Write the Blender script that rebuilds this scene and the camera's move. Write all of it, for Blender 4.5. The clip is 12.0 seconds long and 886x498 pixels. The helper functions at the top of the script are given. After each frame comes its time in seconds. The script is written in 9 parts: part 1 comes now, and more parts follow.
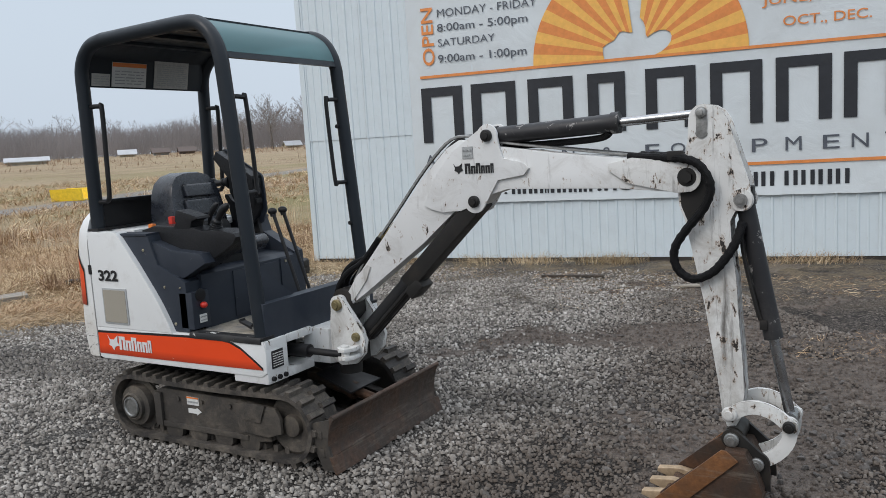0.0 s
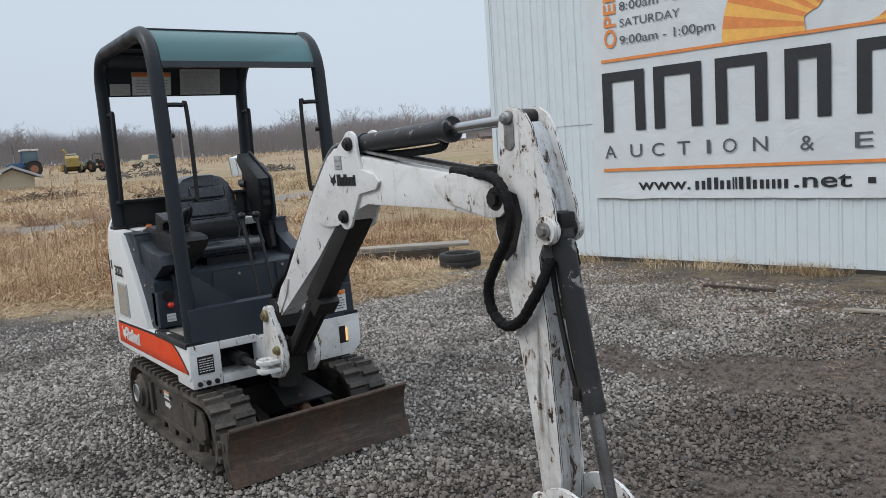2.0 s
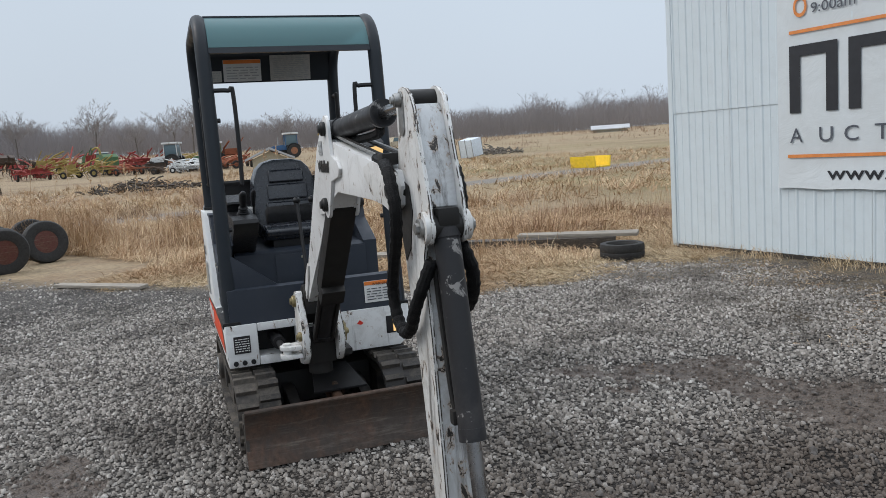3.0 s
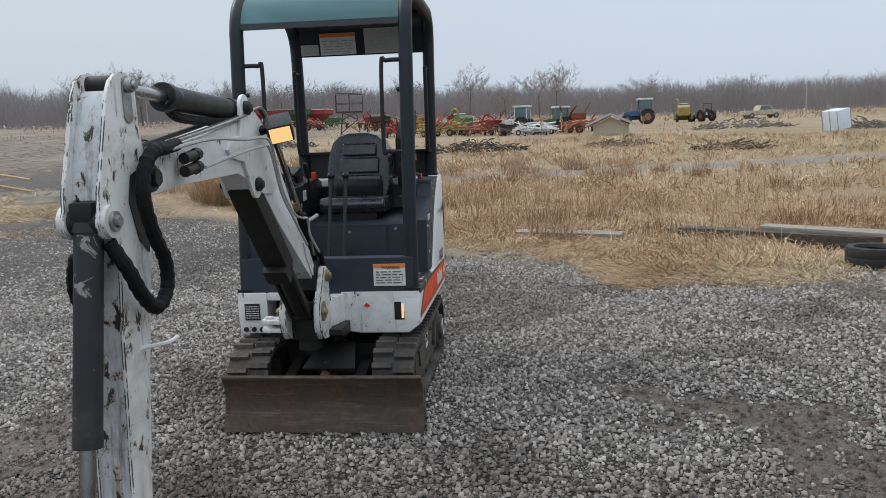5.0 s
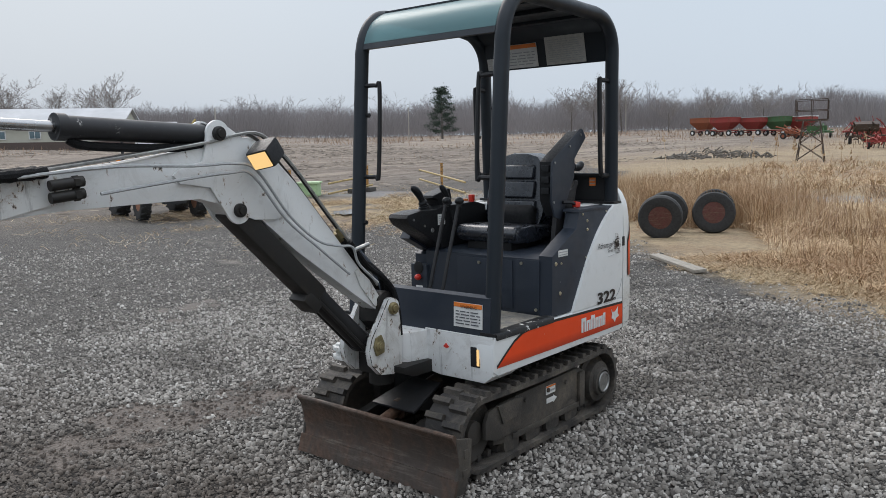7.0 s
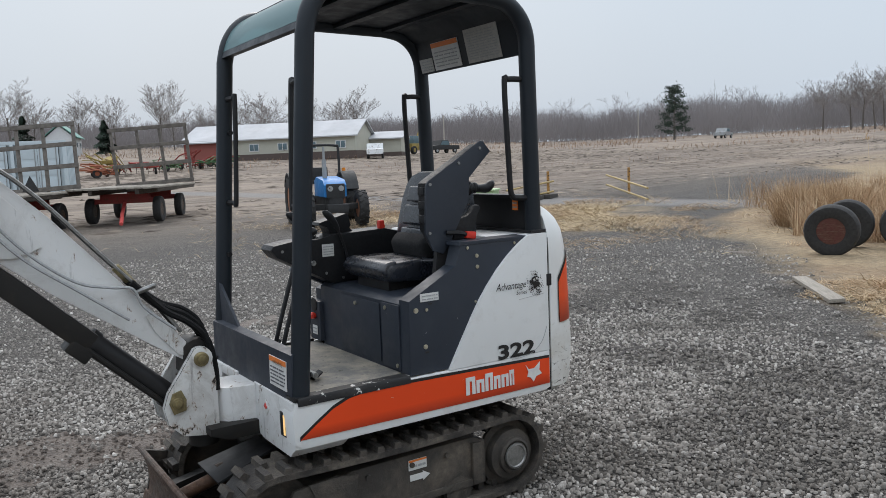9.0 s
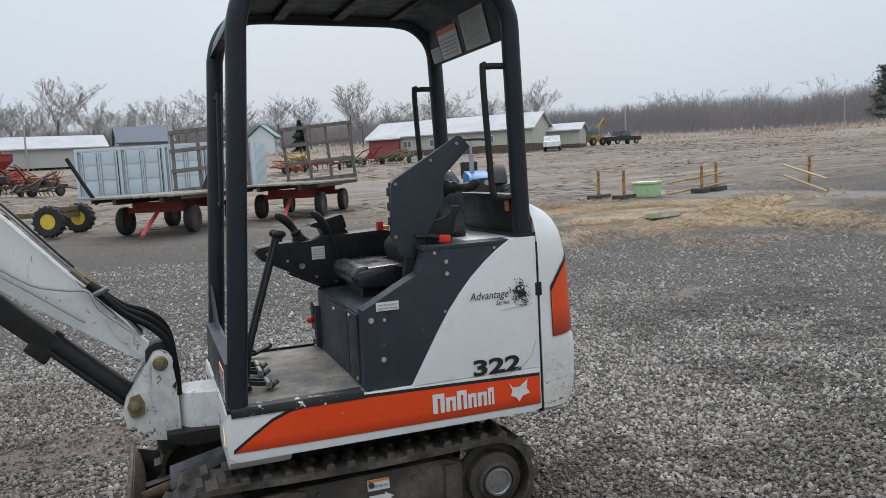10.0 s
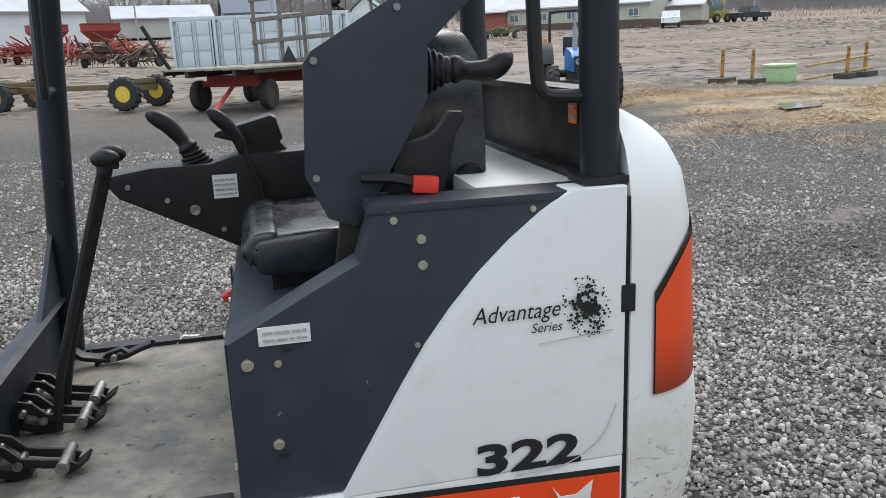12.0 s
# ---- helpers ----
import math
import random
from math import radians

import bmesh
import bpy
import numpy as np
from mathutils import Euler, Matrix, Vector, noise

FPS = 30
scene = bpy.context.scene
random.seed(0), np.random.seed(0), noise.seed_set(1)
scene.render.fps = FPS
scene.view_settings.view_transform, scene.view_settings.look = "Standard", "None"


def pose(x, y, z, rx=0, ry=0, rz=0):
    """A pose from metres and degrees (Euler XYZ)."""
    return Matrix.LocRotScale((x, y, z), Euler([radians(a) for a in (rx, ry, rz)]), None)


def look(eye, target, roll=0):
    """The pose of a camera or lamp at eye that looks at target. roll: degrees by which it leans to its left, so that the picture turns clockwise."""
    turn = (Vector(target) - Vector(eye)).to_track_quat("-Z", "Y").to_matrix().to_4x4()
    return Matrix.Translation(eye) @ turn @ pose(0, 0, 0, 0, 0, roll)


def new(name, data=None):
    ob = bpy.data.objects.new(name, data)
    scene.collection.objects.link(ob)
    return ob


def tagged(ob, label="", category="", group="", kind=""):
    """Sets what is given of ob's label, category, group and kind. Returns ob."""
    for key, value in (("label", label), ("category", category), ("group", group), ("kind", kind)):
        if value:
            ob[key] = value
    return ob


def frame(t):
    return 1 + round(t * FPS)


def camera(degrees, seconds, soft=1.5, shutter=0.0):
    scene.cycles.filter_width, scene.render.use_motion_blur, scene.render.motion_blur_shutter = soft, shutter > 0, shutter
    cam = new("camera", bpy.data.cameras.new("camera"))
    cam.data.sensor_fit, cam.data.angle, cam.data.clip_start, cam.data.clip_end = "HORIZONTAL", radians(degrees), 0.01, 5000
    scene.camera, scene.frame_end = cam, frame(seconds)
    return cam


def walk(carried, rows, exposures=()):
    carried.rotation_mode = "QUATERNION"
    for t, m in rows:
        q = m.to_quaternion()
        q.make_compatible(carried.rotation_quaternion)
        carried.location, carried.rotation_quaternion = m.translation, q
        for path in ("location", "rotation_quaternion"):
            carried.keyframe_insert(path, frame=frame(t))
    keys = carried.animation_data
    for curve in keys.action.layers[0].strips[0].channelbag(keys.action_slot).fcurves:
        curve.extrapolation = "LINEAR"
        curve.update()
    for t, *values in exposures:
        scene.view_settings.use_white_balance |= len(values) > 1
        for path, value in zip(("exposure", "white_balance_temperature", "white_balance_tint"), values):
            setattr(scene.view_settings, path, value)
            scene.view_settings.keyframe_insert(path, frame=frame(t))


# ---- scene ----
cam = camera(58.2, 12.0, soft=0.6)
PATH = [
    (0, (3.404, -3.387, 1.571), (2.403, -1.674, 1.314), -3.4),
    (0.5, (3.795, -3.139, 1.549), (2.537, -1.604, 1.308), -4.6),
    (1, (4.101, -2.749, 1.529), (2.8, -1.25, 1.287), -4.2),
    (1.5, (4.356, -2.28, 1.537), (2.946, -0.886, 1.282), -4.1),
    (2, (4.601, -1.776, 1.559), (3.005, -0.597, 1.31), -4.0),
    (2.5, (4.71, -1.257, 1.516), (2.981, -0.284, 1.264), -3.4),
    (3, (4.866, -0.742, 1.498), (2.992, -0.088, 1.248), -3.9),
    (3.2, (4.901, -0.541, 1.529), (2.983, -0.033, 1.276), -3.9),
    (4.8, (4.85, 0.949, 1.481), (2.873, 0.87, 1.193), -2.8),
    (5, (4.772, 1.098, 1.486), (2.805, 0.878, 1.196), -2.0),
    (5.5, (4.558, 1.485, 1.471), (2.709, 0.773, 1.195), -2.6),
    (6, (4.275, 1.892, 1.486), (2.558, 0.903, 1.219), -3.2),
    (6.5, (3.928, 2.238, 1.513), (2.288, 1.122, 1.255), -2.6),
    (7, (3.577, 2.637, 1.517), (2.051, 1.367, 1.276), -1.1),
    (7.5, (3.12, 2.768, 1.51), (1.608, 1.477, 1.294), -0.7),
    (7.7, (2.94, 2.822, 1.534), (1.436, 1.519, 1.33), -0.7),
    (9.3, (1.474, 3.41, 1.541), (0.549, 1.65, 1.327), -2.7),
    (9.5, (1.267, 3.474, 1.534), (0.456, 1.658, 1.325), -2.9),
    (10, (0.852, 3.428, 1.518), (0.167, 1.561, 1.307), -3.2),
    (10.5, (0.46, 3.228, 1.481), (-0.209, 1.359, 1.237), -3.1),
    (11, (0.119, 2.865, 1.481), (-0.501, 1.003, 1.093), -2.7),
    (11.5, (0.037, 2.312, 1.452), (-0.382, 0.426, 0.942), -2.4),
    (12, (0.019, 1.842, 1.467), (-0.394, -0.051, 0.972), -2.3),
]

EXPOSURE = [(t, e, 6400, 12.0) for t, e in ((0.0, 0.13), (5.0, 0.18), (9.5, 0.25), (10.5, 0.30), (11.0, 0.40), (11.5, 0.55), (12.0, 0.60))]
walk(cam, [(t, look(eye, target, roll)) for t, eye, target, roll in PATH], EXPOSURE)

# overcast winter sky
SUN_EL, SUN_AZ = radians(42), radians(200)
world = bpy.data.worlds.new("world")
scene.world = world
world.use_nodes = True
wn, wl = world.node_tree.nodes, world.node_tree.links
wn.clear()
sky = wn.new("ShaderNodeTexSky")
sky.sky_type = "NISHITA"
sky.sun_disc = False
sky.sun_elevation, sky.sun_rotation = SUN_EL, SUN_AZ
sky.dust_density, sky.air_density, sky.ozone_density = 6.0, 1.6, 1.0
# cloud deck: a grey layer over the clear sky, a little brighter overhead
coord = wn.new("ShaderNodeTexCoord")
sep = wn.new("ShaderNodeSeparateXYZ")
wl.new(coord.outputs["Generated"], sep.inputs[0])
ramp = wn.new("ShaderNodeValToRGB")
ramp.color_ramp.elements[0].position, ramp.color_ramp.elements[0].color = 0.0, (5.1, 5.85, 6.6, 1)
ramp.color_ramp.elements[1].position, ramp.color_ramp.elements[1].color = 0.9, (14.6, 15.8, 17.0, 1)
mid = ramp.color_ramp.elements.new(0.30)
mid.color = (5.45, 6.3, 7.1, 1)
wl.new(sep.outputs["Z"], ramp.inputs[0])
cloud = wn.new("ShaderNodeTexNoise")
cloud.inputs["Scale"].default_value, cloud.inputs["Detail"].default_value = 2.2, 4
wl.new(coord.outputs["Generated"], cloud.inputs["Vector"])
cm = wn.new("ShaderNodeMapRange")
cm.inputs["To Min"].default_value, cm.inputs["To Max"].default_value = 0.94, 1.06
wl.new(cloud.outputs["Fac"], cm.inputs["Value"])
# thinner cloud towards the north
north = wn.new("ShaderNodeMapRange")
for key, value in (("From Min", -0.9), ("From Max", 0.9), ("To Min", 0.96), ("To Max", 1.14)):
    north.inputs[key].default_value = value
wl.new(sep.outputs["Y"], north.inputs["Value"])
thin = wn.new("ShaderNodeMath")
thin.operation = "MULTIPLY"
wl.new(cm.outputs[0], thin.inputs[0])
wl.new(north.outputs[0], thin.inputs[1])
mul = wn.new("ShaderNodeVectorMath")
mul.operation = "SCALE"
wl.new(ramp.outputs["Color"], mul.inputs[0])
wl.new(thin.outputs[0], mul.inputs["Scale"])
mix = wn.new("ShaderNodeMixRGB")
mix.inputs[0].default_value = 0.9
wl.new(sky.outputs[0], mix.inputs[1])
wl.new(mul.outputs[0], mix.inputs[2])
bg = wn.new("ShaderNodeBackground")
bg.inputs["Strength"].default_value = 0.1
wl.new(mix.outputs[0], bg.inputs["Color"])
wo = wn.new("ShaderNodeOutputWorld")
wl.new(bg.outputs[0], wo.inputs["Surface"])

sun_data = bpy.data.lights.new("sun", "SUN")
sun_data.energy, sun_data.angle, sun_data.color = 0.9, radians(25), (1.0, 0.94, 0.87)
sun = new("sun", sun_data)
sun.matrix_basis = look((0, 0, 30), (30 * math.cos(SUN_EL) * -math.sin(SUN_AZ), 30 * math.cos(SUN_EL) * -math.cos(SUN_AZ), 30 - 30 * math.sin(SUN_EL)))
# ---- materials ----
class Nodes:
    """A short way to write node materials."""

    def __init__(self, name):
        self.mat = bpy.data.materials.new(name)
        self.mat.use_nodes = True
        self.tree = self.mat.node_tree
        self.tree.nodes.clear()
        self.out = self.add("ShaderNodeOutputMaterial")
        self.bsdf = self.add("ShaderNodeBsdfPrincipled")
        self.link(self.bsdf.outputs[0], self.out.inputs["Surface"])
        self.geo = self.add("ShaderNodeNewGeometry")
        self.tex = self.add("ShaderNodeTexCoord")
        self.pos = self.tex.outputs["Object"]

    def add(self, kind):
        return self.tree.nodes.new(kind)

    def link(self, a, b):
        self.tree.links.new(a, b)

    def put(self, socket, value):
        if isinstance(value, bpy.types.NodeSocket):
            self.link(value, socket)
        else:
            socket.default_value = value

    def noise(self, scale, detail=4, rough=0.6, vec=None, distort=0.0):
        n = self.add("ShaderNodeTexNoise")
        n.inputs["Scale"].default_value, n.inputs["Detail"].default_value = scale, detail
        n.inputs["Roughness"].default_value, n.inputs["Distortion"].default_value = rough, distort
        self.link(vec or self.pos, n.inputs["Vector"])
        return n.outputs["Fac"]

    def voronoi(self, scale, feature="F1", vec=None, out="Distance"):
        n = self.add("ShaderNodeTexVoronoi")
        n.feature = feature
        n.inputs["Scale"].default_value = scale
        self.link(vec or self.pos, n.inputs["Vector"])
        return n.outputs[out]

    def stretch(self, x, y, z):
        n = self.add("ShaderNodeMapping")
        n.inputs["Scale"].default_value = (x, y, z)
        self.link(self.pos, n.inputs["Vector"])
        return n.outputs[0]

    def range(self, value, a, b, c=0.0, d=1.0):
        n = self.add("ShaderNodeMapRange")
        for k, v in zip(("From Min", "From Max", "To Min", "To Max"), (a, b, c, d)):
            n.inputs[k].default_value = v
        self.put(n.inputs["Value"], value)
        return n.outputs[0]

    def mix(self, fac, a, b):
        n = self.add("ShaderNodeMix")
        n.data_type = "RGBA"
        self.put(n.inputs[0], fac)
        for k, v in ((6, a), (7, b)):
            self.put(n.inputs[k], (*v, 1) if isinstance(v, tuple) and len(v) == 3 else v)
        return n.outputs[2]

    def math(self, op, a, b=0.0):
        n = self.add("ShaderNodeMath")
        n.operation = op
        self.put(n.inputs[0], a)
        self.put(n.inputs[1], b)
        return n.outputs[0]

    def bump(self, height, strength=0.3, distance=0.01):
        n = self.add("ShaderNodeBump")
        n.inputs["Strength"].default_value, n.inputs["Distance"].default_value = strength, distance
        self.link(height, n.inputs["Height"])
        self.link(n.outputs[0], self.bsdf.inputs["Normal"])

    def done(self, color, rough=0.6, metal=0.0, spec=0.5):
        self.put(self.bsdf.inputs["Base Color"], (*color, 1) if isinstance(color, tuple) and len(color) == 3 else color)
        self.put(self.bsdf.inputs["Roughness"], rough)
        self.put(self.bsdf.inputs["Metallic"], metal)
        self.bsdf.inputs["Specular IOR Level"].default_value = spec
        return self.mat


def paint(name, color, dirt=(0.16, 0.13, 0.10), amount=0.35, rough=0.4, chip=None, chip_at=0.70, scale=6.0, spec=0.5):
    """Machine paint: faded in patches, with dust, fine scratches and chips."""
    n = Nodes(name)
    fade = n.mix(n.noise(2.5, 3), color, tuple(min(1, c * 0.86 + 0.012) for c in color))
    grime = n.range(n.noise(scale, 8, 0.72), 0.52, 0.86, 0, amount)
    col = n.mix(grime, fade, dirt)
    if chip:
        spots = n.range(n.noise(scale * 3.1, 7, 0.66, distort=0.6), chip_at, chip_at + 0.03)
        col = n.mix(spots, col, chip)
    n.bump(n.noise(90, 3), 0.06, 0.002)
    return n.done(col, n.range(n.noise(scale * 2, 5), 0.3, 0.75, rough - 0.08, rough + 0.22), 0, spec)


def plain(name, color, rough=0.5, metal=0.0, var=0.15, scale=12.0, bump=0.0, spec=0.5):
    n = Nodes(name)
    dark = tuple(c * (1 - var) for c in color)
    light = tuple(min(1, c * (1 + var)) for c in color)
    col = n.mix(n.range(n.noise(scale, 6, 0.65), 0.3, 0.7), dark, light)
    if bump:
        n.bump(n.noise(scale * 6, 4), bump, 0.004)
    return n.done(col, n.range(n.noise(scale * 0.7, 4), 0.3, 0.7, max(0, rough - 0.1), min(1, rough + 0.1)), metal, spec)


def muddy(name, base, mud_colour, lo, hi, scale):
    """Dark rubber or steel caked with dried mud in patches and streaks."""
    n = Nodes(name)
    cake = n.range(n.noise(scale, 9, 0.72, distort=0.5), lo, hi)
    fine = n.range(n.noise(scale * 9, 6, 0.7), 0.35, 0.68, 0.45, 1.0)
    col = n.mix(n.math("MULTIPLY", cake, fine), base, mud_colour)
    col = n.mix(n.range(n.noise(scale * 2.3, 6, 0.7), 0.60, 0.72, 0, 0.7), col, tuple(c * 0.45 for c in mud_colour))
    n.bump(n.math("ADD", cake, n.math("MULTIPLY", n.noise(scale * 14, 5, 0.7), 0.6)), 0.6, 0.006)
    return n.done(col, n.range(cake, 0, 1, 0.55, 0.9), 0, 0.3)


WHITE = paint("white_paint", (0.76, 0.77, 0.76), (0.30, 0.26, 0.20), 0.42, 0.42)


def worn_paint(name, color, much):
    """White paint scraped and grimy: dark grease smears, long scratches, chips with brown edges."""
    n = Nodes(name)
    base = n.mix(n.noise(3, 4), color, tuple(c * 0.85 for c in color))
    smear = n.range(n.noise(5, 9, 0.75, distort=0.9), 0.52 - 0.05 * much, 0.85, 0, 0.45 + 0.4 * much)
    col = n.mix(smear, base, (0.20, 0.165, 0.125))
    streak = n.range(n.noise(8, 8, 0.75, n.stretch(2.6, 2.6, 0.25)), 0.61 - 0.05 * much, 0.72, 0, 0.5 + 0.35 * much)
    col = n.mix(streak, col, (0.055, 0.046, 0.038))
    chip = n.range(n.noise(24, 9, 0.70, n.stretch(1, 1, 0.55), 0.35), 0.65 - 0.05 * much, 0.665 - 0.05 * much)
    rim = n.range(n.noise(24, 9, 0.70, n.stretch(1, 1, 0.55), 0.35), 0.61 - 0.05 * much, 0.65 - 0.05 * much, 0, 0.7)
    col = n.mix(rim, col, (0.30, 0.20, 0.12))
    col = n.mix(chip, col, (0.022, 0.018, 0.015))
    n.bump(n.math("ADD", chip, n.noise(90, 3)), 0.15, 0.002)
    return n.done(col, n.range(smear, 0, 1, 0.42, 0.75), 0, 0.5)


WHITE_DUSTY = paint("dusty_white_paint", (0.75, 0.755, 0.74), (0.40, 0.35, 0.27), 0.7, 0.45, (0.12, 0.10, 0.08), 0.735, 3.5)


def splashed_white():
    """White paint splashed with dried mud from below, scraped along its foot."""
    n = Nodes("splashed_white_paint")
    sx = n.add("ShaderNodeSeparateXYZ")
    n.link(n.pos, sx.inputs[0])
    col = n.mix(n.noise(2.5, 3), (0.76, 0.765, 0.75), (0.69, 0.69, 0.67))
    z = n.math("ADD", sx.outputs["Z"], n.range(n.noise(5, 6, 0.7), 0.3, 0.7, -0.10, 0.10))
    low = n.range(z, 0.80, 0.62, 0, 1)
    film = n.math("MULTIPLY", low, n.range(n.noise(9, 7, 0.7), 0.30, 0.75, 0.12, 0.62))
    col = n.mix(film, col, (0.42, 0.37, 0.29))
    spots = n.math("MULTIPLY", low, n.range(n.noise(42, 6, 0.7), 0.60, 0.66, 0, 0.7))
    col = n.mix(spots, col, (0.26, 0.21, 0.15))
    scrape = n.math("MULTIPLY", n.range(z, 0.66, 0.56), n.range(n.noise(16, 8, 0.7, n.stretch(1, 1, 3.0), 0.8), 0.58, 0.62))
    col = n.mix(scrape, col, (0.07, 0.06, 0.05))
    n.bump(n.noise(90, 3), 0.06, 0.002)
    return n.done(col, n.range(low, 0, 1, 0.36, 0.62))


WHITE_FOOT = splashed_white()
WHITE_WORN = worn_paint("worn_white_paint", (0.72, 0.72, 0.70), 1.0)
BUMPER = worn_paint("grimy_white_paint", (0.74, 0.745, 0.735), 0.25)
WHITE_RUBBED = worn_paint("rubbed_white_paint", (0.58, 0.60, 0.61), 1.5)
WHITE_BOOM = worn_paint("scuffed_white_paint", (0.74, 0.745, 0.735), 0.1)


def chipped_edge():
    """Edges where the white paint has broken away to dark steel."""
    n = Nodes("chipped_edge")
    bare = n.range(n.noise(22, 8, 0.75, n.stretch(1, 1, 0.6)), 0.44, 0.50)
    return n.done(n.mix(bare, (0.66, 0.66, 0.64), (0.035, 0.028, 0.022)), 0.55)


EDGE = chipped_edge()
OLIVE = plain("olive_zinc", (0.22, 0.18, 0.09), 0.5, 0.5, 0.4, 30, 0.2)
NAVY = paint("charcoal_paint", (0.019, 0.026, 0.039), (0.080, 0.084, 0.092), 0.36, 0.45, (0.20, 0.20, 0.20), 0.69, 6.0, 0.40)
FRAME_BLUE = paint("frame_paint", (0.010, 0.015, 0.021), (0.05, 0.05, 0.055), 0.18, 0.38, (0.12, 0.12, 0.12), 0.75, 6.0, 0.28)
BLACK = paint("black_paint", (0.010, 0.010, 0.011), (0.07, 0.06, 0.052), 0.32, 0.42, (0.12, 0.11, 0.10), 0.72, 6.0, 0.3)
SCUFFED = paint("scuffed_black_steel", (0.016, 0.016, 0.018), (0.11, 0.10, 0.095), 0.6, 0.42, (0.24, 0.23, 0.22), 0.615, 5.0, 0.35)
GREASY = paint("greasy_black_steel", (0.011, 0.010, 0.009), (0.06, 0.047, 0.035), 0.7, 0.45, None, 0.7, 6.0, 0.3)


def orange_decal():
    """Printed orange stripe, shaded dark red along its lower edge, scratched to white."""
    n = Nodes("orange_decal")
    sx = n.add("ShaderNodeSeparateXYZ")
    n.link(n.pos, sx.inputs[0])
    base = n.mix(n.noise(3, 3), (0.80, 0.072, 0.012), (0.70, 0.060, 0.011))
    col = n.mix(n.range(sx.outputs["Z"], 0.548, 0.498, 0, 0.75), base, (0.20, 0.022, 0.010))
    chip = n.range(n.noise(13, 8, 0.7, n.stretch(0.6, 1, 1.6), 1.0), 0.685, 0.70)
    col = n.mix(chip, col, (0.62, 0.60, 0.56))
    scratch = n.range(n.noise(26, 5, 0.6, n.stretch(2.2, 1, 0.12)), 0.70, 0.73, 0, 0.4)
    col = n.mix(scratch, col, (0.70, 0.40, 0.28))
    return n.done(col, n.range(n.noise(9, 5), 0.3, 0.7, 0.35, 0.55), 0, 0.3)


ORANGE_DECAL = orange_decal()


def orange_tail():
    """Orange decal printed dark red towards its lower edge, scratched and flaked to white."""
    n = Nodes("orange_tail_decal")
    sx = n.add("ShaderNodeSeparateXYZ")
    n.link(n.pos, sx.inputs[0])
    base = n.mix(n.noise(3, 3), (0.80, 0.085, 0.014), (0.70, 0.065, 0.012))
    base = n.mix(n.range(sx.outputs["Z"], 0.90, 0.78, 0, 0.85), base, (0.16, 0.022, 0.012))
    scratch = n.range(n.noise(30, 6, 0.7, n.stretch(0.5, 0.5, 1.6), 1.4), 0.66, 0.70, 0, 0.75)
    flake = n.range(n.noise(13, 7, 0.66, distort=0.6), 0.68, 0.70)
    col = n.mix(scratch, base, (0.62, 0.45, 0.38))
    return n.done(n.mix(flake, col, (0.72, 0.70, 0.66)), 0.4)


ORANGE_TAIL = orange_tail()
SILL = paint("worn_black_sill", (0.012, 0.012, 0.013), (0.10, 0.09, 0.075), 0.5, 0.4, (0.60, 0.59, 0.56), 0.615, 7.0, 0.3)
BLACK_STRIPE = plain("black_decal", (0.012, 0.012, 0.013), 0.4)
RUBBER = muddy("track_rubber", (0.034, 0.031, 0.029), (0.21, 0.18, 0.145), 0.42, 0.70, 5.0)
HOSE = plain("hose_rubber", (0.006, 0.006, 0.0065), 0.6, 0, 0.45, 45, 0.9, 0.18)
VINYL = plain("black_vinyl", (0.017, 0.020, 0.027), 0.28, 0, 0.3, 25, 0.10, 0.7)
PLASTIC = plain("black_plastic", (0.014, 0.0145, 0.016), 0.40, 0, 0.3, 80, 0.25, 0.28)
CHROME = plain("chrome_rod", (0.36, 0.36, 0.365), 0.28, 1.0, 0.08)
STEEL = plain("grey_steel", (0.30, 0.30, 0.29), 0.45, 0.85, 0.3, 40, 0.1)
BOLT = plain("zinc_bolt", (0.55, 0.52, 0.42), 0.35, 0.9, 0.2)
MUDSTEEL = muddy("muddy_steel", (0.050, 0.045, 0.040), (0.19, 0.16, 0.125), 0.45, 0.74, 4.0)
LABEL = plain("label_white", (0.66, 0.66, 0.64), 0.5, 0, 0.08, 30)
LABEL_GREY = plain("label_grey", (0.36, 0.37, 0.37), 0.5, 0, 0.2, 90)
LABEL_TAN = plain("label_tan", (0.46, 0.45, 0.42), 0.5, 0, 0.15, 60)
LABEL_ORANGE = plain("label_orange", (0.75, 0.20, 0.03), 0.5, 0, 0.1)
RED = plain("red_plastic", (0.62, 0.035, 0.02), 0.4, 0, 0.1)
INK = plain("ink_grey", (0.09, 0.09, 0.10), 0.6, 0, 0.2)
AMBER = plain("amber_plastic", (0.70, 0.22, 0.02), 0.3, 0, 0.1)


def rusty(name, base, rust, amount):
    n = Nodes(name)
    big = n.range(n.noise(5, 8, 0.7, distort=0.8), 0.42, 0.66, 0, 1)
    fine = n.range(n.noise(38, 6, 0.7), 0.35, 0.7)
    r2 = n.mix(fine, rust, tuple(c * 0.45 for c in rust))
    col = n.mix(n.math("MULTIPLY", big, amount), base, r2)
    streak = n.range(n.noise(4, 7, 0.75, n.stretch(1, 0.7, 9)), 0.52, 0.72, 0, 0.55)
    col = n.mix(streak, col, (0.24, 0.21, 0.17))
    n.bump(n.noise(70, 6, 0.7), 0.35, 0.004)
    return n.done(col, n.range(fine, 0, 1, 0.45, 0.85), 0.25, 0.4)


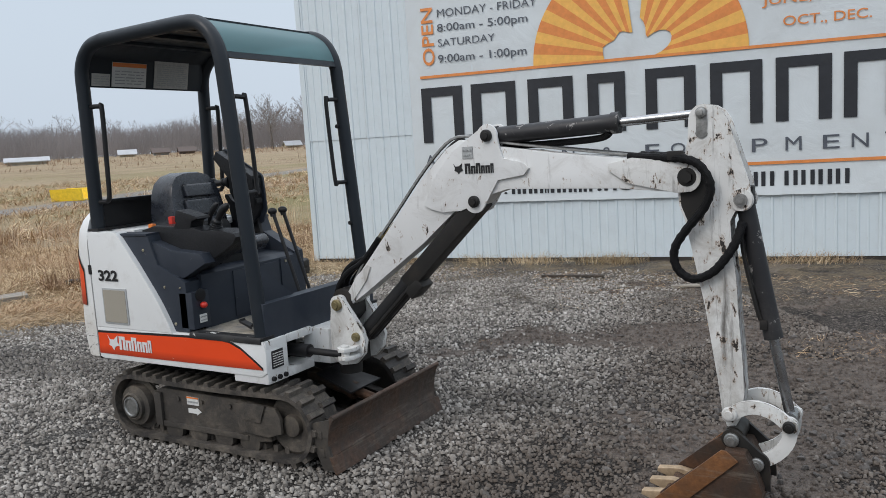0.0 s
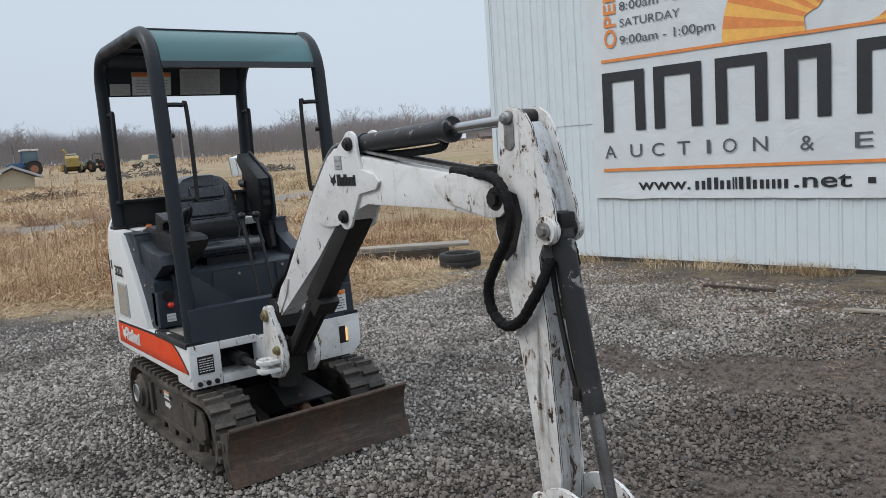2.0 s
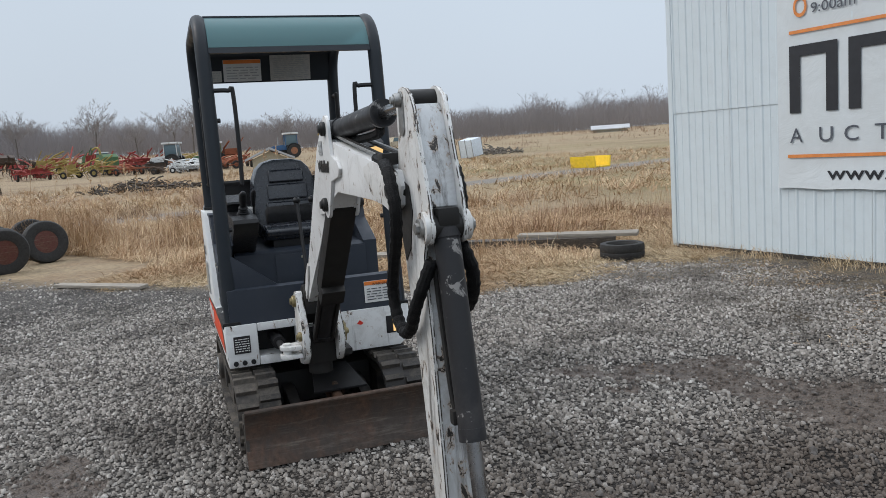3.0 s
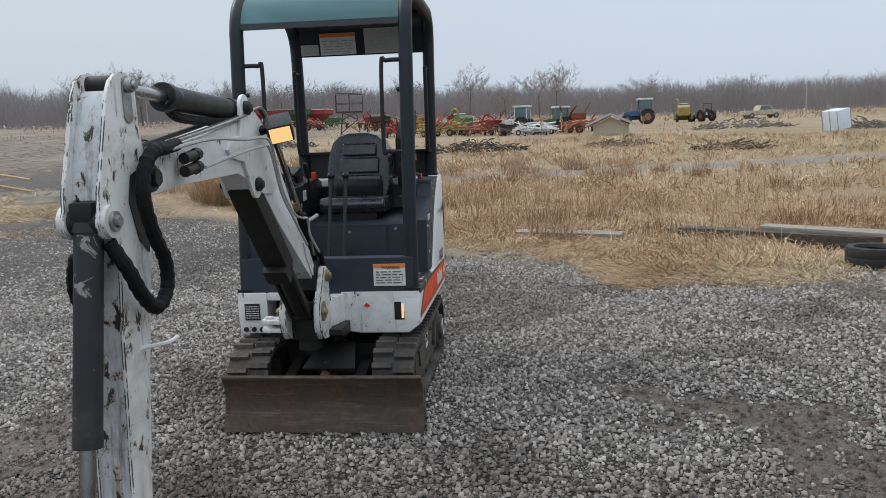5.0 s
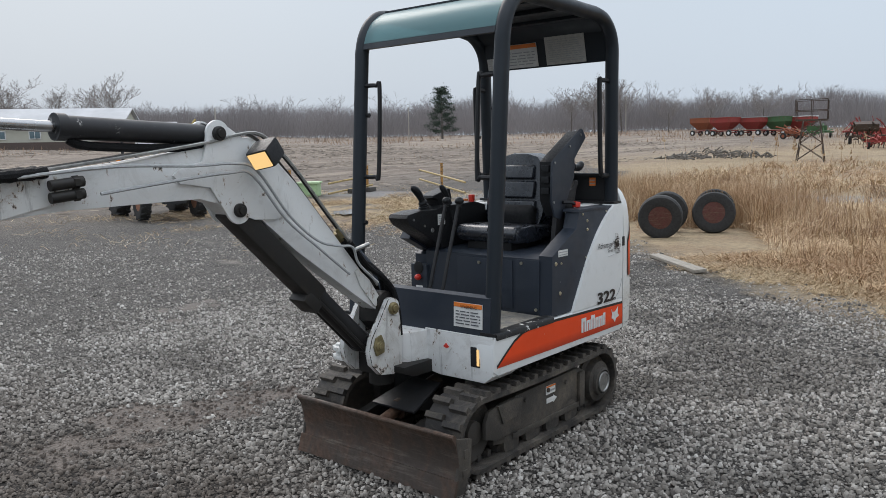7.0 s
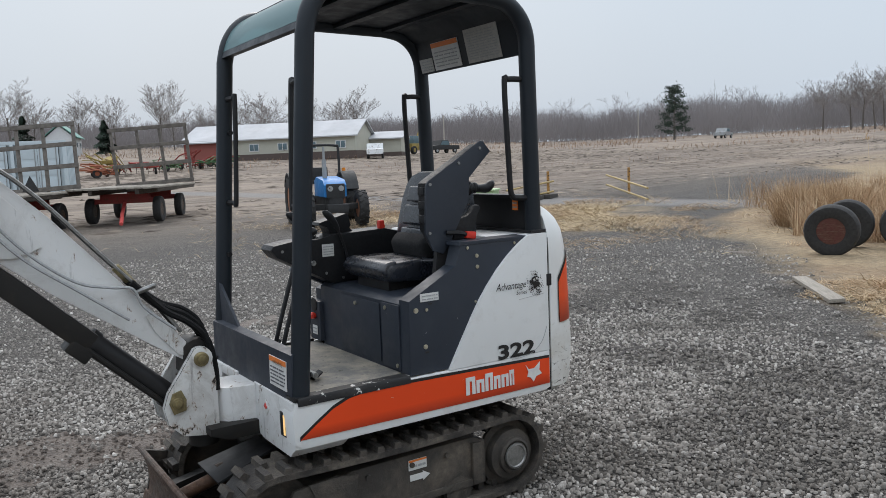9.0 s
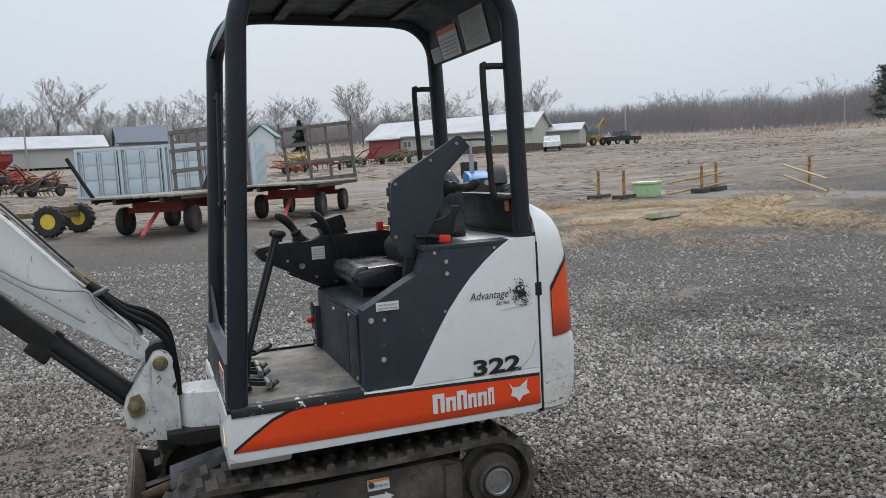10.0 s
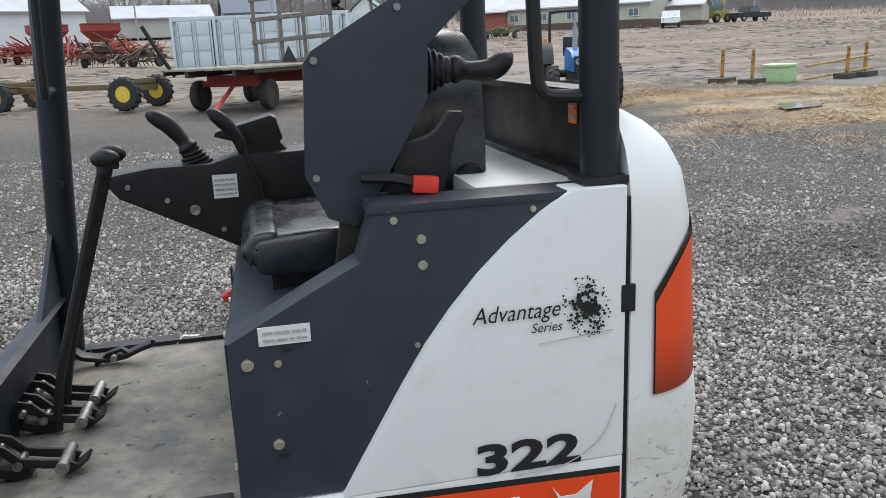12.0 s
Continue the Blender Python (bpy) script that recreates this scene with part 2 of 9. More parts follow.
RUST_BLADE = rusty("blade_steel", (0.062, 0.048, 0.040), (0.15, 0.082, 0.052), 0.8)
RUST_BUCKET = rusty("dark_bucket_steel", (0.050, 0.036, 0.028), (0.13, 0.062, 0.032), 0.85)
RUST_BRIGHT = rusty("bright_rust_steel", (0.13, 0.062, 0.030), (0.32, 0.135, 0.045), 0.95)
RUST_DARK = rusty("dark_rust", (0.05, 0.04, 0.032), (0.13, 0.06, 0.03), 0.8)


def floor_plate():
    n = Nodes("worn_floor_mat")
    col = n.mix(n.range(n.noise(5, 8, 0.75), 0.40, 0.64), (0.15, 0.145, 0.136), (0.34, 0.30, 0.235))
    col = n.mix(n.range(n.noise(24, 7, 0.7), 0.60, 0.66), col, (0.05, 0.042, 0.034))
    n.bump(n.voronoi(140), 0.3, 0.002)
    return n.done(col, 0.75)


FLOORMAT = floor_plate()


def emitter(name, color, strength):
    n = Nodes(name)
    e = n.add("ShaderNodeEmission")
    e.inputs["Color"].default_value, e.inputs["Strength"].default_value = (*color, 1), strength
    n.link(e.outputs[0], n.out.inputs["Surface"])
    return n.mat


LAMP_LENS = emitter("lit_lamp_lens", (1.0, 0.66, 0.27), 0.85)


def tinted_visor():
    n = Nodes("tinted_visor")
    n.done((0.10, 0.20, 0.21), 0.32, 0, 0.35)
    t = n.add("ShaderNodeBsdfTransparent")
    t.inputs["Color"].default_value = (0.55, 0.82, 0.83, 1)
    m = n.add("ShaderNodeMixShader")
    m.inputs[0].default_value = 0.72
    n.link(t.outputs[0], m.inputs[1])
    n.link(n.bsdf.outputs[0], m.inputs[2])
    n.link(m.outputs[0], n.out.inputs["Surface"])
    return n.mat


VISOR = tinted_visor()
# ---- building helpers ----
def thing(name, label, category, m=None, group="", kind=""):
    ob = new(name)
    ob.empty_display_size = 0.2
    ob.matrix_basis = m or Matrix()
    return tagged(ob, label, category, group, kind)


def finish(bm, material, smooth=35):
    me = bpy.data.meshes.new("mesh")
    bmesh.ops.recalc_face_normals(bm, faces=bm.faces)
    bm.to_mesh(me)
    bm.free()
    mats = material if isinstance(material, (list, tuple)) else [material]
    for m in mats:
        me.materials.append(m)
    if smooth:
        me.shade_smooth()
        me.set_sharp_from_angle(angle=radians(smooth))
    return me


def part(name, bm, material, parent=None, label="", smooth=35):
    ob = new(name, bm if isinstance(bm, bpy.types.Mesh) else finish(bm, material, smooth))
    if parent:
        ob.parent = parent
    return tagged(ob, label)


def solid(name, bm, material, label, category, m=None, group="", kind="", smooth=35):
    """A thing that is one mesh."""
    ob = part(name, bm, material, None, "", smooth)
    ob.matrix_basis = m or Matrix()
    return tagged(ob, label, category, group, kind)


def box(bm, c, s, bevel=0.0, m=None, seg=2):
    r = bmesh.ops.create_cube(bm, size=1)
    vs = r["verts"]
    t = Matrix.Translation(c) @ (m or Matrix()) @ Matrix.Diagonal((*s, 1))
    bmesh.ops.transform(bm, matrix=t, verts=vs)
    if bevel:
        es = list({e for v in vs for e in v.link_edges})
        bmesh.ops.bevel(bm, geom=es, offset=bevel, segments=seg, profile=0.7, affect="EDGES")
    return bm


def prism(bm, pts, a, b, axis="y", bevel=0.0):
    """A flat outline pushed out from a to b along an axis; outline in the other two coordinates."""
    def at(p, h):
        return {"y": (p[0], h, p[1]), "x": (h, p[0], p[1]), "z": (p[0], p[1], h)}[axis]
    va = [bm.verts.new(at(p, a)) for p in pts]
    vb = [bm.verts.new(at(p, b)) for p in pts]
    n = len(pts)
    fs = [bm.faces.new(va), bm.faces.new(vb[::-1])]
    for i in range(n):
        fs.append(bm.faces.new((va[i], vb[i], vb[(i + 1) % n], va[(i + 1) % n])))
    bmesh.ops.recalc_face_normals(bm, faces=fs)
    if bevel:
        es = [e for f in fs[:2] for e in f.edges]
        bmesh.ops.bevel(bm, geom=es, offset=bevel, segments=2, profile=0.7, affect="EDGES")
    return bm


def cyl(bm, p0, p1, r, r2=None, seg=20, cap=True):
    p0, p1 = Vector(p0), Vector(p1)
    d = p1 - p0
    m = Matrix.Translation((p0 + p1) / 2) @ d.to_track_quat("Z", "Y").to_matrix().to_4x4()
    bmesh.ops.create_cone(bm, cap_ends=cap, segments=seg, radius1=r, radius2=r if r2 is None else r2, depth=d.length, matrix=m)
    return bm


def ball(bm, c, s, seg=14, m=None):
    bmesh.ops.create_uvsphere(bm, u_segments=seg, v_segments=max(6, seg * 2 // 3), radius=1, matrix=Matrix.Translation(c) @ (m or Matrix()) @ Matrix.Diagonal((*s, 1)))
    return bm


def smooth_path(pts, steps=6):
    """Points along a soft curve through pts."""
    ps = [Vector(p) for p in pts]
    out = []
    for i in range(len(ps) - 1):
        a, b = ps[max(i - 1, 0)], ps[i]
        c, d = ps[i + 1], ps[min(i + 2, len(ps) - 1)]
        for k in range(steps):
            t = k / steps
            out.append(0.5 * (2 * b + (c - a) * t + (2 * a - 5 * b + 4 * c - d) * t * t + (3 * b - a - 3 * c + d) * t ** 3))
    return out + [ps[-1]]


def tube(bm, pts, r, seg=10, cap=True, wobble=0.0):
    ps = [Vector(p) for p in pts]
    up = Vector((0.13, 0.31, 0.94))
    rings = []
    side = None
    for i, p in enumerate(ps):
        d = (ps[min(i + 1, len(ps) - 1)] - ps[max(i - 1, 0)]).normalized()
        side = d.cross(up).normalized() if side is None else (side - d * side.dot(d)).normalized()
        other = d.cross(side)
        rr = r * (1 + wobble * math.sin(i * 2.4)) if wobble else r
        rings.append([bm.verts.new(p + rr * (math.cos(k * math.tau / seg) * side + math.sin(k * math.tau / seg) * other)) for k in range(seg)])
    for a, b in zip(rings, rings[1:]):
        for k in range(seg):
            bm.faces.new((a[k], a[(k + 1) % seg], b[(k + 1) % seg], b[k]))
    if cap:
        bm.faces.new(rings[0][::-1])
        bm.faces.new(rings[-1])
    return bm


def lathe(bm, profile, m, seg=24, cap=True):
    """profile: (radius, height) turned round z, then placed by m."""
    rings = []
    for r, h in profile:
        rings.append([bm.verts.new(m @ Vector((r * math.cos(k * math.tau / seg), r * math.sin(k * math.tau / seg), h))) for k in range(seg)])
    for a, b in zip(rings, rings[1:]):
        for k in range(seg):
            bm.faces.new((a[k], a[(k + 1) % seg], b[(k + 1) % seg], b[k]))
    if cap:
        bm.faces.new(rings[0][::-1])
        bm.faces.new(rings[-1])
    return bm


def bm_new():
    return bmesh.new()


def polar(c, r, a0, a1, n):
    return [(c[0] + r * math.cos(radians(a0 + (a1 - a0) * i / (n - 1))), c[1] + r * math.sin(radians(a0 + (a1 - a0) * i / (n - 1)))) for i in range(n)]


def lettering(text, m, width, height, shear=0.0, bold=0.0):
    """A flat mesh of words in the built-in font, fitted to a width and height, its lower left corner at m."""
    cu = bpy.data.curves.new("text", "FONT")
    cu.body, cu.size, cu.resolution_u, cu.shear = text, 1.0, 3, shear
    cu.offset = bold
    ob = new("text", cu)
    dg = bpy.context.evaluated_depsgraph_get()
    me = bpy.data.meshes.new_from_object(ob.evaluated_get(dg))
    bpy.data.objects.remove(ob)
    co = np.empty(len(me.vertices) * 3)
    me.vertices.foreach_get("co", co)
    co = co.reshape(-1, 3)
    lo, hi = co.min(0), co.max(0)
    k = np.array((width / (hi[0] - lo[0]), height / (hi[1] - lo[1]), 1.0))
    co = (co - lo) * k
    me.vertices.foreach_set("co", co.ravel())
    me.transform(m)
    return me


def facing(origin, right, up):
    """A frame whose x runs along right, y along up; z points out."""
    x = Vector(right).normalized()
    y = Vector(up).normalized()
    z = x.cross(y)
    m = Matrix((x, y, z)).transposed().to_4x4()
    m.translation = origin
    return m


def flat(bm, pts):
    """One flat face from 3D points."""
    bm.faces.new([bm.verts.new(p) for p in pts])
    return bm


def sticker(parent, m, w, h, material, lines=0, header=None, name="label_plate", label="", ink=None):
    """A thin plate with its lower left corner at m, with plain bars for print."""
    bm = bm_new()
    box(bm, (w / 2, h / 2, 0.0015), (w, h, 0.003))
    bm.transform(m)
    ob = part(name, bm, material, parent, label, 0)
    if header:
        b = bm_new()
        box(b, (w / 2, h * 0.905, 0.004), (w * 0.98, h * 0.17, 0.002))
        b.transform(m)
        part("label_header", b, header, ob, "", 0)
    if lines:
        b = bm_new()
        rng = random.Random(int(w * 1e4) + lines)
        top = h * (0.7 if header else 0.9)
        for i in range(lines):
            y = top - (i + 0.5) * (top - h * 0.08) / lines
            x = w * 0.08
            while x < w * 0.9:
                l = min(rng.uniform(0.08, 0.3) * w, w * 0.93 - x)
                box(b, (x + l / 2, y, 0.0045), (l, (top / lines) * 0.30, 0.002))
                x += l + w * 0.05
        b.transform(m)
        part("print", b, ink or LABEL_GREY, ob, "", 0)
    return ob
# ---- ground: one sheet to the horizon ----
def lift(x, y):
    """Height of the ground: flat yard, rising a little into the distance."""
    r = math.hypot(x, y)
    if r < 12:
        return 0.0
    return fall(x, y, r) + (r - 12) * (0.0065 + 0.0135 * min(1.0, max(0.0, (math.degrees(math.atan2(y, x)) % 360 - 165) / 40)))


def fall(x, y, r):
    w = 1.0
    if y < 0:
        c = -y / r
        near = 0.25 + 0.75 * (1 - c * c)
        w = near + (0.75 - near) * min(1, max(0, (r - 60) / 120)) if near < 0.75 else near
        return 0.0118 * (r - 12) * w + 0.016 * max(0, r - 55) * min(1, max(0, (c - 0.75) / 0.25))
    return 0.0118 * (r - 12) * w


def fast_mesh(verts, faces, material):
    """A mesh of triangles from arrays."""
    me = bpy.data.meshes.new("mesh")
    v, f = np.ascontiguousarray(verts, dtype=np.float32), np.ascontiguousarray(faces, dtype=np.int32)
    me.vertices.add(len(v))
    me.vertices.foreach_set("co", v.ravel())
    me.loops.add(f.size)
    me.loops.foreach_set("vertex_index", f.ravel())
    me.polygons.add(len(f))
    me.polygons.foreach_set("loop_start", np.arange(0, f.size, 3, dtype=np.int32))
    me.materials.append(material)
    me.update()
    return me


def blades(points, lengths, widths, rise, tip, seed, mat, name, label, category="grass", wind=True):
    """Bent strips of three triangles. rise, tip: degrees above the level, from and to, of the lower and the upper half."""
    rng = np.random.default_rng(seed)
    n_b = len(points)
    a = rng.random(n_b) * 6.283
    if wind:
        lay = np.array([noise.noise(Vector((p[0] * 0.4, p[1] * 0.4, 21))) * 6 for p in points])
        a = np.where(rng.random(n_b) < 0.55, lay + rng.normal(0, 0.6, n_b), a)
    out = np.stack((np.cos(a), np.sin(a)), 1)
    e0 = np.radians(rng.uniform(rise[0], rise[1], n_b))
    e1 = np.radians(rng.uniform(tip[0], tip[1], n_b))
    h0, h1 = lengths * 0.55, lengths * 0.5
    mid_p = points + np.stack((out[:, 0] * np.cos(e0) * h0, out[:, 1] * np.cos(e0) * h0, np.sin(e0) * h0), 1)
    top = mid_p + np.stack((out[:, 0] * np.cos(e1) * h1, out[:, 1] * np.cos(e1) * h1, np.sin(e1) * h1), 1)
    top[:, 2] = np.maximum(top[:, 2], points[:, 2] + 0.004)
    w = np.stack((-out[:, 1] * widths, out[:, 0] * widths, rng.normal(0, 0.5, n_b) * widths), 1)
    v = np.stack((points - w, points + w, mid_p - w * 0.8, mid_p + w * 0.8, top), 1).reshape(-1, 3)
    f = np.array(((0, 1, 3), (0, 3, 2), (2, 3, 4)))
    Fc = (f[None] + (np.arange(n_b) * 5)[:, None, None]).reshape(-1, 3)
    ob = new(name, fast_mesh(v, Fc, mat))
    tagged(ob, label, category, "", "stuff")


def relief(x, y):
    """Ruts and lumps of the yard, gone under the machine's tracks."""
    dx, dy = max(0.0, abs(x - 0.2) - 0.95), max(0.0, abs(y) - 0.62)
    k = min(1.0, math.hypot(dx, dy) / 0.5)
    dx, dy = max(0.0, abs(x - 2.72) - 0.35), max(0.0, abs(y) - 0.3)
    k = min(k, math.hypot(dx, dy) / 0.3)
    if k <= 0:
        return 0.0
    z = 0.014 * noise.noise(Vector((x * 0.9, y * 0.9, 0))) + 0.011 * noise.noise(Vector((x * 3.1, y * 3.1, 5))) + 0.007 * noise.noise(Vector((x * 8.3, y * 8.3, 2)))
    return z * k


def mud(x, y):
    """Share of bare damp mud in the gravel: patches, mostly ahead of the machine."""
    w = 0.7 * noise.noise(Vector((x * 0.6, y * 0.6, 31)))
    f = min(1.0, max(0.0, (x + w - 0.9) / 1.3)) * min(1.0, max(0.15, (4.9 - y + w) / 1.5))
    f *= min(1.0, max(0.0, (y + w + 3.4) / 1.6))
    f = max(f, 0.62 * min(1.0, max(0.0, (x + 1.5) / 2)) * min(1.0, max(0.0, (y - 1.0) / 0.8)))
    n = noise.noise(Vector((x * 0.75, y * 1.0, 3))) + 0.55 * noise.noise(Vector((x * 2.0, y * 2.6, 7))) + 0.35 * noise.noise(Vector((x * 5.5, y * 5.5, 9))) + 0.2 * noise.noise(Vector((x * 14, y * 14, 1)))
    return min(1.0, max(0.0, (n - (0.62 - 0.76 * f)) / 0.22))


def ground_sheet():
    bm_r = [0.0, 0.4, 0.8]
    while bm_r[-1] < 10:
        bm_r.append(bm_r[-1] + 0.075)
    radii = bm_r + [10.6, 11.4, 12.5, 14, 15.5, 17, 18.5, 20, 22, 24, 26.5, 29, 32, 35, 39, 43, 48, 53, 59, 66, 74, 82, 92, 104, 118, 135, 180, 250, 360, 600, 1200, 2600]
    seg = 420
    V, Fc = [(0, 0, 0)], []
    for r in radii[1:]:
        for k in range(seg):
            a = k * math.tau / seg
            x, y = r * math.cos(a), r * math.sin(a)
            z = lift(x, y) if r < 300 else lift(x * 300 / r, y * 300 / r)
            if r < 12:
                z += relief(x, y)
            elif r < 130:
                z += 0.02 * noise.noise(Vector((x * 0.4, y * 0.4, 0))) + (0.025 * noise.noise(Vector((x * 0.16, y * 0.5, 4))) if y < -16 else 0)
            V.append((x, y, z))
    for k in range(seg):
        Fc.append((0, 1 + k, 1 + (k + 1) % seg))
    for i in range(len(radii) - 2):
        p, q = 1 + i * seg, 1 + (i + 1) * seg
        for k in range(seg):
            k2 = (k + 1) % seg
            Fc.append((p + k, q + k, q + k2))
            Fc.append((p + k, q + k2, p + k2))
    me = fast_mesh(np.array(V), np.array(Fc), GROUND)
    me.shade_smooth()
    at = me.attributes.new("mud", "FLOAT", "POINT")
    at.data.foreach_set("value", np.array([mud(v[0], v[1]) if abs(v[0]) < 11 and abs(v[1]) < 11 else 0.0 for v in V], dtype=np.float32))
    return me


def ground_zones(n):
    """Shared masks: damp mud ahead of the machine, and damp patches elsewhere."""
    sx = n.add("ShaderNodeSeparateXYZ")
    n.link(n.pos, sx.inputs[0])
    X, Y = sx.outputs["X"], sx.outputs["Y"]
    wave = n.range(n.noise(0.9, 5, 0.6), 0.2, 0.8, -0.8, 0.8)
    front = n.math("MULTIPLY", n.range(n.math("ADD", X, wave), 0.9, 2.3), n.range(n.math("ADD", Y, wave), 5.0, 2.6, 0.35, 1.0))
    front = n.math("MULTIPLY", front, n.range(n.math("ADD", Y, wave), -3.4, -1.8, 0.06, 1.0))
    damp = n.math("MULTIPLY", n.range(n.noise(0.8, 8, 0.68, distort=0.5), 0.505, 0.57), n.range(Y, -4.0, -2.4, 0.30, 1.0))
    return X, Y, front, damp


def ground_material():
    n = Nodes("yard_ground")
    X, Y, front, damp = ground_zones(n)

    def cells(scale):
        c = n.add("ShaderNodeSeparateColor")
        n.link(n.voronoi(scale, out="Color"), c.inputs[0])
        return c.outputs[0], n.voronoi(scale)

    c0, d0 = cells(27)
    c1, d1 = cells(48)
    c2, d2 = cells(105)

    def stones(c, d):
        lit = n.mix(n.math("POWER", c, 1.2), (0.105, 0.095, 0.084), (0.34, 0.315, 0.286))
        # near-black cell rims: the shade between stones is put into the colour
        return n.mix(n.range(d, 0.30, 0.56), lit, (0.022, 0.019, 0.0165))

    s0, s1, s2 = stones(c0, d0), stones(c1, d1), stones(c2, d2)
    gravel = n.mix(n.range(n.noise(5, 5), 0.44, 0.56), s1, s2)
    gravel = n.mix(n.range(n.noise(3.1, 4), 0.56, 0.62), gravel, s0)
    for amount, stain in ((n.math("MULTIPLY", damp, 0.75), (0.40, 0.385, 0.365, 1)), (n.math("MULTIPLY", front, 0.74), (0.42, 0.33, 0.28, 1))):
        dark = n.add("ShaderNodeMix")
        dark.data_type, dark.blend_type = "RGBA", "MULTIPLY"
        n.link(amount, dark.inputs[0])
        n.link(gravel, dark.inputs[6])
        dark.inputs[7].default_value = stain
        gravel = dark.outputs[2]
    # damp mud showing through
    mudc = n.mix(n.range(n.noise(13, 8, 0.7), 0.35, 0.68), (0.058, 0.044, 0.036), (0.150, 0.120, 0.098))
    mudc = n.mix(n.range(d2, 0.08, 0.28, 0.18, 0.0), mudc, s2)
    wet = n.add("ShaderNodeAttribute")
    wet.attribute_name = "mud"
    mud_f = n.range(n.math("ADD", wet.outputs["Fac"], n.range(n.noise(26, 5, 0.7), 0, 1, -0.35, 0.35)), 0.3, 0.7)
    yard = n.mix(mud_f, gravel, mudc)
    # leaf and straw litter towards the wall
    wob = n.range(n.noise(0.5, 6, 0.7), 0, 1, -1.3, 1.3)
    wall = n.math("SUBTRACT", n.math("SUBTRACT", Y, n.math("MULTIPLY", X, 0.158)), 5.2)
    wall = n.math("ADD", wall, n.math("MULTIPLY", wob, 0.8))
    litter = n.mix(n.range(n.noise(30, 8, 0.75), 0.35, 0.65), (0.075, 0.052, 0.034), (0.27, 0.215, 0.14))
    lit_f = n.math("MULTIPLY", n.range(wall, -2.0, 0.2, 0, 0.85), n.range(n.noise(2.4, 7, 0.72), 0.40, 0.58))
    yard = n.mix(lit_f, yard, litter)
    # dry grass beyond the yard's edge: distance behind a bent line
    a = n.math("ADD", n.math("MULTIPLY", X, -0.74), n.math("MULTIPLY", Y, 0.67))
    e1 = n.math("ADD", n.math("SUBTRACT", a, 3.6), wob)
    e1 = n.math("SUBTRACT", e1, n.range(Y, 2.8, 12.8, 0.0, 7.5))
    e1 = n.math("ADD", e1, n.range(Y, -13.0, -8.0, -8.0, 0.0))
    g = n.range(e1, -0.2, 0.8)
    g = n.math("MULTIPLY", g, n.range(n.noise(7, 7, 0.75), 0.25, 0.55, 0.45, 1.0))
    straw = n.mix(n.range(n.noise(22, 8, 0.75, n.stretch(1, 0.35, 1)), 0.3, 0.7), (0.17, 0.115, 0.066), (0.50, 0.395, 0.25))
    straw = n.mix(n.range(n.noise(0.3, 6, 0.7), 0.46, 0.62, 0, 0.6), straw, (0.20, 0.125, 0.075))
    base = n.mix(g, yard, straw)
    # bare rutted field towards the barns
    field_d = n.math("MULTIPLY", n.range(Y, -13, -24), n.range(n.noise(0.3, 3), 0.2, 0.5, 0.6, 1))
    rut = n.range(n.noise(0.34, 9, 0.72, n.stretch(0.16, 0.8, 1), 0.8), 0.42, 0.58)
    fine = n.range(n.noise(1.4, 8, 0.72, n.stretch(0.3, 1.0, 1), 0.5), 0.38, 0.62)
    field = n.mix(rut, (0.095, 0.070, 0.054), (0.25, 0.20, 0.155))
    field = n.mix(n.math("MULTIPLY", fine, 0.55), field, (0.32, 0.27, 0.22))
    field = n.mix(n.range(n.noise(0.05, 4), 0.47, 0.6, 0, 0.45), field, (0.12, 0.093, 0.075))
    base = n.mix(field_d, base, field)
    # straw round the barrier posts
    px, py = n.math("ADD", X, 10.8), n.math("ADD", Y, 12.3)
    rr = n.math("SQRT", n.math("ADD", n.math("MULTIPLY", px, px), n.math("MULTIPLY", py, py)))
    sp = n.math("MULTIPLY", n.range(n.math("ADD", rr, n.math("MULTIPLY", wob, 1.6)), 2.2, 4.2, 1, 0), n.range(n.noise(1.1, 7, 0.7), 0.36, 0.56))
    base = n.mix(sp, base, straw)
    # greenish far meadow and a grey track across the weeds
    far = n.math("MULTIPLY", n.range(Y, 8, 13), n.range(X, -70, -18, 0.2, 1))
    far = n.math("MULTIPLY", far, n.range(n.noise(0.12, 7, 0.7, n.stretch(1, 0.4, 1)), 0.40, 0.58))
    base = n.mix(n.math("MULTIPLY", far, 0.8), base, (0.185, 0.165, 0.062))
    tr = n.math("ABSOLUTE", n.math("ADD", n.math("ADD", X, 18.8), n.math("MULTIPLY", Y, 0.28)))
    base = n.mix(n.range(tr, 0.7, 1.3, 0.85, 0), base, (0.21, 0.20, 0.19))
    h = n.math("ADD", n.math("MULTIPLY", d1, -0.8), n.math("ADD", n.math("MULTIPLY", d2, -0.4), n.math("MULTIPLY", n.noise(3, 8, 0.7), 1.2)))
    n.bump(h, 1.0, 0.016)
    rough = n.range(mud_f, 0, 1, 0.85, 0.5)
    return n.done(base, rough, 0, 0.3)


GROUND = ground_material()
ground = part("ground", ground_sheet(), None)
tagged(ground, "grey gravel yard turning to mud and dry grass", "ground", "", "structure")
# ---- the metal-clad building with the banner ----
WA = radians(9.0)
WC = Vector((-3.98, 5.62, 0))
WU = Vector((math.cos(WA), math.sin(WA), 0))
WN = Vector((math.sin(WA), -math.cos(WA), 0))


def on_wall(u, v, out=0.0):
    return WC + WU * u + Vector((0, 0, v)) + WN * out


def wall_frame(u, v, out=0.0):
    return facing(on_wall(u, v, out), WU, (0, 0, 1))


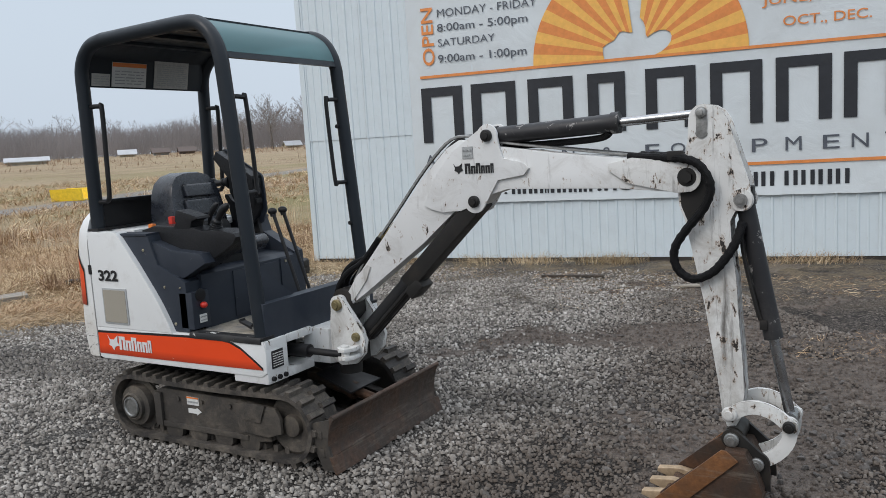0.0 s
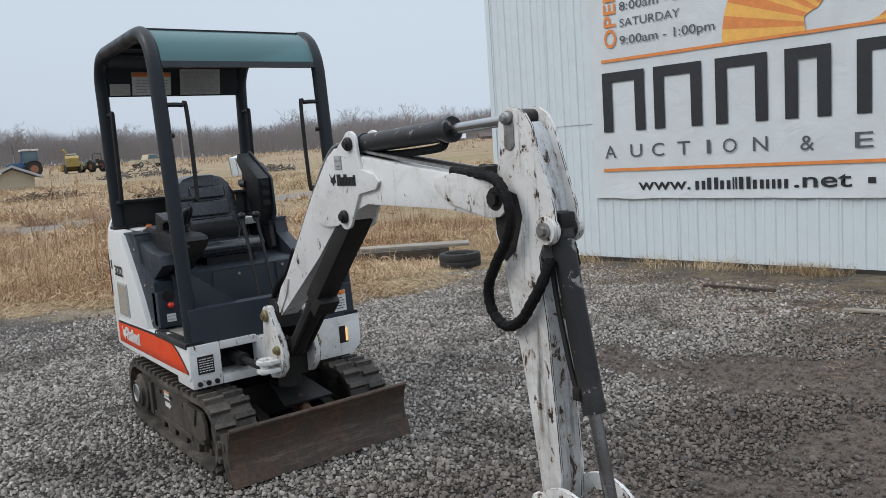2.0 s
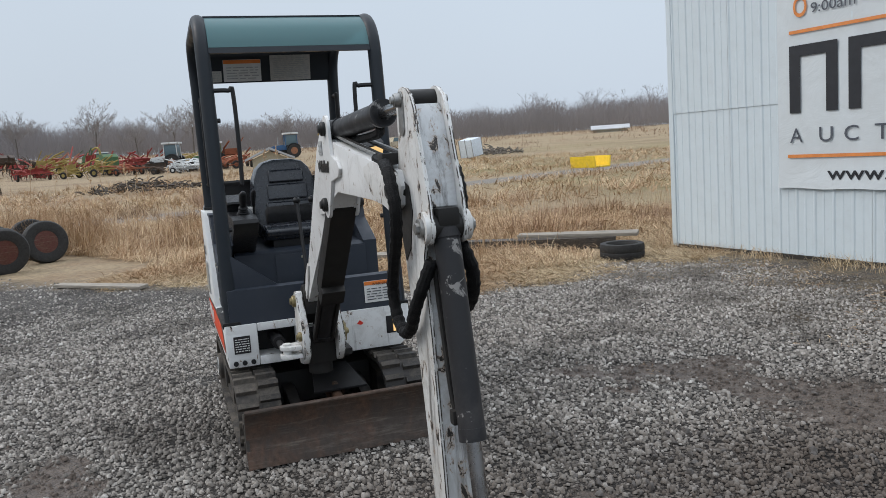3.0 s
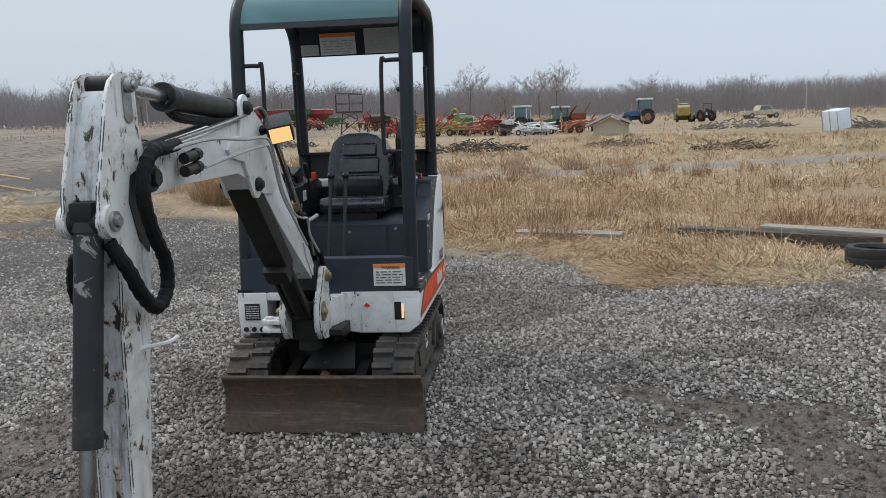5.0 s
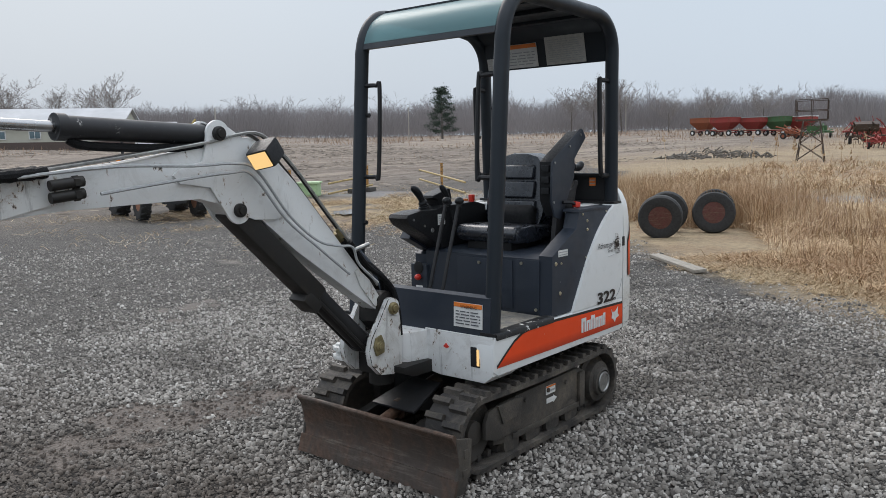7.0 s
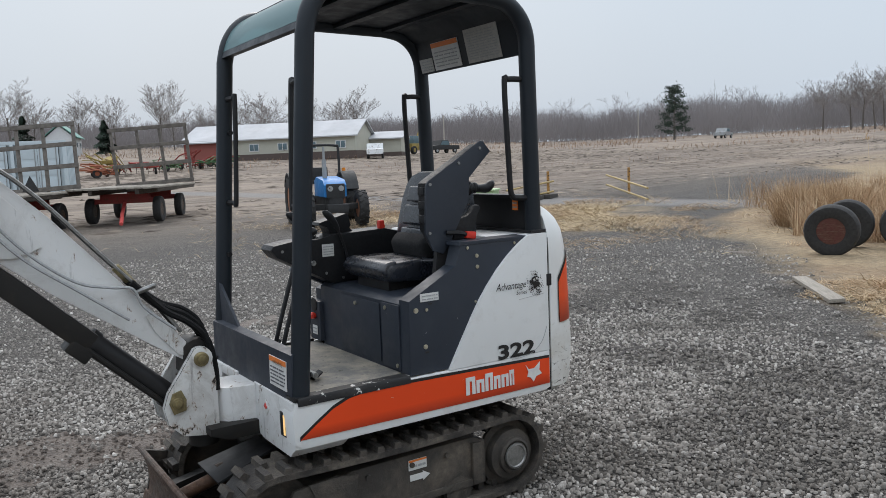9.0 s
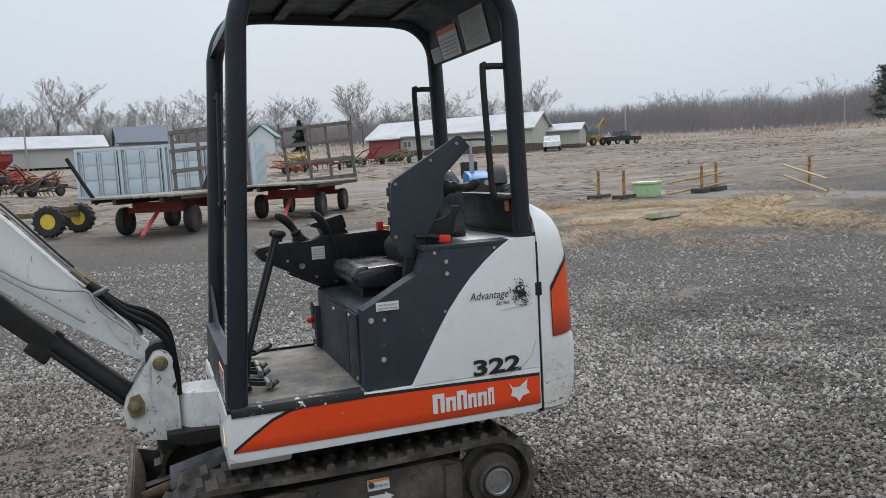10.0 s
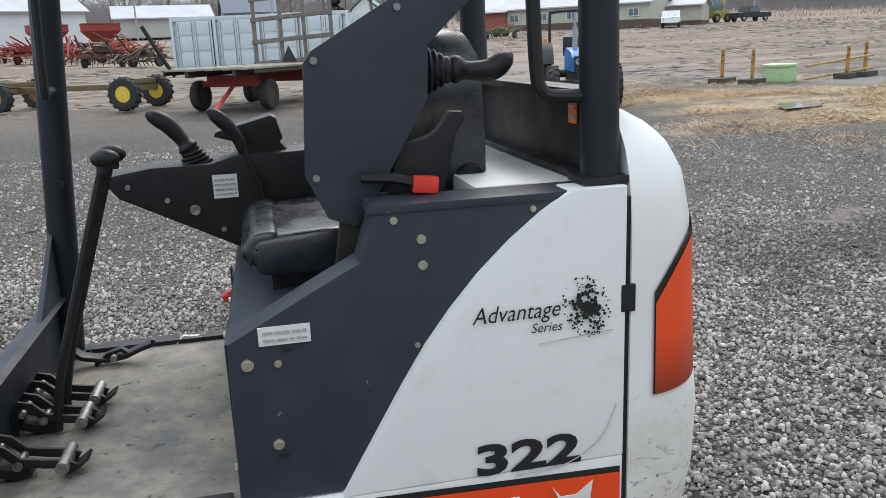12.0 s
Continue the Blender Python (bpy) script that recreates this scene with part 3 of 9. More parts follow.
METAL = Nodes("white_metal_siding")
_streak = METAL.range(METAL.noise(1.2, 6, 0.7, METAL.stretch(3, 3, 0.35)), 0.45, 0.8, 0, 0.28)
_c = METAL.mix(_streak, (0.625, 0.70, 0.735), (0.44, 0.47, 0.475))
_low = METAL.range(METAL.noise(9, 6, 0.7), 0.6, 0.85, 0, 0.4)
_c = METAL.mix(_low, _c, (0.36, 0.33, 0.28))
METAL.bump(METAL.noise(2.0, 3), 0.12, 0.02)
SIDING = METAL.done(_c, 0.42, 0.0, 0.5)
DARK_FOOT = plain("dark_foot", (0.045, 0.04, 0.035), 0.9)
BANNER_WHITE = Nodes("banner_vinyl")
_w = BANNER_WHITE.range(BANNER_WHITE.noise(1.6, 6, 0.65, distort=0.8), 0.35, 0.75)
BANNER_WHITE.bump(BANNER_WHITE.noise(2.6, 5, 0.6, distort=1.2), 0.5, 0.02)
BANNER = BANNER_WHITE.done(BANNER_WHITE.mix(_w, (0.645, 0.695, 0.715), (0.58, 0.615, 0.625)), 0.45, 0, 0.45)
B_BLACK = plain("banner_black", (0.02, 0.022, 0.027), 0.45, 0, 0.2)
B_GREY = plain("banner_grey", (0.085, 0.095, 0.115), 0.45, 0, 0.2)
B_ORANGE = plain("banner_orange", (0.72, 0.25, 0.065), 0.45, 0, 0.12)
B_YELLOW = plain("banner_yellow", (0.83, 0.45, 0.10), 0.45, 0, 0.1)

barn = thing("metal_building", "white ribbed metal building with a large printed banner", "building")
HW, LW, DW = 5.2, 16.0, 9.0
ROW = 1.74
bm = bm_new()
for u0, v0, u1, v1, d0, d1 in ((0.02, 0.0, LW, HW, -0.06, -DW),):
    cs = [on_wall(u0, v0, d0), on_wall(u1, v0, d0), on_wall(u1, v0, d1), on_wall(u0, v0, d1)]
    lo_v = [bm.verts.new(c) for c in cs]
    hi_v = [bm.verts.new(c + Vector((0, 0, v1))) for c in cs]
    for i in range(4):
        bm.faces.new((lo_v[i], lo_v[(i + 1) % 4], hi_v[(i + 1) % 4], hi_v[i]))
    bm.faces.new(lo_v)
    a, b = bm.verts.new((cs[0] + cs[3]) / 2 + Vector((0, 0, HW + 1.6))), bm.verts.new((cs[1] + cs[2]) / 2 + Vector((0, 0, HW + 1.6)))
    bm.faces.new((hi_v[0], hi_v[1], b, a))
    bm.faces.new((hi_v[2], hi_v[3], a, b))
    bm.faces.new((hi_v[3], hi_v[0], a))
    bm.faces.new((hi_v[1], hi_v[2], b))
part("shell", bm, SIDING, barn, "", 0)
# ribbed sheets, 0.9 m wide, in two rows lapped at one height
def sheet_mesh(h, side=0.0):
    bm = bm_new()
    prof = []
    for k in range(4):
        x = k * 0.225
        prof += [(x, 0.0), (x + 0.012, 0.011), (x + 0.030, 0.011), (x + 0.042, 0.0), (x + 0.115, 0.0), (x + 0.122, 0.005), (x + 0.134, 0.005), (x + 0.141, 0.0)]
    prof.append((0.9, 0.0))
    lo_v = [bm.verts.new((x, 0.05, z)) for x, z in prof]
    hi_v = [bm.verts.new((x, h, z)) for x, z in prof]
    for i in range(len(prof) - 1):
        bm.faces.new((lo_v[i], lo_v[i + 1], hi_v[i + 1], hi_v[i]))
    return finish(bm, SIDING, 0)


low, high = sheet_mesh(ROW + 0.02), sheet_mesh(HW - ROW)
for k in range(17):
    o = part("siding_sheet", low, None, barn)
    o.matrix_basis = wall_frame(k * 0.9 + 0.03, 0.0, 0.0 if k % 2 else 0.003)
    o = part("siding_sheet", high, None, barn)
    o.matrix_basis = wall_frame(k * 0.9 + 0.03, ROW - 0.05, 0.008 if k % 2 else 0.011)
bm = bm_new()
box(bm, (0, HW / 2, -0.02), (0.075, HW, 0.10), 0.004)
bm.transform(wall_frame(0.0, 0.02))
part("corner_trim", bm, SIDING, barn)
bm = bm_new()
box(bm, (LW / 2, 0.03, -0.03), (LW, 0.10, 0.05), 0.004)
bm.transform(wall_frame(0.0, 0.0))
part("foot_board", bm, DARK_FOOT, barn)

# banner
BU0, BU1, BV0, BV1 = 1.64, 8.2, 0.80, 4.3
bm = bm_new()
nu, nv = 90, 40
grid = []
for j in range(nv + 1):
    row = []
    for i in range(nu + 1):
        u, v = BU0 + (BU1 - BU0) * i / nu, BV0 + (BV1 - BV0) * j / nv
        w = 0.026 + 0.006 * noise.noise(Vector((u * 1.3, v * 2.2, 1))) + 0.003 * noise.noise(Vector((u * 5, v * 5, 2)))
        if j < 3:
            w += (3 - j) * 0.004 * (1 + noise.noise(Vector((u * 3.5, 0, 0))))
            v += 0.012 * noise.noise(Vector((u * 2.5, 0, 5))) - 0.03 * (i / nu)
        row.append(bm.verts.new(on_wall(u, v, w)))
    grid.append(row)
for j in range(nv):
    for i in range(nu):
        bm.faces.new((grid[j][i], grid[j][i + 1], grid[j + 1][i + 1], grid[j + 1][i]))
banner = thing("banner", "large white printed vinyl banner fixed to the metal wall", "banner")
part("vinyl_sheet", bm, BANNER, banner)
OUT = 0.040


def word(text, u0, u1, v0, v1, mat, bold=0.0, name="printed_word"):
    me = lettering(text, wall_frame(u0, v0, OUT), u1 - u0, v1 - v0, 0, bold)
    me.materials.append(mat)
    return part(name, me, None, banner)


def strip(u0, v0, u1, v1, mat, name="printed_line"):
    bm = bm_new()
    flat(bm, [on_wall(u0, v0, OUT), on_wall(u1, v0, OUT), on_wall(u1, v1, OUT), on_wall(u0, v1, OUT)])
    return part(name, bm, mat, banner, "", 0)


strip(1.80, 2.465, 8.1, 2.50, B_ORANGE)
strip(1.77, 1.135, 8.1, 1.17, B_ORANGE)
word("MONDAY - FRIDAY", 2.09, 3.42, 3.235, 3.335, B_GREY)
word("8:00am - 5:00pm", 2.08, 3.30, 3.02, 3.15, B_GREY, 0.004)
word("SATURDAY", 2.08, 2.86, 2.86, 2.955, B_GREY)
word("9:00am - 1:00pm", 2.07, 3.27, 2.62, 2.755, B_GREY, 0.004)
me = lettering("OPEN", facing(on_wall(2.025, 2.63, OUT), (0, 0, 1), -WU), 0.74, 0.17, 0, 0.015)
me.materials.append(B_ORANGE)
part("printed_word", me, None, banner)
word("JUNE, A", 6.03, 6.75, 2.90, 3.03, B_ORANGE, 0.006)
word("OCT., DEC.", 6.25, 7.14, 2.665, 2.79, B_ORANGE, 0.006)
for ch, u in zip("AUCTION", (1.80, 2.16, 2.45, 2.78, 3.14, 3.33, 3.67)):
    word(ch, u, u + (0.045 if ch == "I" else 0.16), 1.30, 1.455, B_GREY)
word("&", 4.17, 4.31, 1.285, 1.435, B_GREY)
for ch, u in zip("EQUIPMENT", (4.70, 5.0, 5.34, 5.70, 5.91, 6.27, 6.66, 6.95, 7.28)):
    word(ch, u, u + (0.045 if ch == "I" else 0.17), 1.285, 1.44, B_GREY)
# company name
for u0, u1 in ((1.80, 2.38), (2.50, 3.10), (3.26, 3.84), (4.02, 4.48), (4.72, 5.30), (5.46, 6.03), (6.17, 6.75), (6.87, 7.42)):
    for a, b in ((u0, u0 + 0.135), (u1 - 0.135, u1)):
        strip(a, 1.62, b, 2.34, B_BLACK, "letter_shape")
    strip(u0 + 0.135, 2.22, u1 - 0.135, 2.34, B_BLACK, "letter_shape")
# web address and number
word("www.", 2.25, 2.93, 0.895, 0.99, B_BLACK, 0.012)
u = 2.99
for w, h in ((0.12, 0.10), (0.13, 0.135), (0.12, 0.10), (0.05, 0.135), (0.13, 0.135), (0.12, 0.10), (0.10, 0.10), (0.11, 0.10)):
    strip(u, 0.892, u + w * 0.36, 0.892 + h, B_BLACK, "letter_shape")
    strip(u + w * 0.64, 0.892, u + w, 0.892 + h, B_BLACK, "letter_shape")
    u += w + 0.024
word(".net", 4.10, 4.67, 0.895, 1.03, B_BLACK, 0.012)
strip(4.82, 0.93, 4.89, 0.99, B_BLACK, "letter_shape")
u = 5.05
for k in range(10):
    strip(u, 0.885, u + 0.045, 1.055, B_BLACK, "letter_shape")
    strip(u + 0.095, 0.885, u + 0.14, 1.055, B_BLACK, "letter_shape")
    u += 0.178 + (0.07 if k in (2, 5) else 0)
# two halves of a printed sun with rays
def sun_half(cu, cv, r, a0, a1, cut, name):
    n_r = 13
    for k in range(n_r):
        b0, b1 = a0 + (a1 - a0) * k / n_r, a0 + (a1 - a0) * (k + 1) / n_r
        pts = []
        for a in (b0, b1):
            pts.append((cut(a) * math.cos(a), cut(a) * math.sin(a)))
        outer = [(r * math.cos(b0 + (b1 - b0) * i / 3), r * math.sin(b0 + (b1 - b0) * i / 3)) for i in range(4)]
        bm = bm_new()
        bm.faces.new([bm.verts.new(on_wall(cu + x, cv + y, OUT)) for x, y in [pts[0]] + outer + [pts[1]]])
        part(name, bm, B_ORANGE if k % 2 else B_YELLOW, banner, "", 0)


wavy = [0.42, 0.36, 0.40, 0.30, 0.36, 0.28, 0.36, 0.33, 0.42, 0.38]
def cut_a(a):
    t = a / math.pi * (len(wavy) - 1)
    i = min(int(abs(t)), len(wavy) - 2)
    return wavy[i] + (wavy[i + 1] - wavy[i]) * (abs(t) - i)


sun_half(4.62, 2.50, 1.27, radians(180), radians(97), cut_a, "sun_ray")
sun_half(4.62, 2.50, 1.27, radians(0), radians(83), lambda a: 0.22 + 0.25 * abs(math.sin(3 * a)), "sun_ray")
# ---- the mini excavator: x ahead, y to its left ----
exc = thing("mini_excavator", "white and orange mini excavator with black canopy and rubber tracks", "excavator")


def profile_belt(n_arc=12, off=0.0):
    """Outline of a rubber track seen from the side: rear wheel, sagging top run, front wheel, flat bottom."""
    rear, front, r = (-0.40, 0.205), (0.725, 0.205), 0.180 + off
    pts = polar(rear, r, 270, 90, n_arc)
    for i in range(1, 8):
        t = i / 8
        pts.append((rear[0] + (front[0] - rear[0]) * t, rear[1] + r - 0.012 * math.sin(math.pi * t)))
    pts += polar(front, r, 90, -90, n_arc)
    for i in range(1, 8):
        t = i / 8
        pts.append((front[0] + (rear[0] - front[0]) * t, front[1] - r))
    return pts


def build_track(side):
    y0, y1 = 0.275, 0.492
    outer, inner = profile_belt(), profile_belt(off=-0.024)
    bm = bm_new()
    n = len(outer)
    rings = [[bm.verts.new((p[0], side * y, p[1])) for p in prof] for prof, y in ((outer, y0), (outer, y1), (inner, y1), (inner, y0))]
    for a, b in ((0, 1), (1, 2), (2, 3), (3, 0)):
        for i in range(n):
            bm.faces.new((rings[a][i], rings[a][(i + 1) % n], rings[b][(i + 1) % n], rings[b][i]))
    track = part("track", bm, RUBBER, exc, "black rubber track caked with dried mud")
    # lugs: two staggered blocks, one mesh shared by all
    bm = bm_new()
    for y, dx in ((0.325, -0.012), (0.438, 0.014)):
        prism(bm, [(dx - 0.019, -0.004), (dx + 0.019, -0.004), (dx + 0.013, 0.023), (dx - 0.013, 0.023)], side * (y - 0.05), side * (y + 0.052))
    lug = finish(bm, RUBBER, 0)
    walk_len = [0.0]
    for a, b in zip(outer, outer[1:] + outer[:1]):
        walk_len.append(walk_len[-1] + math.dist(a, b))
    count = 42
    for k in range(count):
        s = walk_len[-1] * (k + 0.3) / count
        i = max(j for j in range(n) if walk_len[j] <= s)
        a, b = outer[i], outer[(i + 1) % n]
        f = (s - walk_len[i]) / max(1e-6, math.dist(a, b))
        x, z = a[0] + (b[0] - a[0]) * f, a[1] + (b[1] - a[1]) * f
        ang = math.degrees(math.atan2(b[1] - a[1], b[0] - a[0]))
        o = part("track_lug", lug, None, track)
        o.matrix_basis = pose(x, 0, z, 0, -ang, 0)
    # drive hub at the rear
    def rot(c):
        return Matrix.Translation(c) @ Matrix.Rotation(radians(-90 * side), 4, "X")
    bm = bm_new()
    lathe(bm, [(0.135, 0.0), (0.15, 0.015), (0.15, 0.03), (0.12, 0.035), (0.115, 0.075), (0.085, 0.082), (0.082, 0.10), (0.07, 0.106), (0.066, 0.098), (0.03, 0.098), (0.026, 0.104), (0.001, 0.104)], rot((-0.41, side * 0.392, 0.195)), 32)
    hub = part("drive_hub", bm, MUDSTEEL, exc, "muddy round drive hub")
    bm = bm_new()
    lathe(bm, [(0.060, 0.104), (0.058, 0.112), (0.050, 0.113), (0.046, 0.106), (0.001, 0.108)], rot((-0.41, side * 0.392, 0.195)), 28)
    part("hub_cap", bm, STEEL, hub, "worn bare hub cap")
    bm = bm_new()
    for k in range(13):
        a = k * math.tau / 13
        box(bm, (-0.41 + 0.152 * math.cos(a), side * 0.385, 0.195 + 0.152 * math.sin(a)), (0.035, 0.05, 0.035), 0.006, Matrix.Rotation(-a, 4, "Y"))
    part("sprocket_teeth", bm, MUDSTEEL, hub)
    # front idler
    bm = bm_new()
    lathe(bm, [(0.15, 0.0), (0.155, 0.02), (0.155, 0.06), (0.14, 0.07), (0.06, 0.06), (0.055, 0.085), (0.03, 0.09), (0.001, 0.09)], rot((0.725, side * 0.352, 0.205)), 28)
    part("idler_wheel", bm, MUDSTEEL, exc)
    # track frame with the idler yoke
    bm = bm_new()
    prism(bm, [(-0.27, 0.095), (-0.27, 0.29), (-0.20, 0.318), (0.40, 0.312), (0.48, 0.29), (0.60, 0.275), (0.60, 0.11), (0.50, 0.095)], side * 0.30, side * 0.452, "y", 0.01)
    tf = part("track_frame", bm, MUDSTEEL, exc, "muddy steel track frame")
    bm = bm_new()
    prism(bm, [(0.40, 0.15), (0.38, 0.30), (0.47, 0.315), (0.66, 0.30), (0.69, 0.25), (0.69, 0.17), (0.60, 0.14)], side * 0.452, side * 0.474, "y", 0.008)
    prism(bm, [(0.47, 0.315), (0.60, 0.312), (0.56, 0.215), (0.44, 0.225)], side * 0.474, side * 0.484, "y", 0.004)
    part("idler_guard", bm, MUDSTEEL, tf)
    bm = bm_new()
    box(bm, (-0.215, side * 0.462, 0.20), (0.05, 0.02, 0.19), 0.006)
    box(bm, (0.10, side * 0.458, 0.115), (0.70, 0.012, 0.03), 0.004)
    for x in (-0.24, -0.06, 0.12, 0.33):
        cyl(bm, (x, side * 0.45, 0.27), (x, side * 0.464, 0.27), 0.012, seg=8)
    part("frame_rib", bm, MUDSTEEL, tf)
    bm = bm_new()
    for x in (-0.12, 0.07, 0.26, 0.45):
        lathe(bm, [(0.062, -0.06), (0.066, -0.05), (0.066, -0.02), (0.05, 0.0), (0.05, 0.02), (0.066, 0.04), (0.066, 0.07), (0.02, 0.075)], Matrix.Translation((x, side * 0.383, 0.088)) @ Matrix.Rotation(radians(-90 * side), 4, "X"), 18)
    part("roller", bm, MUDSTEEL, tf)
    # drive lugs on the inside of the belt, seen under the frame
    bm = bm_new()
    box(bm, (0, side * 0.40, 0.062), (0.03, 0.05, 0.045), 0.008)
    tooth = finish(bm, RUBBER)
    for k in range(14):
        o = part("guide_lug", tooth, None, track)
        o.matrix_basis = pose(-0.34 + k * 0.078, 0, 0)
    m = facing((0.005, side * 0.453, 0.245) if side < 0 else (0.055 + 0.08, side * 0.453, 0.245), (-side, 0, 0), (0, 0, 1))
    sticker(tf, m, 0.09, 0.045, LABEL, 1, LABEL_ORANGE)
    m2 = facing((0.01, side * 0.4532, 0.19) if side < 0 else (0.13, side * 0.4532, 0.19), (-side, 0, 0), (0, 0, 1))
    bm = bm_new()
    prism(bm, [(0, 0.008), (0.065, 0.008), (0.065, 0), (0.1, 0.021), (0.065, 0.042), (0.065, 0.034), (0, 0.034)], 0.0, 0.003, "z")
    bm.transform(m2)
    part("arrow_label", bm, LABEL, tf, "white arrow sticker", 0)


for s in (-1, 1):
    build_track(s)

# lower frame, slew ring and dozer blade
bm = bm_new()
prism(bm, [(-0.30, 0.14), (-0.34, 0.30), (-0.22, 0.39), (0.36, 0.39), (0.50, 0.33), (0.52, 0.16), (0.40, 0.12)], -0.285, 0.285, "y", 0.012)
lower = part("lower_frame", bm, GREASY, exc, "black greasy lower frame")
bm = bm_new()
cyl(bm, (0.02, 0, 0.385), (0.02, 0, 0.475), 0.27, seg=40)
cyl(bm, (0.02, 0, 0.40), (0.02, 0, 0.425), 0.30, seg=40)
part("slew_ring", bm, GREASY, exc)
for y in (-0.19, 0.19):
    bm = bm_new()
    prism(bm, [(0.40, 0.20), (0.42, 0.27), (0.62, 0.27), (0.968, 0.20), (0.968, 0.11), (0.62, 0.17)], y - 0.03, y + 0.03, "y", 0.008)
    part("blade_arm", bm, GREASY, exc)
bm = bm_new()
cyl(bm, (0.50, 0.02, 0.335), (0.80, 0.02, 0.265), 0.042)
cyl(bm, (0.80, 0.02, 0.265), (0.99, 0.02, 0.215), 0.028)
cyl(bm, (0.78, 0.02, 0.270), (0.81, 0.02, 0.263), 0.05)
part("blade_cylinder", bm, RUST_DARK, exc, "rusty blade cylinder")
bm = bm_new()
prism(bm, [(-0.13, 0.0), (0.15, 0.0), (0.10, 0.27), (-0.09, 0.27)], 0, 0.012, "z", 0.003)
bm.transform(facing((0.86, 0.03, 0.285), (0, 1, 0), (-0.95, 0, 0.27)))
part("cylinder_guard", bm, BLACK, exc, "black sheet guard over the blade cylinder")
BY0, BY1 = -0.472, 0.548
front = [(1.030, 0.292), (1.008, 0.255), (0.992, 0.20), (0.988, 0.15), (0.995, 0.105), (1.005, 0.085)]
back = [(0.985, 0.085), (0.972, 0.11), (0.966, 0.15), (0.970, 0.205), (0.985, 0.262), (1.004, 0.296)]
bm = bm_new()
prism(bm, front + back, BY0, BY1, "y", 0.003)
blade = part("dozer_blade", bm, RUST_BLADE, exc, "brown rusty dozer blade scuffed along the bottom edge")
bm = bm_new()
prism(bm, [(1.009, 0.096), (1.034, 0.012), (1.022, 0.008), (0.990, 0.094)], BY0 - 0.004, BY1 + 0.004, "y", 0.002)
part("cutting_edge", bm, RUST_BLADE, blade, "worn bolted cutting edge")
bm = bm_new()
cyl(bm, (1.018, BY0, 0.293), (1.018, BY1, 0.293), 0.012, seg=10)
part("top_rib", bm, RUST_BLADE, blade)
for y in (BY0 + 0.006, BY1 - 0.006):
    bm = bm_new()
    outer = [(0.895, 0.255), (1.006, 0.285), (0.985, 0.16), (1.02, 0.03), (0.95, 0.02), (0.905, 0.12)]
    prism(bm, outer, y - 0.008, y + 0.008, "y", 0.002)
    for x, z in ((0.938, 0.20), (0.948, 0.11)):
        box(bm, (x, y, z), (0.034, 0.026, 0.04), 0.005)
    part("end_plate", bm, MUDSTEEL, blade)

def letter_shape(x, w, h, m, mat, parent):
    """One plain block letter of the maker's name."""
    bm = bm_new()
    a = w * 0.40
    prism(bm, [(x, 0), (x + a, 0), (x + a, h * 0.76), (x + w - a * 0.9, h * 0.76), (x + w - a * 0.9, 0), (x + w, 0), (x + w, h), (x, h)], 0, 0.002, "z")
    bm.transform(m)
    part("letter", bm, mat, parent, "", 0)


# ---- upper body ----
YB = 0.50


def side_white(side):
    """White side panel with its swept front edge."""
    if side > 0:
        curve = [(-0.065, 0.655), (-0.10, 0.715), (-0.145, 0.79), (-0.19, 0.865), (-0.235, 0.935), (-0.285, 1.0), (-0.34, 1.062), (-0.40, 1.118), (-0.46, 1.165), (-0.52, 1.203)]
    else:
        curve = [(-0.005, 0.655), (-0.035, 0.72), (-0.08, 0.80), (-0.13, 0.875), (-0.185, 0.95), (-0.24, 1.025), (-0.30, 1.10), (-0.36, 1.175), (-0.385, 1.20)]
    return curve + [(-0.628, 1.203), (-0.628, 0.655)]


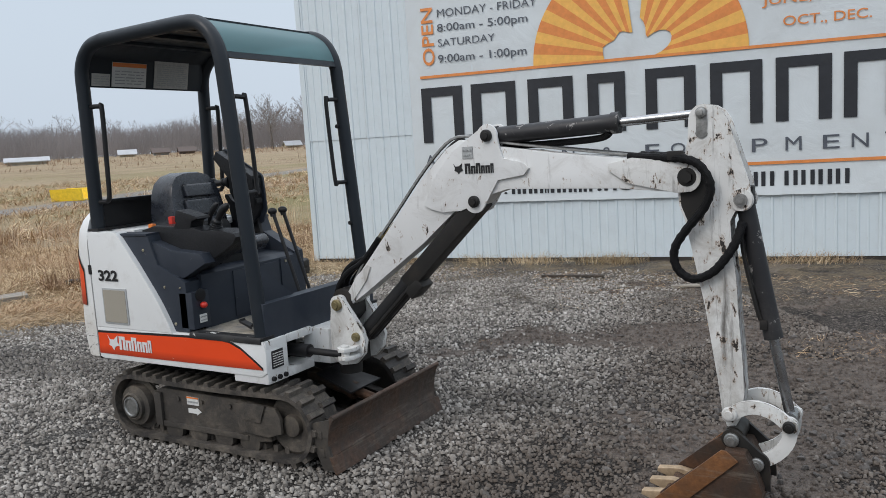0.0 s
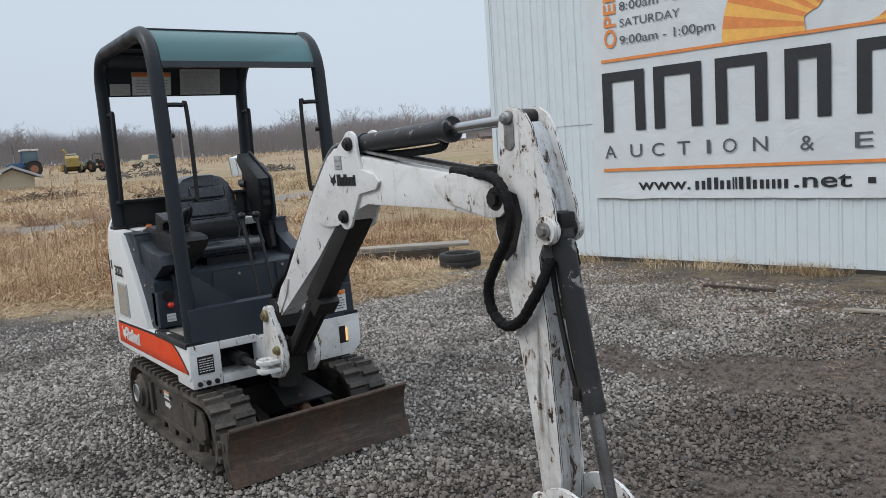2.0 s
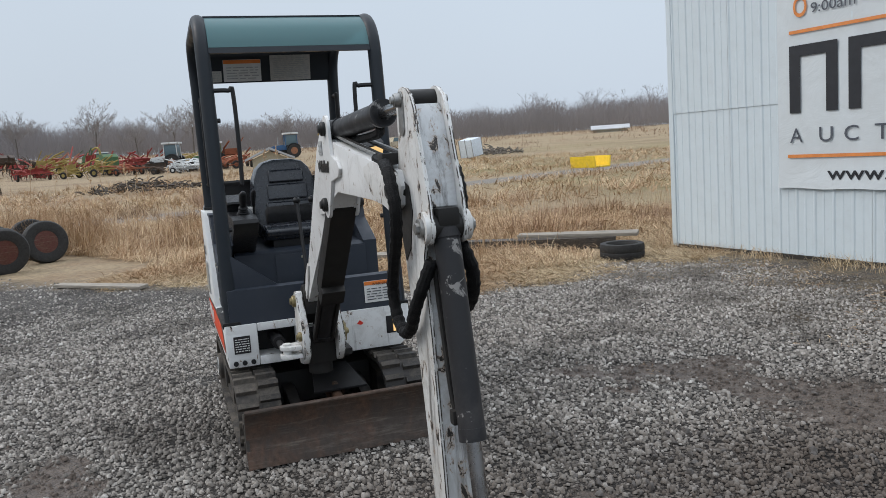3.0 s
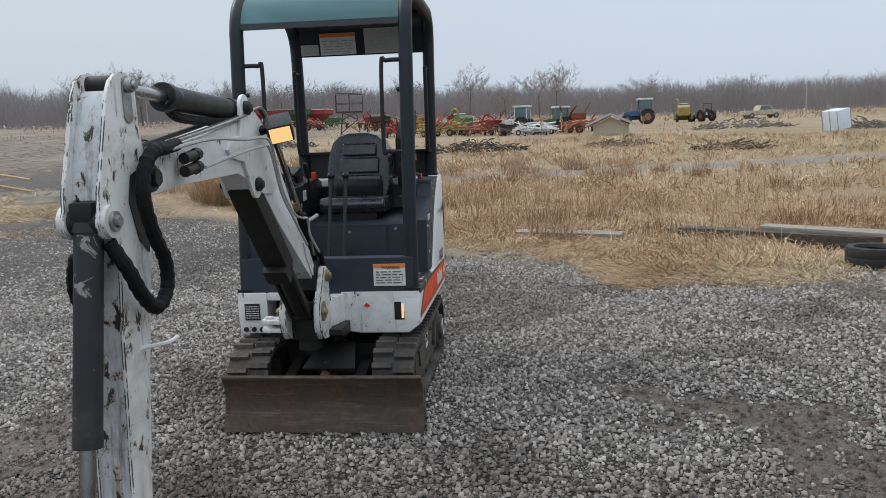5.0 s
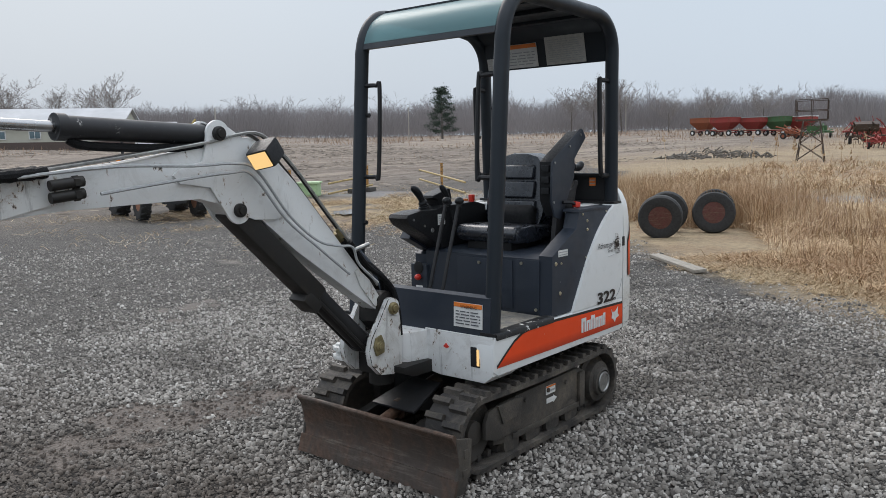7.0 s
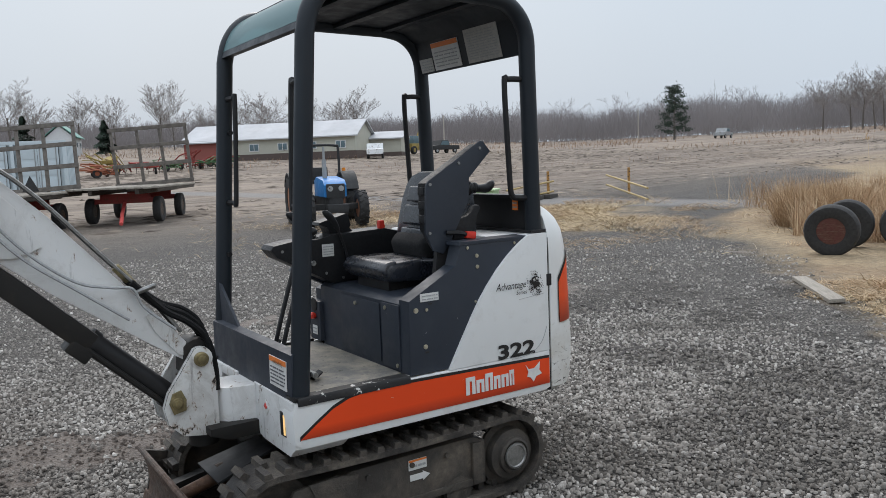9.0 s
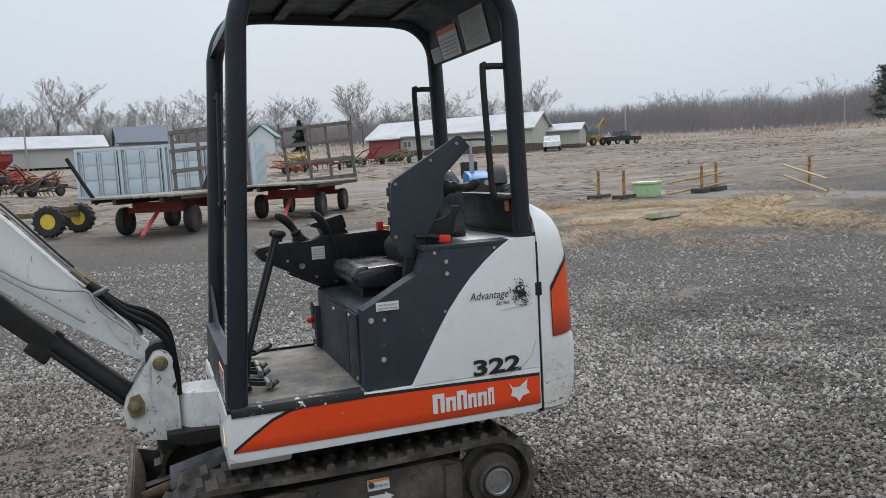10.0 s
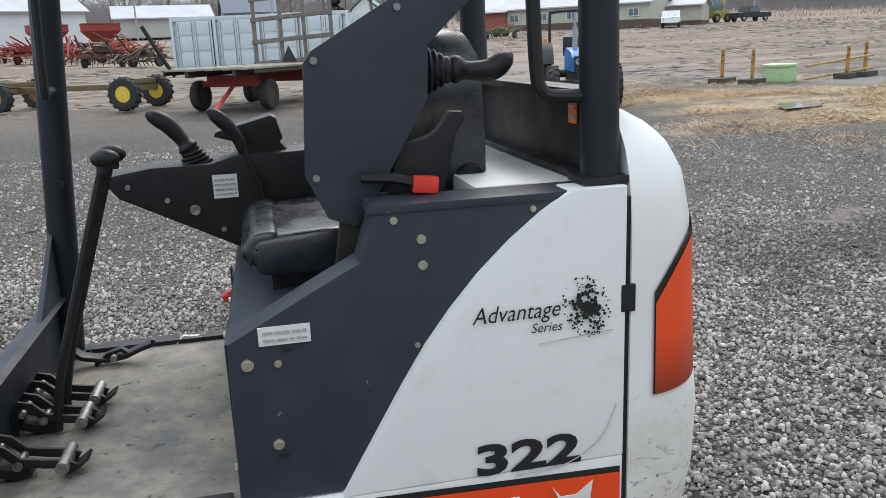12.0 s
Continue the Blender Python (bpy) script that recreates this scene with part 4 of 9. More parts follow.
SKIRT = [(0.655, 0.49), (0.66, 0.60), (0.645, 0.655), (-0.628, 0.655), (-0.628, 0.478), (-0.60, 0.468), (0.62, 0.468)]
for side in (-1, 1):
    tag = "white side panel, scratched" if side > 0 else "white side panel with a mesh grille"
    bm = bm_new()
    prism(bm, side_white(side), side * 0.42, side * YB, "y", 0.006)
    panel = part("side_panel", bm, WHITE, exc, tag)
    bm = bm_new()
    prism(bm, SKIRT, side * 0.40, side * (YB + 0.001), "y", 0.012)
    skirt = part("side_skirt", bm, WHITE, exc, "white lower skirt with an orange stripe")
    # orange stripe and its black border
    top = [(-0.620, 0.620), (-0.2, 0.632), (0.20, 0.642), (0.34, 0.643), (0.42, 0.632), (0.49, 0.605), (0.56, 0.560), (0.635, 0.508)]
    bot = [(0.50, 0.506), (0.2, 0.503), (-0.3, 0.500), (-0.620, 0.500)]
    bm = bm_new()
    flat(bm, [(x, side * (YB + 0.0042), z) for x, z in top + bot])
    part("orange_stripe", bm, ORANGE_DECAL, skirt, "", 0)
    bm = bm_new()
    for (x0, z0), (x1, z1) in zip(top, top[1:]):
        flat(bm, [(x0, side * (YB + 0.0032), z0 - 0.004), (x1, side * (YB + 0.0032), z1 - 0.004), (x1, side * (YB + 0.0032), z1 + 0.013), (x0, side * (YB + 0.0032), z0 + 0.013)])
    part("stripe_border", bm, BLACK_STRIPE, skirt, "", 0)
    # maker's name and mark
    if side > 0:
        m = facing((-0.14, YB + 0.006, 0.532), (-1, 0, 0), (0, 0, 1))
        mk = facing((-0.475, YB + 0.006, 0.535), (-1, 0, 0), (0, 0, 1))
    else:
        m = facing((-0.44, -YB - 0.006, 0.532), (1, 0, 0), (0, 0, 1))
        mk = facing((-0.535, -YB - 0.006, 0.535), (1, 0, 0), (0, 0, 1))
    xs = 0.0
    for lw, lh in ((0.050, 0.078), (0.042, 0.058), (0.042, 0.078), (0.036, 0.058), (0.040, 0.058), (0.026, 0.070)):
        letter_shape(xs, lw, lh, m, LABEL, skirt)
        xs += lw + 0.006
    bm = bm_new()
    prism(bm, [(0, 0.075), (0.018, 0.052), (0.05, 0.052), (0.085, 0.078), (0.08, 0.04), (0.095, 0.02), (0.06, 0.012), (0.045, -0.01), (0.028, 0.012), (0.008, 0.018), (0.015, 0.042)], 0, 0.002, "z")
    bm.transform(mk)
    part("maker_mark", bm, LABEL, skirt, "", 0)
    # model number
    if side > 0:
        me = lettering("322", facing((-0.323, YB + 0.0042, 0.656), (-1, 0, 0), (0, 0, 1)), 0.213, 0.067, 0.0, 0.035)
    else:
        me = lettering("322", facing((-0.560, -YB - 0.0042, 0.924), (1, 0, 0), (0, 0, 1)), 0.165, 0.064, 0.0, 0.035)
    me.materials.append(BLACK_STRIPE)
    part("model_number", me, None, panel)
    # dark inner panel between the white panel and the floor
    if side > 0:
        shape = [(0.122, 0.66), (0.115, 0.975), (-0.03, 1.052), (-0.125, 1.10), (-0.155, 1.19), (-0.56, 1.19), (-0.56, 0.66)]
        y0, y1 = 0.40, 0.484
    else:
        shape = [(-0.02, 0.66), (0.10, 0.66), (0.10, 0.93), (-0.10, 1.02), (-0.16, 1.18), (-0.56, 1.18), (-0.56, 0.66)]
        y0, y1 = 0.36, 0.470
    bm = bm_new()
    prism(bm, shape, side * y0, side * y1, "y", 0.006)
    cover = part("seat_side_cover", bm, NAVY, exc, "charcoal sheet-metal cover beside the seat")
    for bx, bz, br in ([(0.084, 0.934, 0.013), (0.031, 0.931, 0.008), (0.043, 0.775, 0.012), (-0.238, 1.134, 0.010), (-0.239, 1.086, 0.010), (-0.190, 1.172, 0.008), (-0.448, 1.172, 0.007), (-0.222, 0.935, 0.006)] if side > 0 else [(0.0, 0.70, 0.010), (-0.06, 0.90, 0.009), (0.06, 0.90, 0.007), (-0.2, 1.1, 0.009)]):
        bm = bm_new()
        cyl(bm, (bx, side * y1, bz), (bx, side * (y1 + 0.006), bz), br * 0.65, seg=6)
        cyl(bm, (bx, side * y1, bz), (bx, side * (y1 + 0.003), bz), br * 0.88, seg=12)
        part("bolt", bm, BOLT, cover)
    bm = bm_new()
    if side > 0:
        prism(bm, [(-0.145, 1.185), (-0.58, 1.185), (-0.58, 1.200), (-0.150, 1.200)], 0.385, 0.487, "y", 0.003)
    else:
        prism(bm, [(-0.16, 1.178), (-0.58, 1.178), (-0.58, 1.192), (-0.16, 1.192)], -0.475, -0.38, "y", 0.003)
    part("cover_lip", bm, NAVY, cover)
    if side > 0:
        for x, z in ((0.012, 0.955), (0.036, 0.750)):
            bm = bm_new()
            prism(bm, [(x - 0.011, z), (x - 0.008, z + 0.004), (x + 0.008, z + 0.004), (x + 0.011, z), (x + 0.008, z - 0.004), (x - 0.008, z - 0.004)], 0.480, 0.4848, "y")
            part("slot", bm, BLACK_STRIPE, cover, "dark slot", 0)

# marks on the left: series script, sticker, scratch
me = lettering("Advantage", facing((-0.322, YB + 0.0042, 0.957), (-1, 0, 0), (0, 0, 1)), 0.172, 0.042, 0.25)
me.materials.append(BLACK_STRIPE)
part("series_script", me, None, exc)
me = lettering("Series", facing((-0.436, YB + 0.0042, 0.938), (-1, 0, 0), (0, 0, 1)), 0.062, 0.019, 0.25)
me.materials.append(BLACK_STRIPE)
part("series_script", me, None, exc)
bm = bm_new()
rng = random.Random(4)
for k in range(330):
    a, d = rng.uniform(0, math.tau), rng.random() ** 0.75
    s = rng.uniform(0.0010, 0.0062) * (1.15 - 0.75 * d)
    x, z = -0.546 + d * math.cos(a) * 0.048 + 0.010 * math.sin(a), 0.980 + d * math.sin(a) * 0.062
    if (x + 0.512) ** 2 + (z - 1.012) ** 2 < 0.00030 and k % 5:
        continue
    flat(bm, [(x + s * math.cos(b), YB + 0.0042 + k * 5e-6, z + s * math.sin(b)) for b in (0.2, 1.4, 2.9, 4.0, 5.2)])
part("splash_mark", bm, BLACK_STRIPE, exc, "black splash-shaped mark", 0)
bm = bm_new()
tube(bm, smooth_path([(-0.40, YB + 0.004, 0.648), (-0.50, YB + 0.004, 0.655), (-0.575, YB + 0.004, 0.70), (-0.61, YB + 0.004, 0.77)]), 0.0012, 5)
part("scratch", bm, LABEL_GREY, exc)
bm = bm_new()
tube(bm, [(-0.45, YB + 0.004, 0.915), (-0.60, YB + 0.004, 0.927)], 0.0009, 5)
part("scratch", bm, LABEL_GREY, exc)
sticker(exc, facing((0.061, 0.4845, 0.967), (-1, 0, 0), (0, 0, 1)), 0.091, 0.034, LABEL, 2, None, "label_plate", "", LABEL_GREY)

# grille on the right side panel
bm = bm_new()
box(bm, (-0.44, -YB - 0.002, 0.782), (0.205, 0.008, 0.205), 0.004)
grille = part("grille", bm, LABEL_GREY, exc, "dusty mesh grille")
n = Nodes("dusty_mesh")
BEIGE_MESH = n.done(n.mix(n.range(n.voronoi(260), 0.1, 0.5), (0.06, 0.055, 0.045), (0.36, 0.33, 0.27)), 0.8)
bm = bm_new()
box(bm, (-0.44, -YB - 0.0055, 0.782), (0.185, 0.006, 0.185), 0.002)
part("mesh", bm, BEIGE_MESH, grille, "", 0)

# counterweight: rings of a rounded half oval
def cw_point(a, z, off=0.0):
    prof = [(0.445, 0.17), (0.455, 0.21), (0.50, 0.243), (0.58, 0.262), (0.70, 0.266), (0.755, 0.258), (0.772, 0.246), (1.0, 0.230), (1.12, 0.224), (1.21, 0.203), (1.26, 0.174), (1.30, 0.130), (1.33, 0.06)]
    zs, ds = [p[0] for p in prof], [p[1] for p in prof]
    d = float(np.interp(z, zs, ds))
    w = float(np.interp(z, [0.445, 0.47, 1.10, 1.20, 1.27, 1.33], [0.45, 0.497, 0.497, 0.487, 0.46, 0.41]))
    c, s = math.cos(a), math.sin(a)
    ex = 2 / 2.9
    return Vector((-0.640 - (d + off) * abs(c) ** ex, math.copysign((w + off) * abs(s) ** ex, s), z))


bm = bm_new()
zs = [0.445, 0.455, 0.475, 0.50, 0.57, 0.64, 0.70, 0.735, 0.755, 0.764, 0.772, 0.80, 0.90, 1.0, 1.06, 1.12, 1.17, 1.21, 1.24, 1.265, 1.288, 1.306, 1.32, 1.33]
angles = [radians(-90 + 180 * i / 36) for i in range(37)]
rings = [[bm.verts.new(cw_point(a, z)) for a in angles] for z in zs]
for r0, r1 in zip(rings, rings[1:]):
    for i in range(36):
        bm.faces.new((r0[i], r0[i + 1], r1[i + 1], r1[i]))
    bm.faces.new((r0[0], r1[0], r1[-1], r0[-1]))
bm.faces.new(rings[0])
bm.faces.new(rings[-1][::-1])
cw = part("counterweight", bm, WHITE_FOOT, exc, "rounded white counterweight, dirty along the bottom")
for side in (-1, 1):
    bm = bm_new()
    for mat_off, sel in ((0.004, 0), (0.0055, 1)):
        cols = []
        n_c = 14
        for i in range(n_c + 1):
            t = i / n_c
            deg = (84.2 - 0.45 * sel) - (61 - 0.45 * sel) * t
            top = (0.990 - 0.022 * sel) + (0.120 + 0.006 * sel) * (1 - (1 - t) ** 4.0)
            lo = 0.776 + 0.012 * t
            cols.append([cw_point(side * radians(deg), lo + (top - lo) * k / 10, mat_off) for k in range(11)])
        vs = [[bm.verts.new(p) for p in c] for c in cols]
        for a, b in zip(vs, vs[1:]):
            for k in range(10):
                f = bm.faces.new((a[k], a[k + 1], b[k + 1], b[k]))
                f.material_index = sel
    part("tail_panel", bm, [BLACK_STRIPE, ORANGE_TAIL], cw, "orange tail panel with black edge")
# black gap and latch between panel and counterweight
for side in (-1, 1):
    bm = bm_new()
    box(bm, (-0.634, side * 0.455, 0.82), (0.012, 0.07, 0.72))
    part("gap_seal", bm, BLACK, cw)
    bm = bm_new()
    box(bm, (-0.633, side * 0.496, 0.985), (0.03, 0.012, 0.055), 0.004)
    part("latch", bm, BLACK, cw)

# engine deck under the rear posts and rear guard panel behind the seat
bm = bm_new()
box(bm, (-0.505, 0, 1.180), (0.28, 0.77, 0.045), 0.01)
part("engine_deck", bm, WHITE_DUSTY, exc)
bm = bm_new()
prism(bm, [(-0.615, 1.205), (-0.615, 1.380), (-0.545, 1.380), (-0.545, 1.366), (-0.598, 1.366), (-0.598, 1.218), (-0.562, 1.218), (-0.562, 1.205)], -0.425, 0.425, "y", 0.002)
rear_guard = part("rear_guard", bm, BLACK, exc, "black sheet guard behind the seat")
sticker(rear_guard, facing((-0.593, 0.300, 1.305), (0, 1, 0), (0, 0, 1)), 0.040, 0.048, LABEL_ORANGE, 2)

# front bumper: left block, right block round an opening, lamp slot, plate
bm = bm_new()
prism(bm, [(0.075, 0.47), (0.10, 0.44), (0.17, 0.428), (0.44, 0.428), (0.495, 0.47), (0.495, 0.655), (0.075, 0.655)], 0.42, 0.655, "x", 0.016)
bumper = part("front_bumper", bm, BUMPER, exc, "white front bumper with chipped edges")
bm = bm_new()
box(bm, (0.648, 0.392, 0.55), (0.02, 0.055, 0.098), 0.004)
slot = part("lamp_slot", bm, BLACK, bumper)
bm = bm_new()
box(bm, (0.6585, 0.410, 0.55), (0.004, 0.014, 0.08), 0.001)
part("lamp_lens", bm, LAMP_LENS, slot, "lit amber lamp strip")
bm = bm_new()
prism(bm, [(-0.006, 0.028), (0.028, -0.006), (0.062, 0.028), (0.028, 0.062)], 0, 0.002, "z")
bm.transform(facing((0.6562, 0.19, 0.548), (0, 1, 0), (0, 0, 1)))
diamond = part("hazard_diamond", bm, LABEL, bumper, "small white and red hazard diamond", 0)
bm = bm_new()
prism(bm, [(0.008, 0.030), (0.026, 0.049), (0.046, 0.030), (0.030, 0.022)], 0.0022, 0.004, "z")
bm.transform(facing((0.6562, 0.19, 0.548), (0, 1, 0), (0, 0, 1)))
part("symbol", bm, RED, diamond, "", 0)
bm = bm_new()
for ya, yb, za, zb in ((-0.495, -0.335, 0.43, 0.655), (-0.335, -0.13, 0.612, 0.655), (-0.335, -0.13, 0.43, 0.475)):
    box(bm, (0.54, (ya + yb) / 2, (za + zb) / 2), (0.235, yb - ya, zb - za), 0.012)
bumper_r = part("front_bumper", bm, BUMPER, exc, "white bumper half with an opening for the swing cylinder")
bm = bm_new()
box(bm, (0.47, -0.22, 0.545), (0.06, 0.26, 0.15))
part("opening_back", bm, BLACK, bumper_r)
sticker(bumper_r, facing((0.6582, -0.462, 0.505), (0, 1, 0), (0, 0, 1)), 0.085, 0.092, BLACK_STRIPE, 6, None, "data_plate", "black data plate", LABEL)
for y in (-0.46, -0.415, -0.37):
    bm = bm_new()
    cyl(bm, (0.652, y, 0.455), (0.670, y, 0.455), 0.013, seg=10)
    part("port", bm, BLACK, bumper_r)
# swing cylinder through the opening
bm = bm_new()
cyl(bm, (0.50, -0.235, 0.548), (0.72, -0.235, 0.548), 0.034)
cyl(bm, (0.72, -0.235, 0.548), (0.93, -0.235, 0.545), 0.018)
part("swing_cylinder", bm, BLACK, exc)

# floor, sill strips, kick panel
bm = bm_new()
box(bm, (0.37, 0, 0.650), (0.53, 0.92, 0.02), 0.004)
part("floor_plate", bm, FLOORMAT, exc, "worn muddy floor mat")
for side in (-1, 1):
    bm = bm_new()
    prism(bm, [(side * 0.448, 0.672), (side * 0.500, 0.672), (side * 0.5065, 0.662), (side * 0.5065, 0.640), (side * 0.498, 0.640), (side * 0.448, 0.652)], 0.135, 0.635, "x", 0.003)
    part("sill_strip", bm, SILL, exc, "black sill strip with the paint worn off")
bm = bm_new()
prism(bm, [(0.645, 0.645), (0.640, 0.835), (0.60, 0.843), (0.585, 0.835), (0.612, 0.822), (0.618, 0.645)], -0.47, 0.47, "y", 0.004)
kick = part("kick_panel", bm, NAVY, exc, "charcoal front kick panel")
m = facing((0.6455, 0.258, 0.685), (0, 1, 0), (-0.03, 0, 1))
sticker(kick, m, 0.172, 0.118, LABEL, 5, LABEL_ORANGE, "warning_label", "white warning sticker with an orange band", INK)
me = lettering("WARNING", facing((0.6510, 0.302, 0.777), (0, 1, 0), (-0.03, 0, 1)), 0.10, 0.016)
me.materials.append(BLACK_STRIPE)
part("warning_word", me, None, kick)
for side in (-1, 1):
    bm = bm_new()
    prism(bm, [(side * 0.435, 0.83), (side * 0.435, 1.02 if side < 0 else 0.86), (side * (0.19 if side < 0 else 0.41), 0.832)], 0.597, 0.610, "x", 0.002)
    part("gusset", bm, NAVY, kick)

# seat base and its front
bm = bm_new()
prism(bm, [(0.118, 0.66), (0.118, 0.955), (0.095, 0.972), (-0.50, 1.0), (-0.50, 0.66)], -0.37, 0.41, "y", 0.008)
base = part("seat_base", bm, NAVY, exc, "charcoal seat base box with hatches")
bm = bm_new()
box(bm, (0.1215, 0.335, 0.81), (0.008, 0.15, 0.28), 0.004)
box(bm, (0.1215, 0.05, 0.81), (0.006, 0.38, 0.26), 0.004)
part("hatch", bm, NAVY, base)
for y, z in ((0.02, 0.915), (0.30, 0.93), (0.39, 0.69)):
    bm = bm_new()
    cyl(bm, (0.12, y, z), (0.132, y, z), 0.009, seg=8)
    part("bolt", bm, BOLT, base)
bm = bm_new()
box(bm, (0.09, -0.41, 0.775), (0.10, 0.12, 0.20), 0.006)
swp = part("switch_panel", bm, NAVY, exc, "charcoal switch panel with a red knob")
bm = bm_new()
ball(bm, (0.155, -0.405, 0.80), (0.022, 0.020, 0.018), 10)
cyl(bm, (0.13, -0.405, 0.80), (0.155, -0.405, 0.80), 0.012, seg=10)
part("red_knob", bm, RED, swp)
sticker(swp, facing((0.142, -0.43, 0.705), (0, 1, 0), (0, 0, 1)), 0.05, 0.045, LABEL, 2)
bm = bm_new()
lathe(bm, [(0.035, 0), (0.035, 0.004), (0.03, 0.005), (0.001, 0.005)], facing((0.140, -0.41, 0.855), (0, 1, 0), (0, 0, 1)), 20)
part("gauge", bm, BLACK, swp)

# seat
def cushion(pts, y0, y1, r):
    bm = bm_new()
    prism(bm, pts, y0, y1, "y")
    es = bm.edges[:]
    bmesh.ops.bevel(bm, geom=es, offset=r, segments=4, profile=0.6, affect="EDGES")
    return bm


seat = part("seat", cushion([(0.055, 1.02), (0.078, 1.068), (0.055, 1.104), (-0.10, 1.112), (-0.30, 1.098), (-0.31, 1.03), (-0.10, 1.012)], -0.18, 0.230, 0.026), VINYL, exc, "black vinyl operator seat")
def backrest_mesh():
    """Upright cushion with rounded shoulders, leaning back."""
    side_y = [(0.175, 1.08), (0.20, 1.16), (0.205, 1.27), (0.190, 1.38), (0.165, 1.445), (0.125, 1.485), (0.06, 1.503)]
    bm = bm_new()
    prism(bm, [(0.010 + y, z) for y, z in side_y] + [(0.010 - y, z) for y, z in side_y[::-1]], -0.325, -0.205, "x", 0.028)
    for v in bm.verts:
        v.co.x = v.co.x - (v.co.z - 1.08) * 0.20 if v.co.x > -0.265 else -0.437 + 0.35 * max(0.0, v.co.z - 1.44)
    return bm


part("backrest", backrest_mesh(), VINYL, seat)
bm = bm_new()
lathe(bm, [(0.030, 0), (0.030, 0.012), (0.026, 0.017), (0.008, 0.018)], facing((-0.400, 0.212, 1.192), (-1, 0, 0), (0, 0, 1)), 22)
part("recliner_cover", bm, PLASTIC, seat)
for z0, z1, w, x in ((1.36, 1.435, 0.11, -0.245), (1.25, 1.345, 0.125, -0.225), (1.13, 1.235, 0.14, -0.205)):
    part("back_pad", cushion([(x + 0.012, z0), (x + 0.002 - 0.012, z1), (x - 0.04, z1), (x - 0.03, z0)], 0.022 - w, 0.022 + w, 0.012), VINYL, seat)
part("front_roll", cushion([(0.075, 1.04), (0.090, 1.075), (0.062, 1.110), (0.01, 1.116), (0.0, 1.05)], -0.175, 0.225, 0.018), VINYL, seat)
part("lumbar_blanket", cushion([(-0.17, 1.095), (-0.15, 1.17), (-0.19, 1.215), (-0.25, 1.2), (-0.25, 1.09)], -0.13, 0.17, 0.03), plain("dark_cloth", (0.012, 0.012, 0.013), 0.95, 0, 0.4, 50, 0.6), seat, "dark cloth bundle on the seat")
bm = bm_new()
box(bm, (-0.12, 0.02, 1.0), (0.30, 0.30, 0.06), 0.006)
part("seat_rail", bm, BLACK, seat)
# belt buckles
bm = bm_new()
box(bm, (-0.266, 0.402, 1.218), (0.050, 0.026, 0.032), 0.008, Matrix.Rotation(radians(-6), 4, "Y"))
part("buckle", bm, RED, seat, "red belt buckle")
bm = bm_new()
box(bm, (-0.185, -0.265, 1.235), (0.03, 0.028, 0.06), 0.007)
part("buckle", bm, RED, seat, "red belt buckle")
bm = bm_new()
box(bm, (-0.24, -0.36, 1.205), (0.034, 0.03, 0.058), 0.008)
part("buckle", bm, LABEL_ORANGE, seat, "orange belt buckle")
bm = bm_new()
tube(bm, smooth_path([(-0.245, 0.402, 1.222), (-0.21, 0.400, 1.232), (-0.15, 0.385, 1.236)]), 0.010, 6)
part("belt_strap", bm, BLACK, seat)

# left console: tall folded-up arm with a big side plate
plate = [(-0.048, 1.245), (-0.060, 1.445), (-0.075, 1.466), (-0.222, 1.552), (-0.355, 1.632), (-0.372, 1.63), (-0.41, 1.585), (-0.335, 1.515), (-0.288, 1.470), (-0.283, 1.372), (-0.262, 1.338), (-0.172, 1.186), (-0.135, 1.143), (-0.085, 1.162)]
bm = bm_new()
prism(bm, plate, 0.365, 0.378, "y", 0.003)
lcon = part("left_console", bm, NAVY, exc, "folded-up charcoal control console")
bm = bm_new()
prism(bm, [(-0.075, 1.25), (-0.075, 1.455), (-0.10, 1.472), (-0.36, 1.62), (-0.39, 1.575), (-0.32, 1.50), (-0.275, 1.45), (-0.270, 1.36), (-0.19, 1.22), (-0.13, 1.16)], 0.285, 0.365, "y", 0.006)
part("console_box", bm, PLASTIC, lcon)
for x, z in ((-0.079, 1.450), (-0.068, 1.240), (-0.233, 1.537), (-0.35, 1.60)):
    bm = bm_new()
    cyl(bm, (x, 0.378, z), (x, 0.383, z), 0.007, seg=8)
    part("bolt", bm, STEEL, lcon)
for z in (1.30, 1.36, 1.42):
    bm = bm_new()
    box(bm, (-0.070, 0.325, z), (0.014, 0.05, 0.035), 0.003)
    part("switch", bm, PLASTIC, lcon)
bm = bm_new()
prism(bm, [(-0.11, 1.00), (-0.085, 1.02), (-0.115, 1.20), (-0.20, 1.20), (-0.17, 1.08)], 0.345, 0.372, "y", 0.004)
part("console_post", bm, BLACK, lcon)


def tapered(bm, pts, radii, seg=14, flat_y=1.0):
    """A handle: a soft path swept with changing thickness and round ends."""
    path = smooth_path(pts, 6)
    n_p = len(path)
    rr = [float(np.interp(i / (n_p - 1), np.linspace(0, 1, len(radii)), radii)) for i in range(n_p)]
    rings = []
    for i, p in enumerate(path):
        d = (path[min(i + 1, n_p - 1)] - path[max(i - 1, 0)]).normalized()
        side = Vector((0, 1, 0))
        up = d.cross(side).normalized()
        rings.append([bm.verts.new(p + rr[i] * (flat_y * math.cos(k * math.tau / seg) * side + math.sin(k * math.tau / seg) * up)) for k in range(seg)])
    for a, b in zip(rings, rings[1:]):
        for k in range(seg):
            bm.faces.new((a[k], a[(k + 1) % seg], b[(k + 1) % seg], b[k]))
    bm.faces.new(rings[0][::-1])
    bm.faces.new(rings[-1])
    bmesh.ops.recalc_face_normals(bm, faces=bm.faces[:])


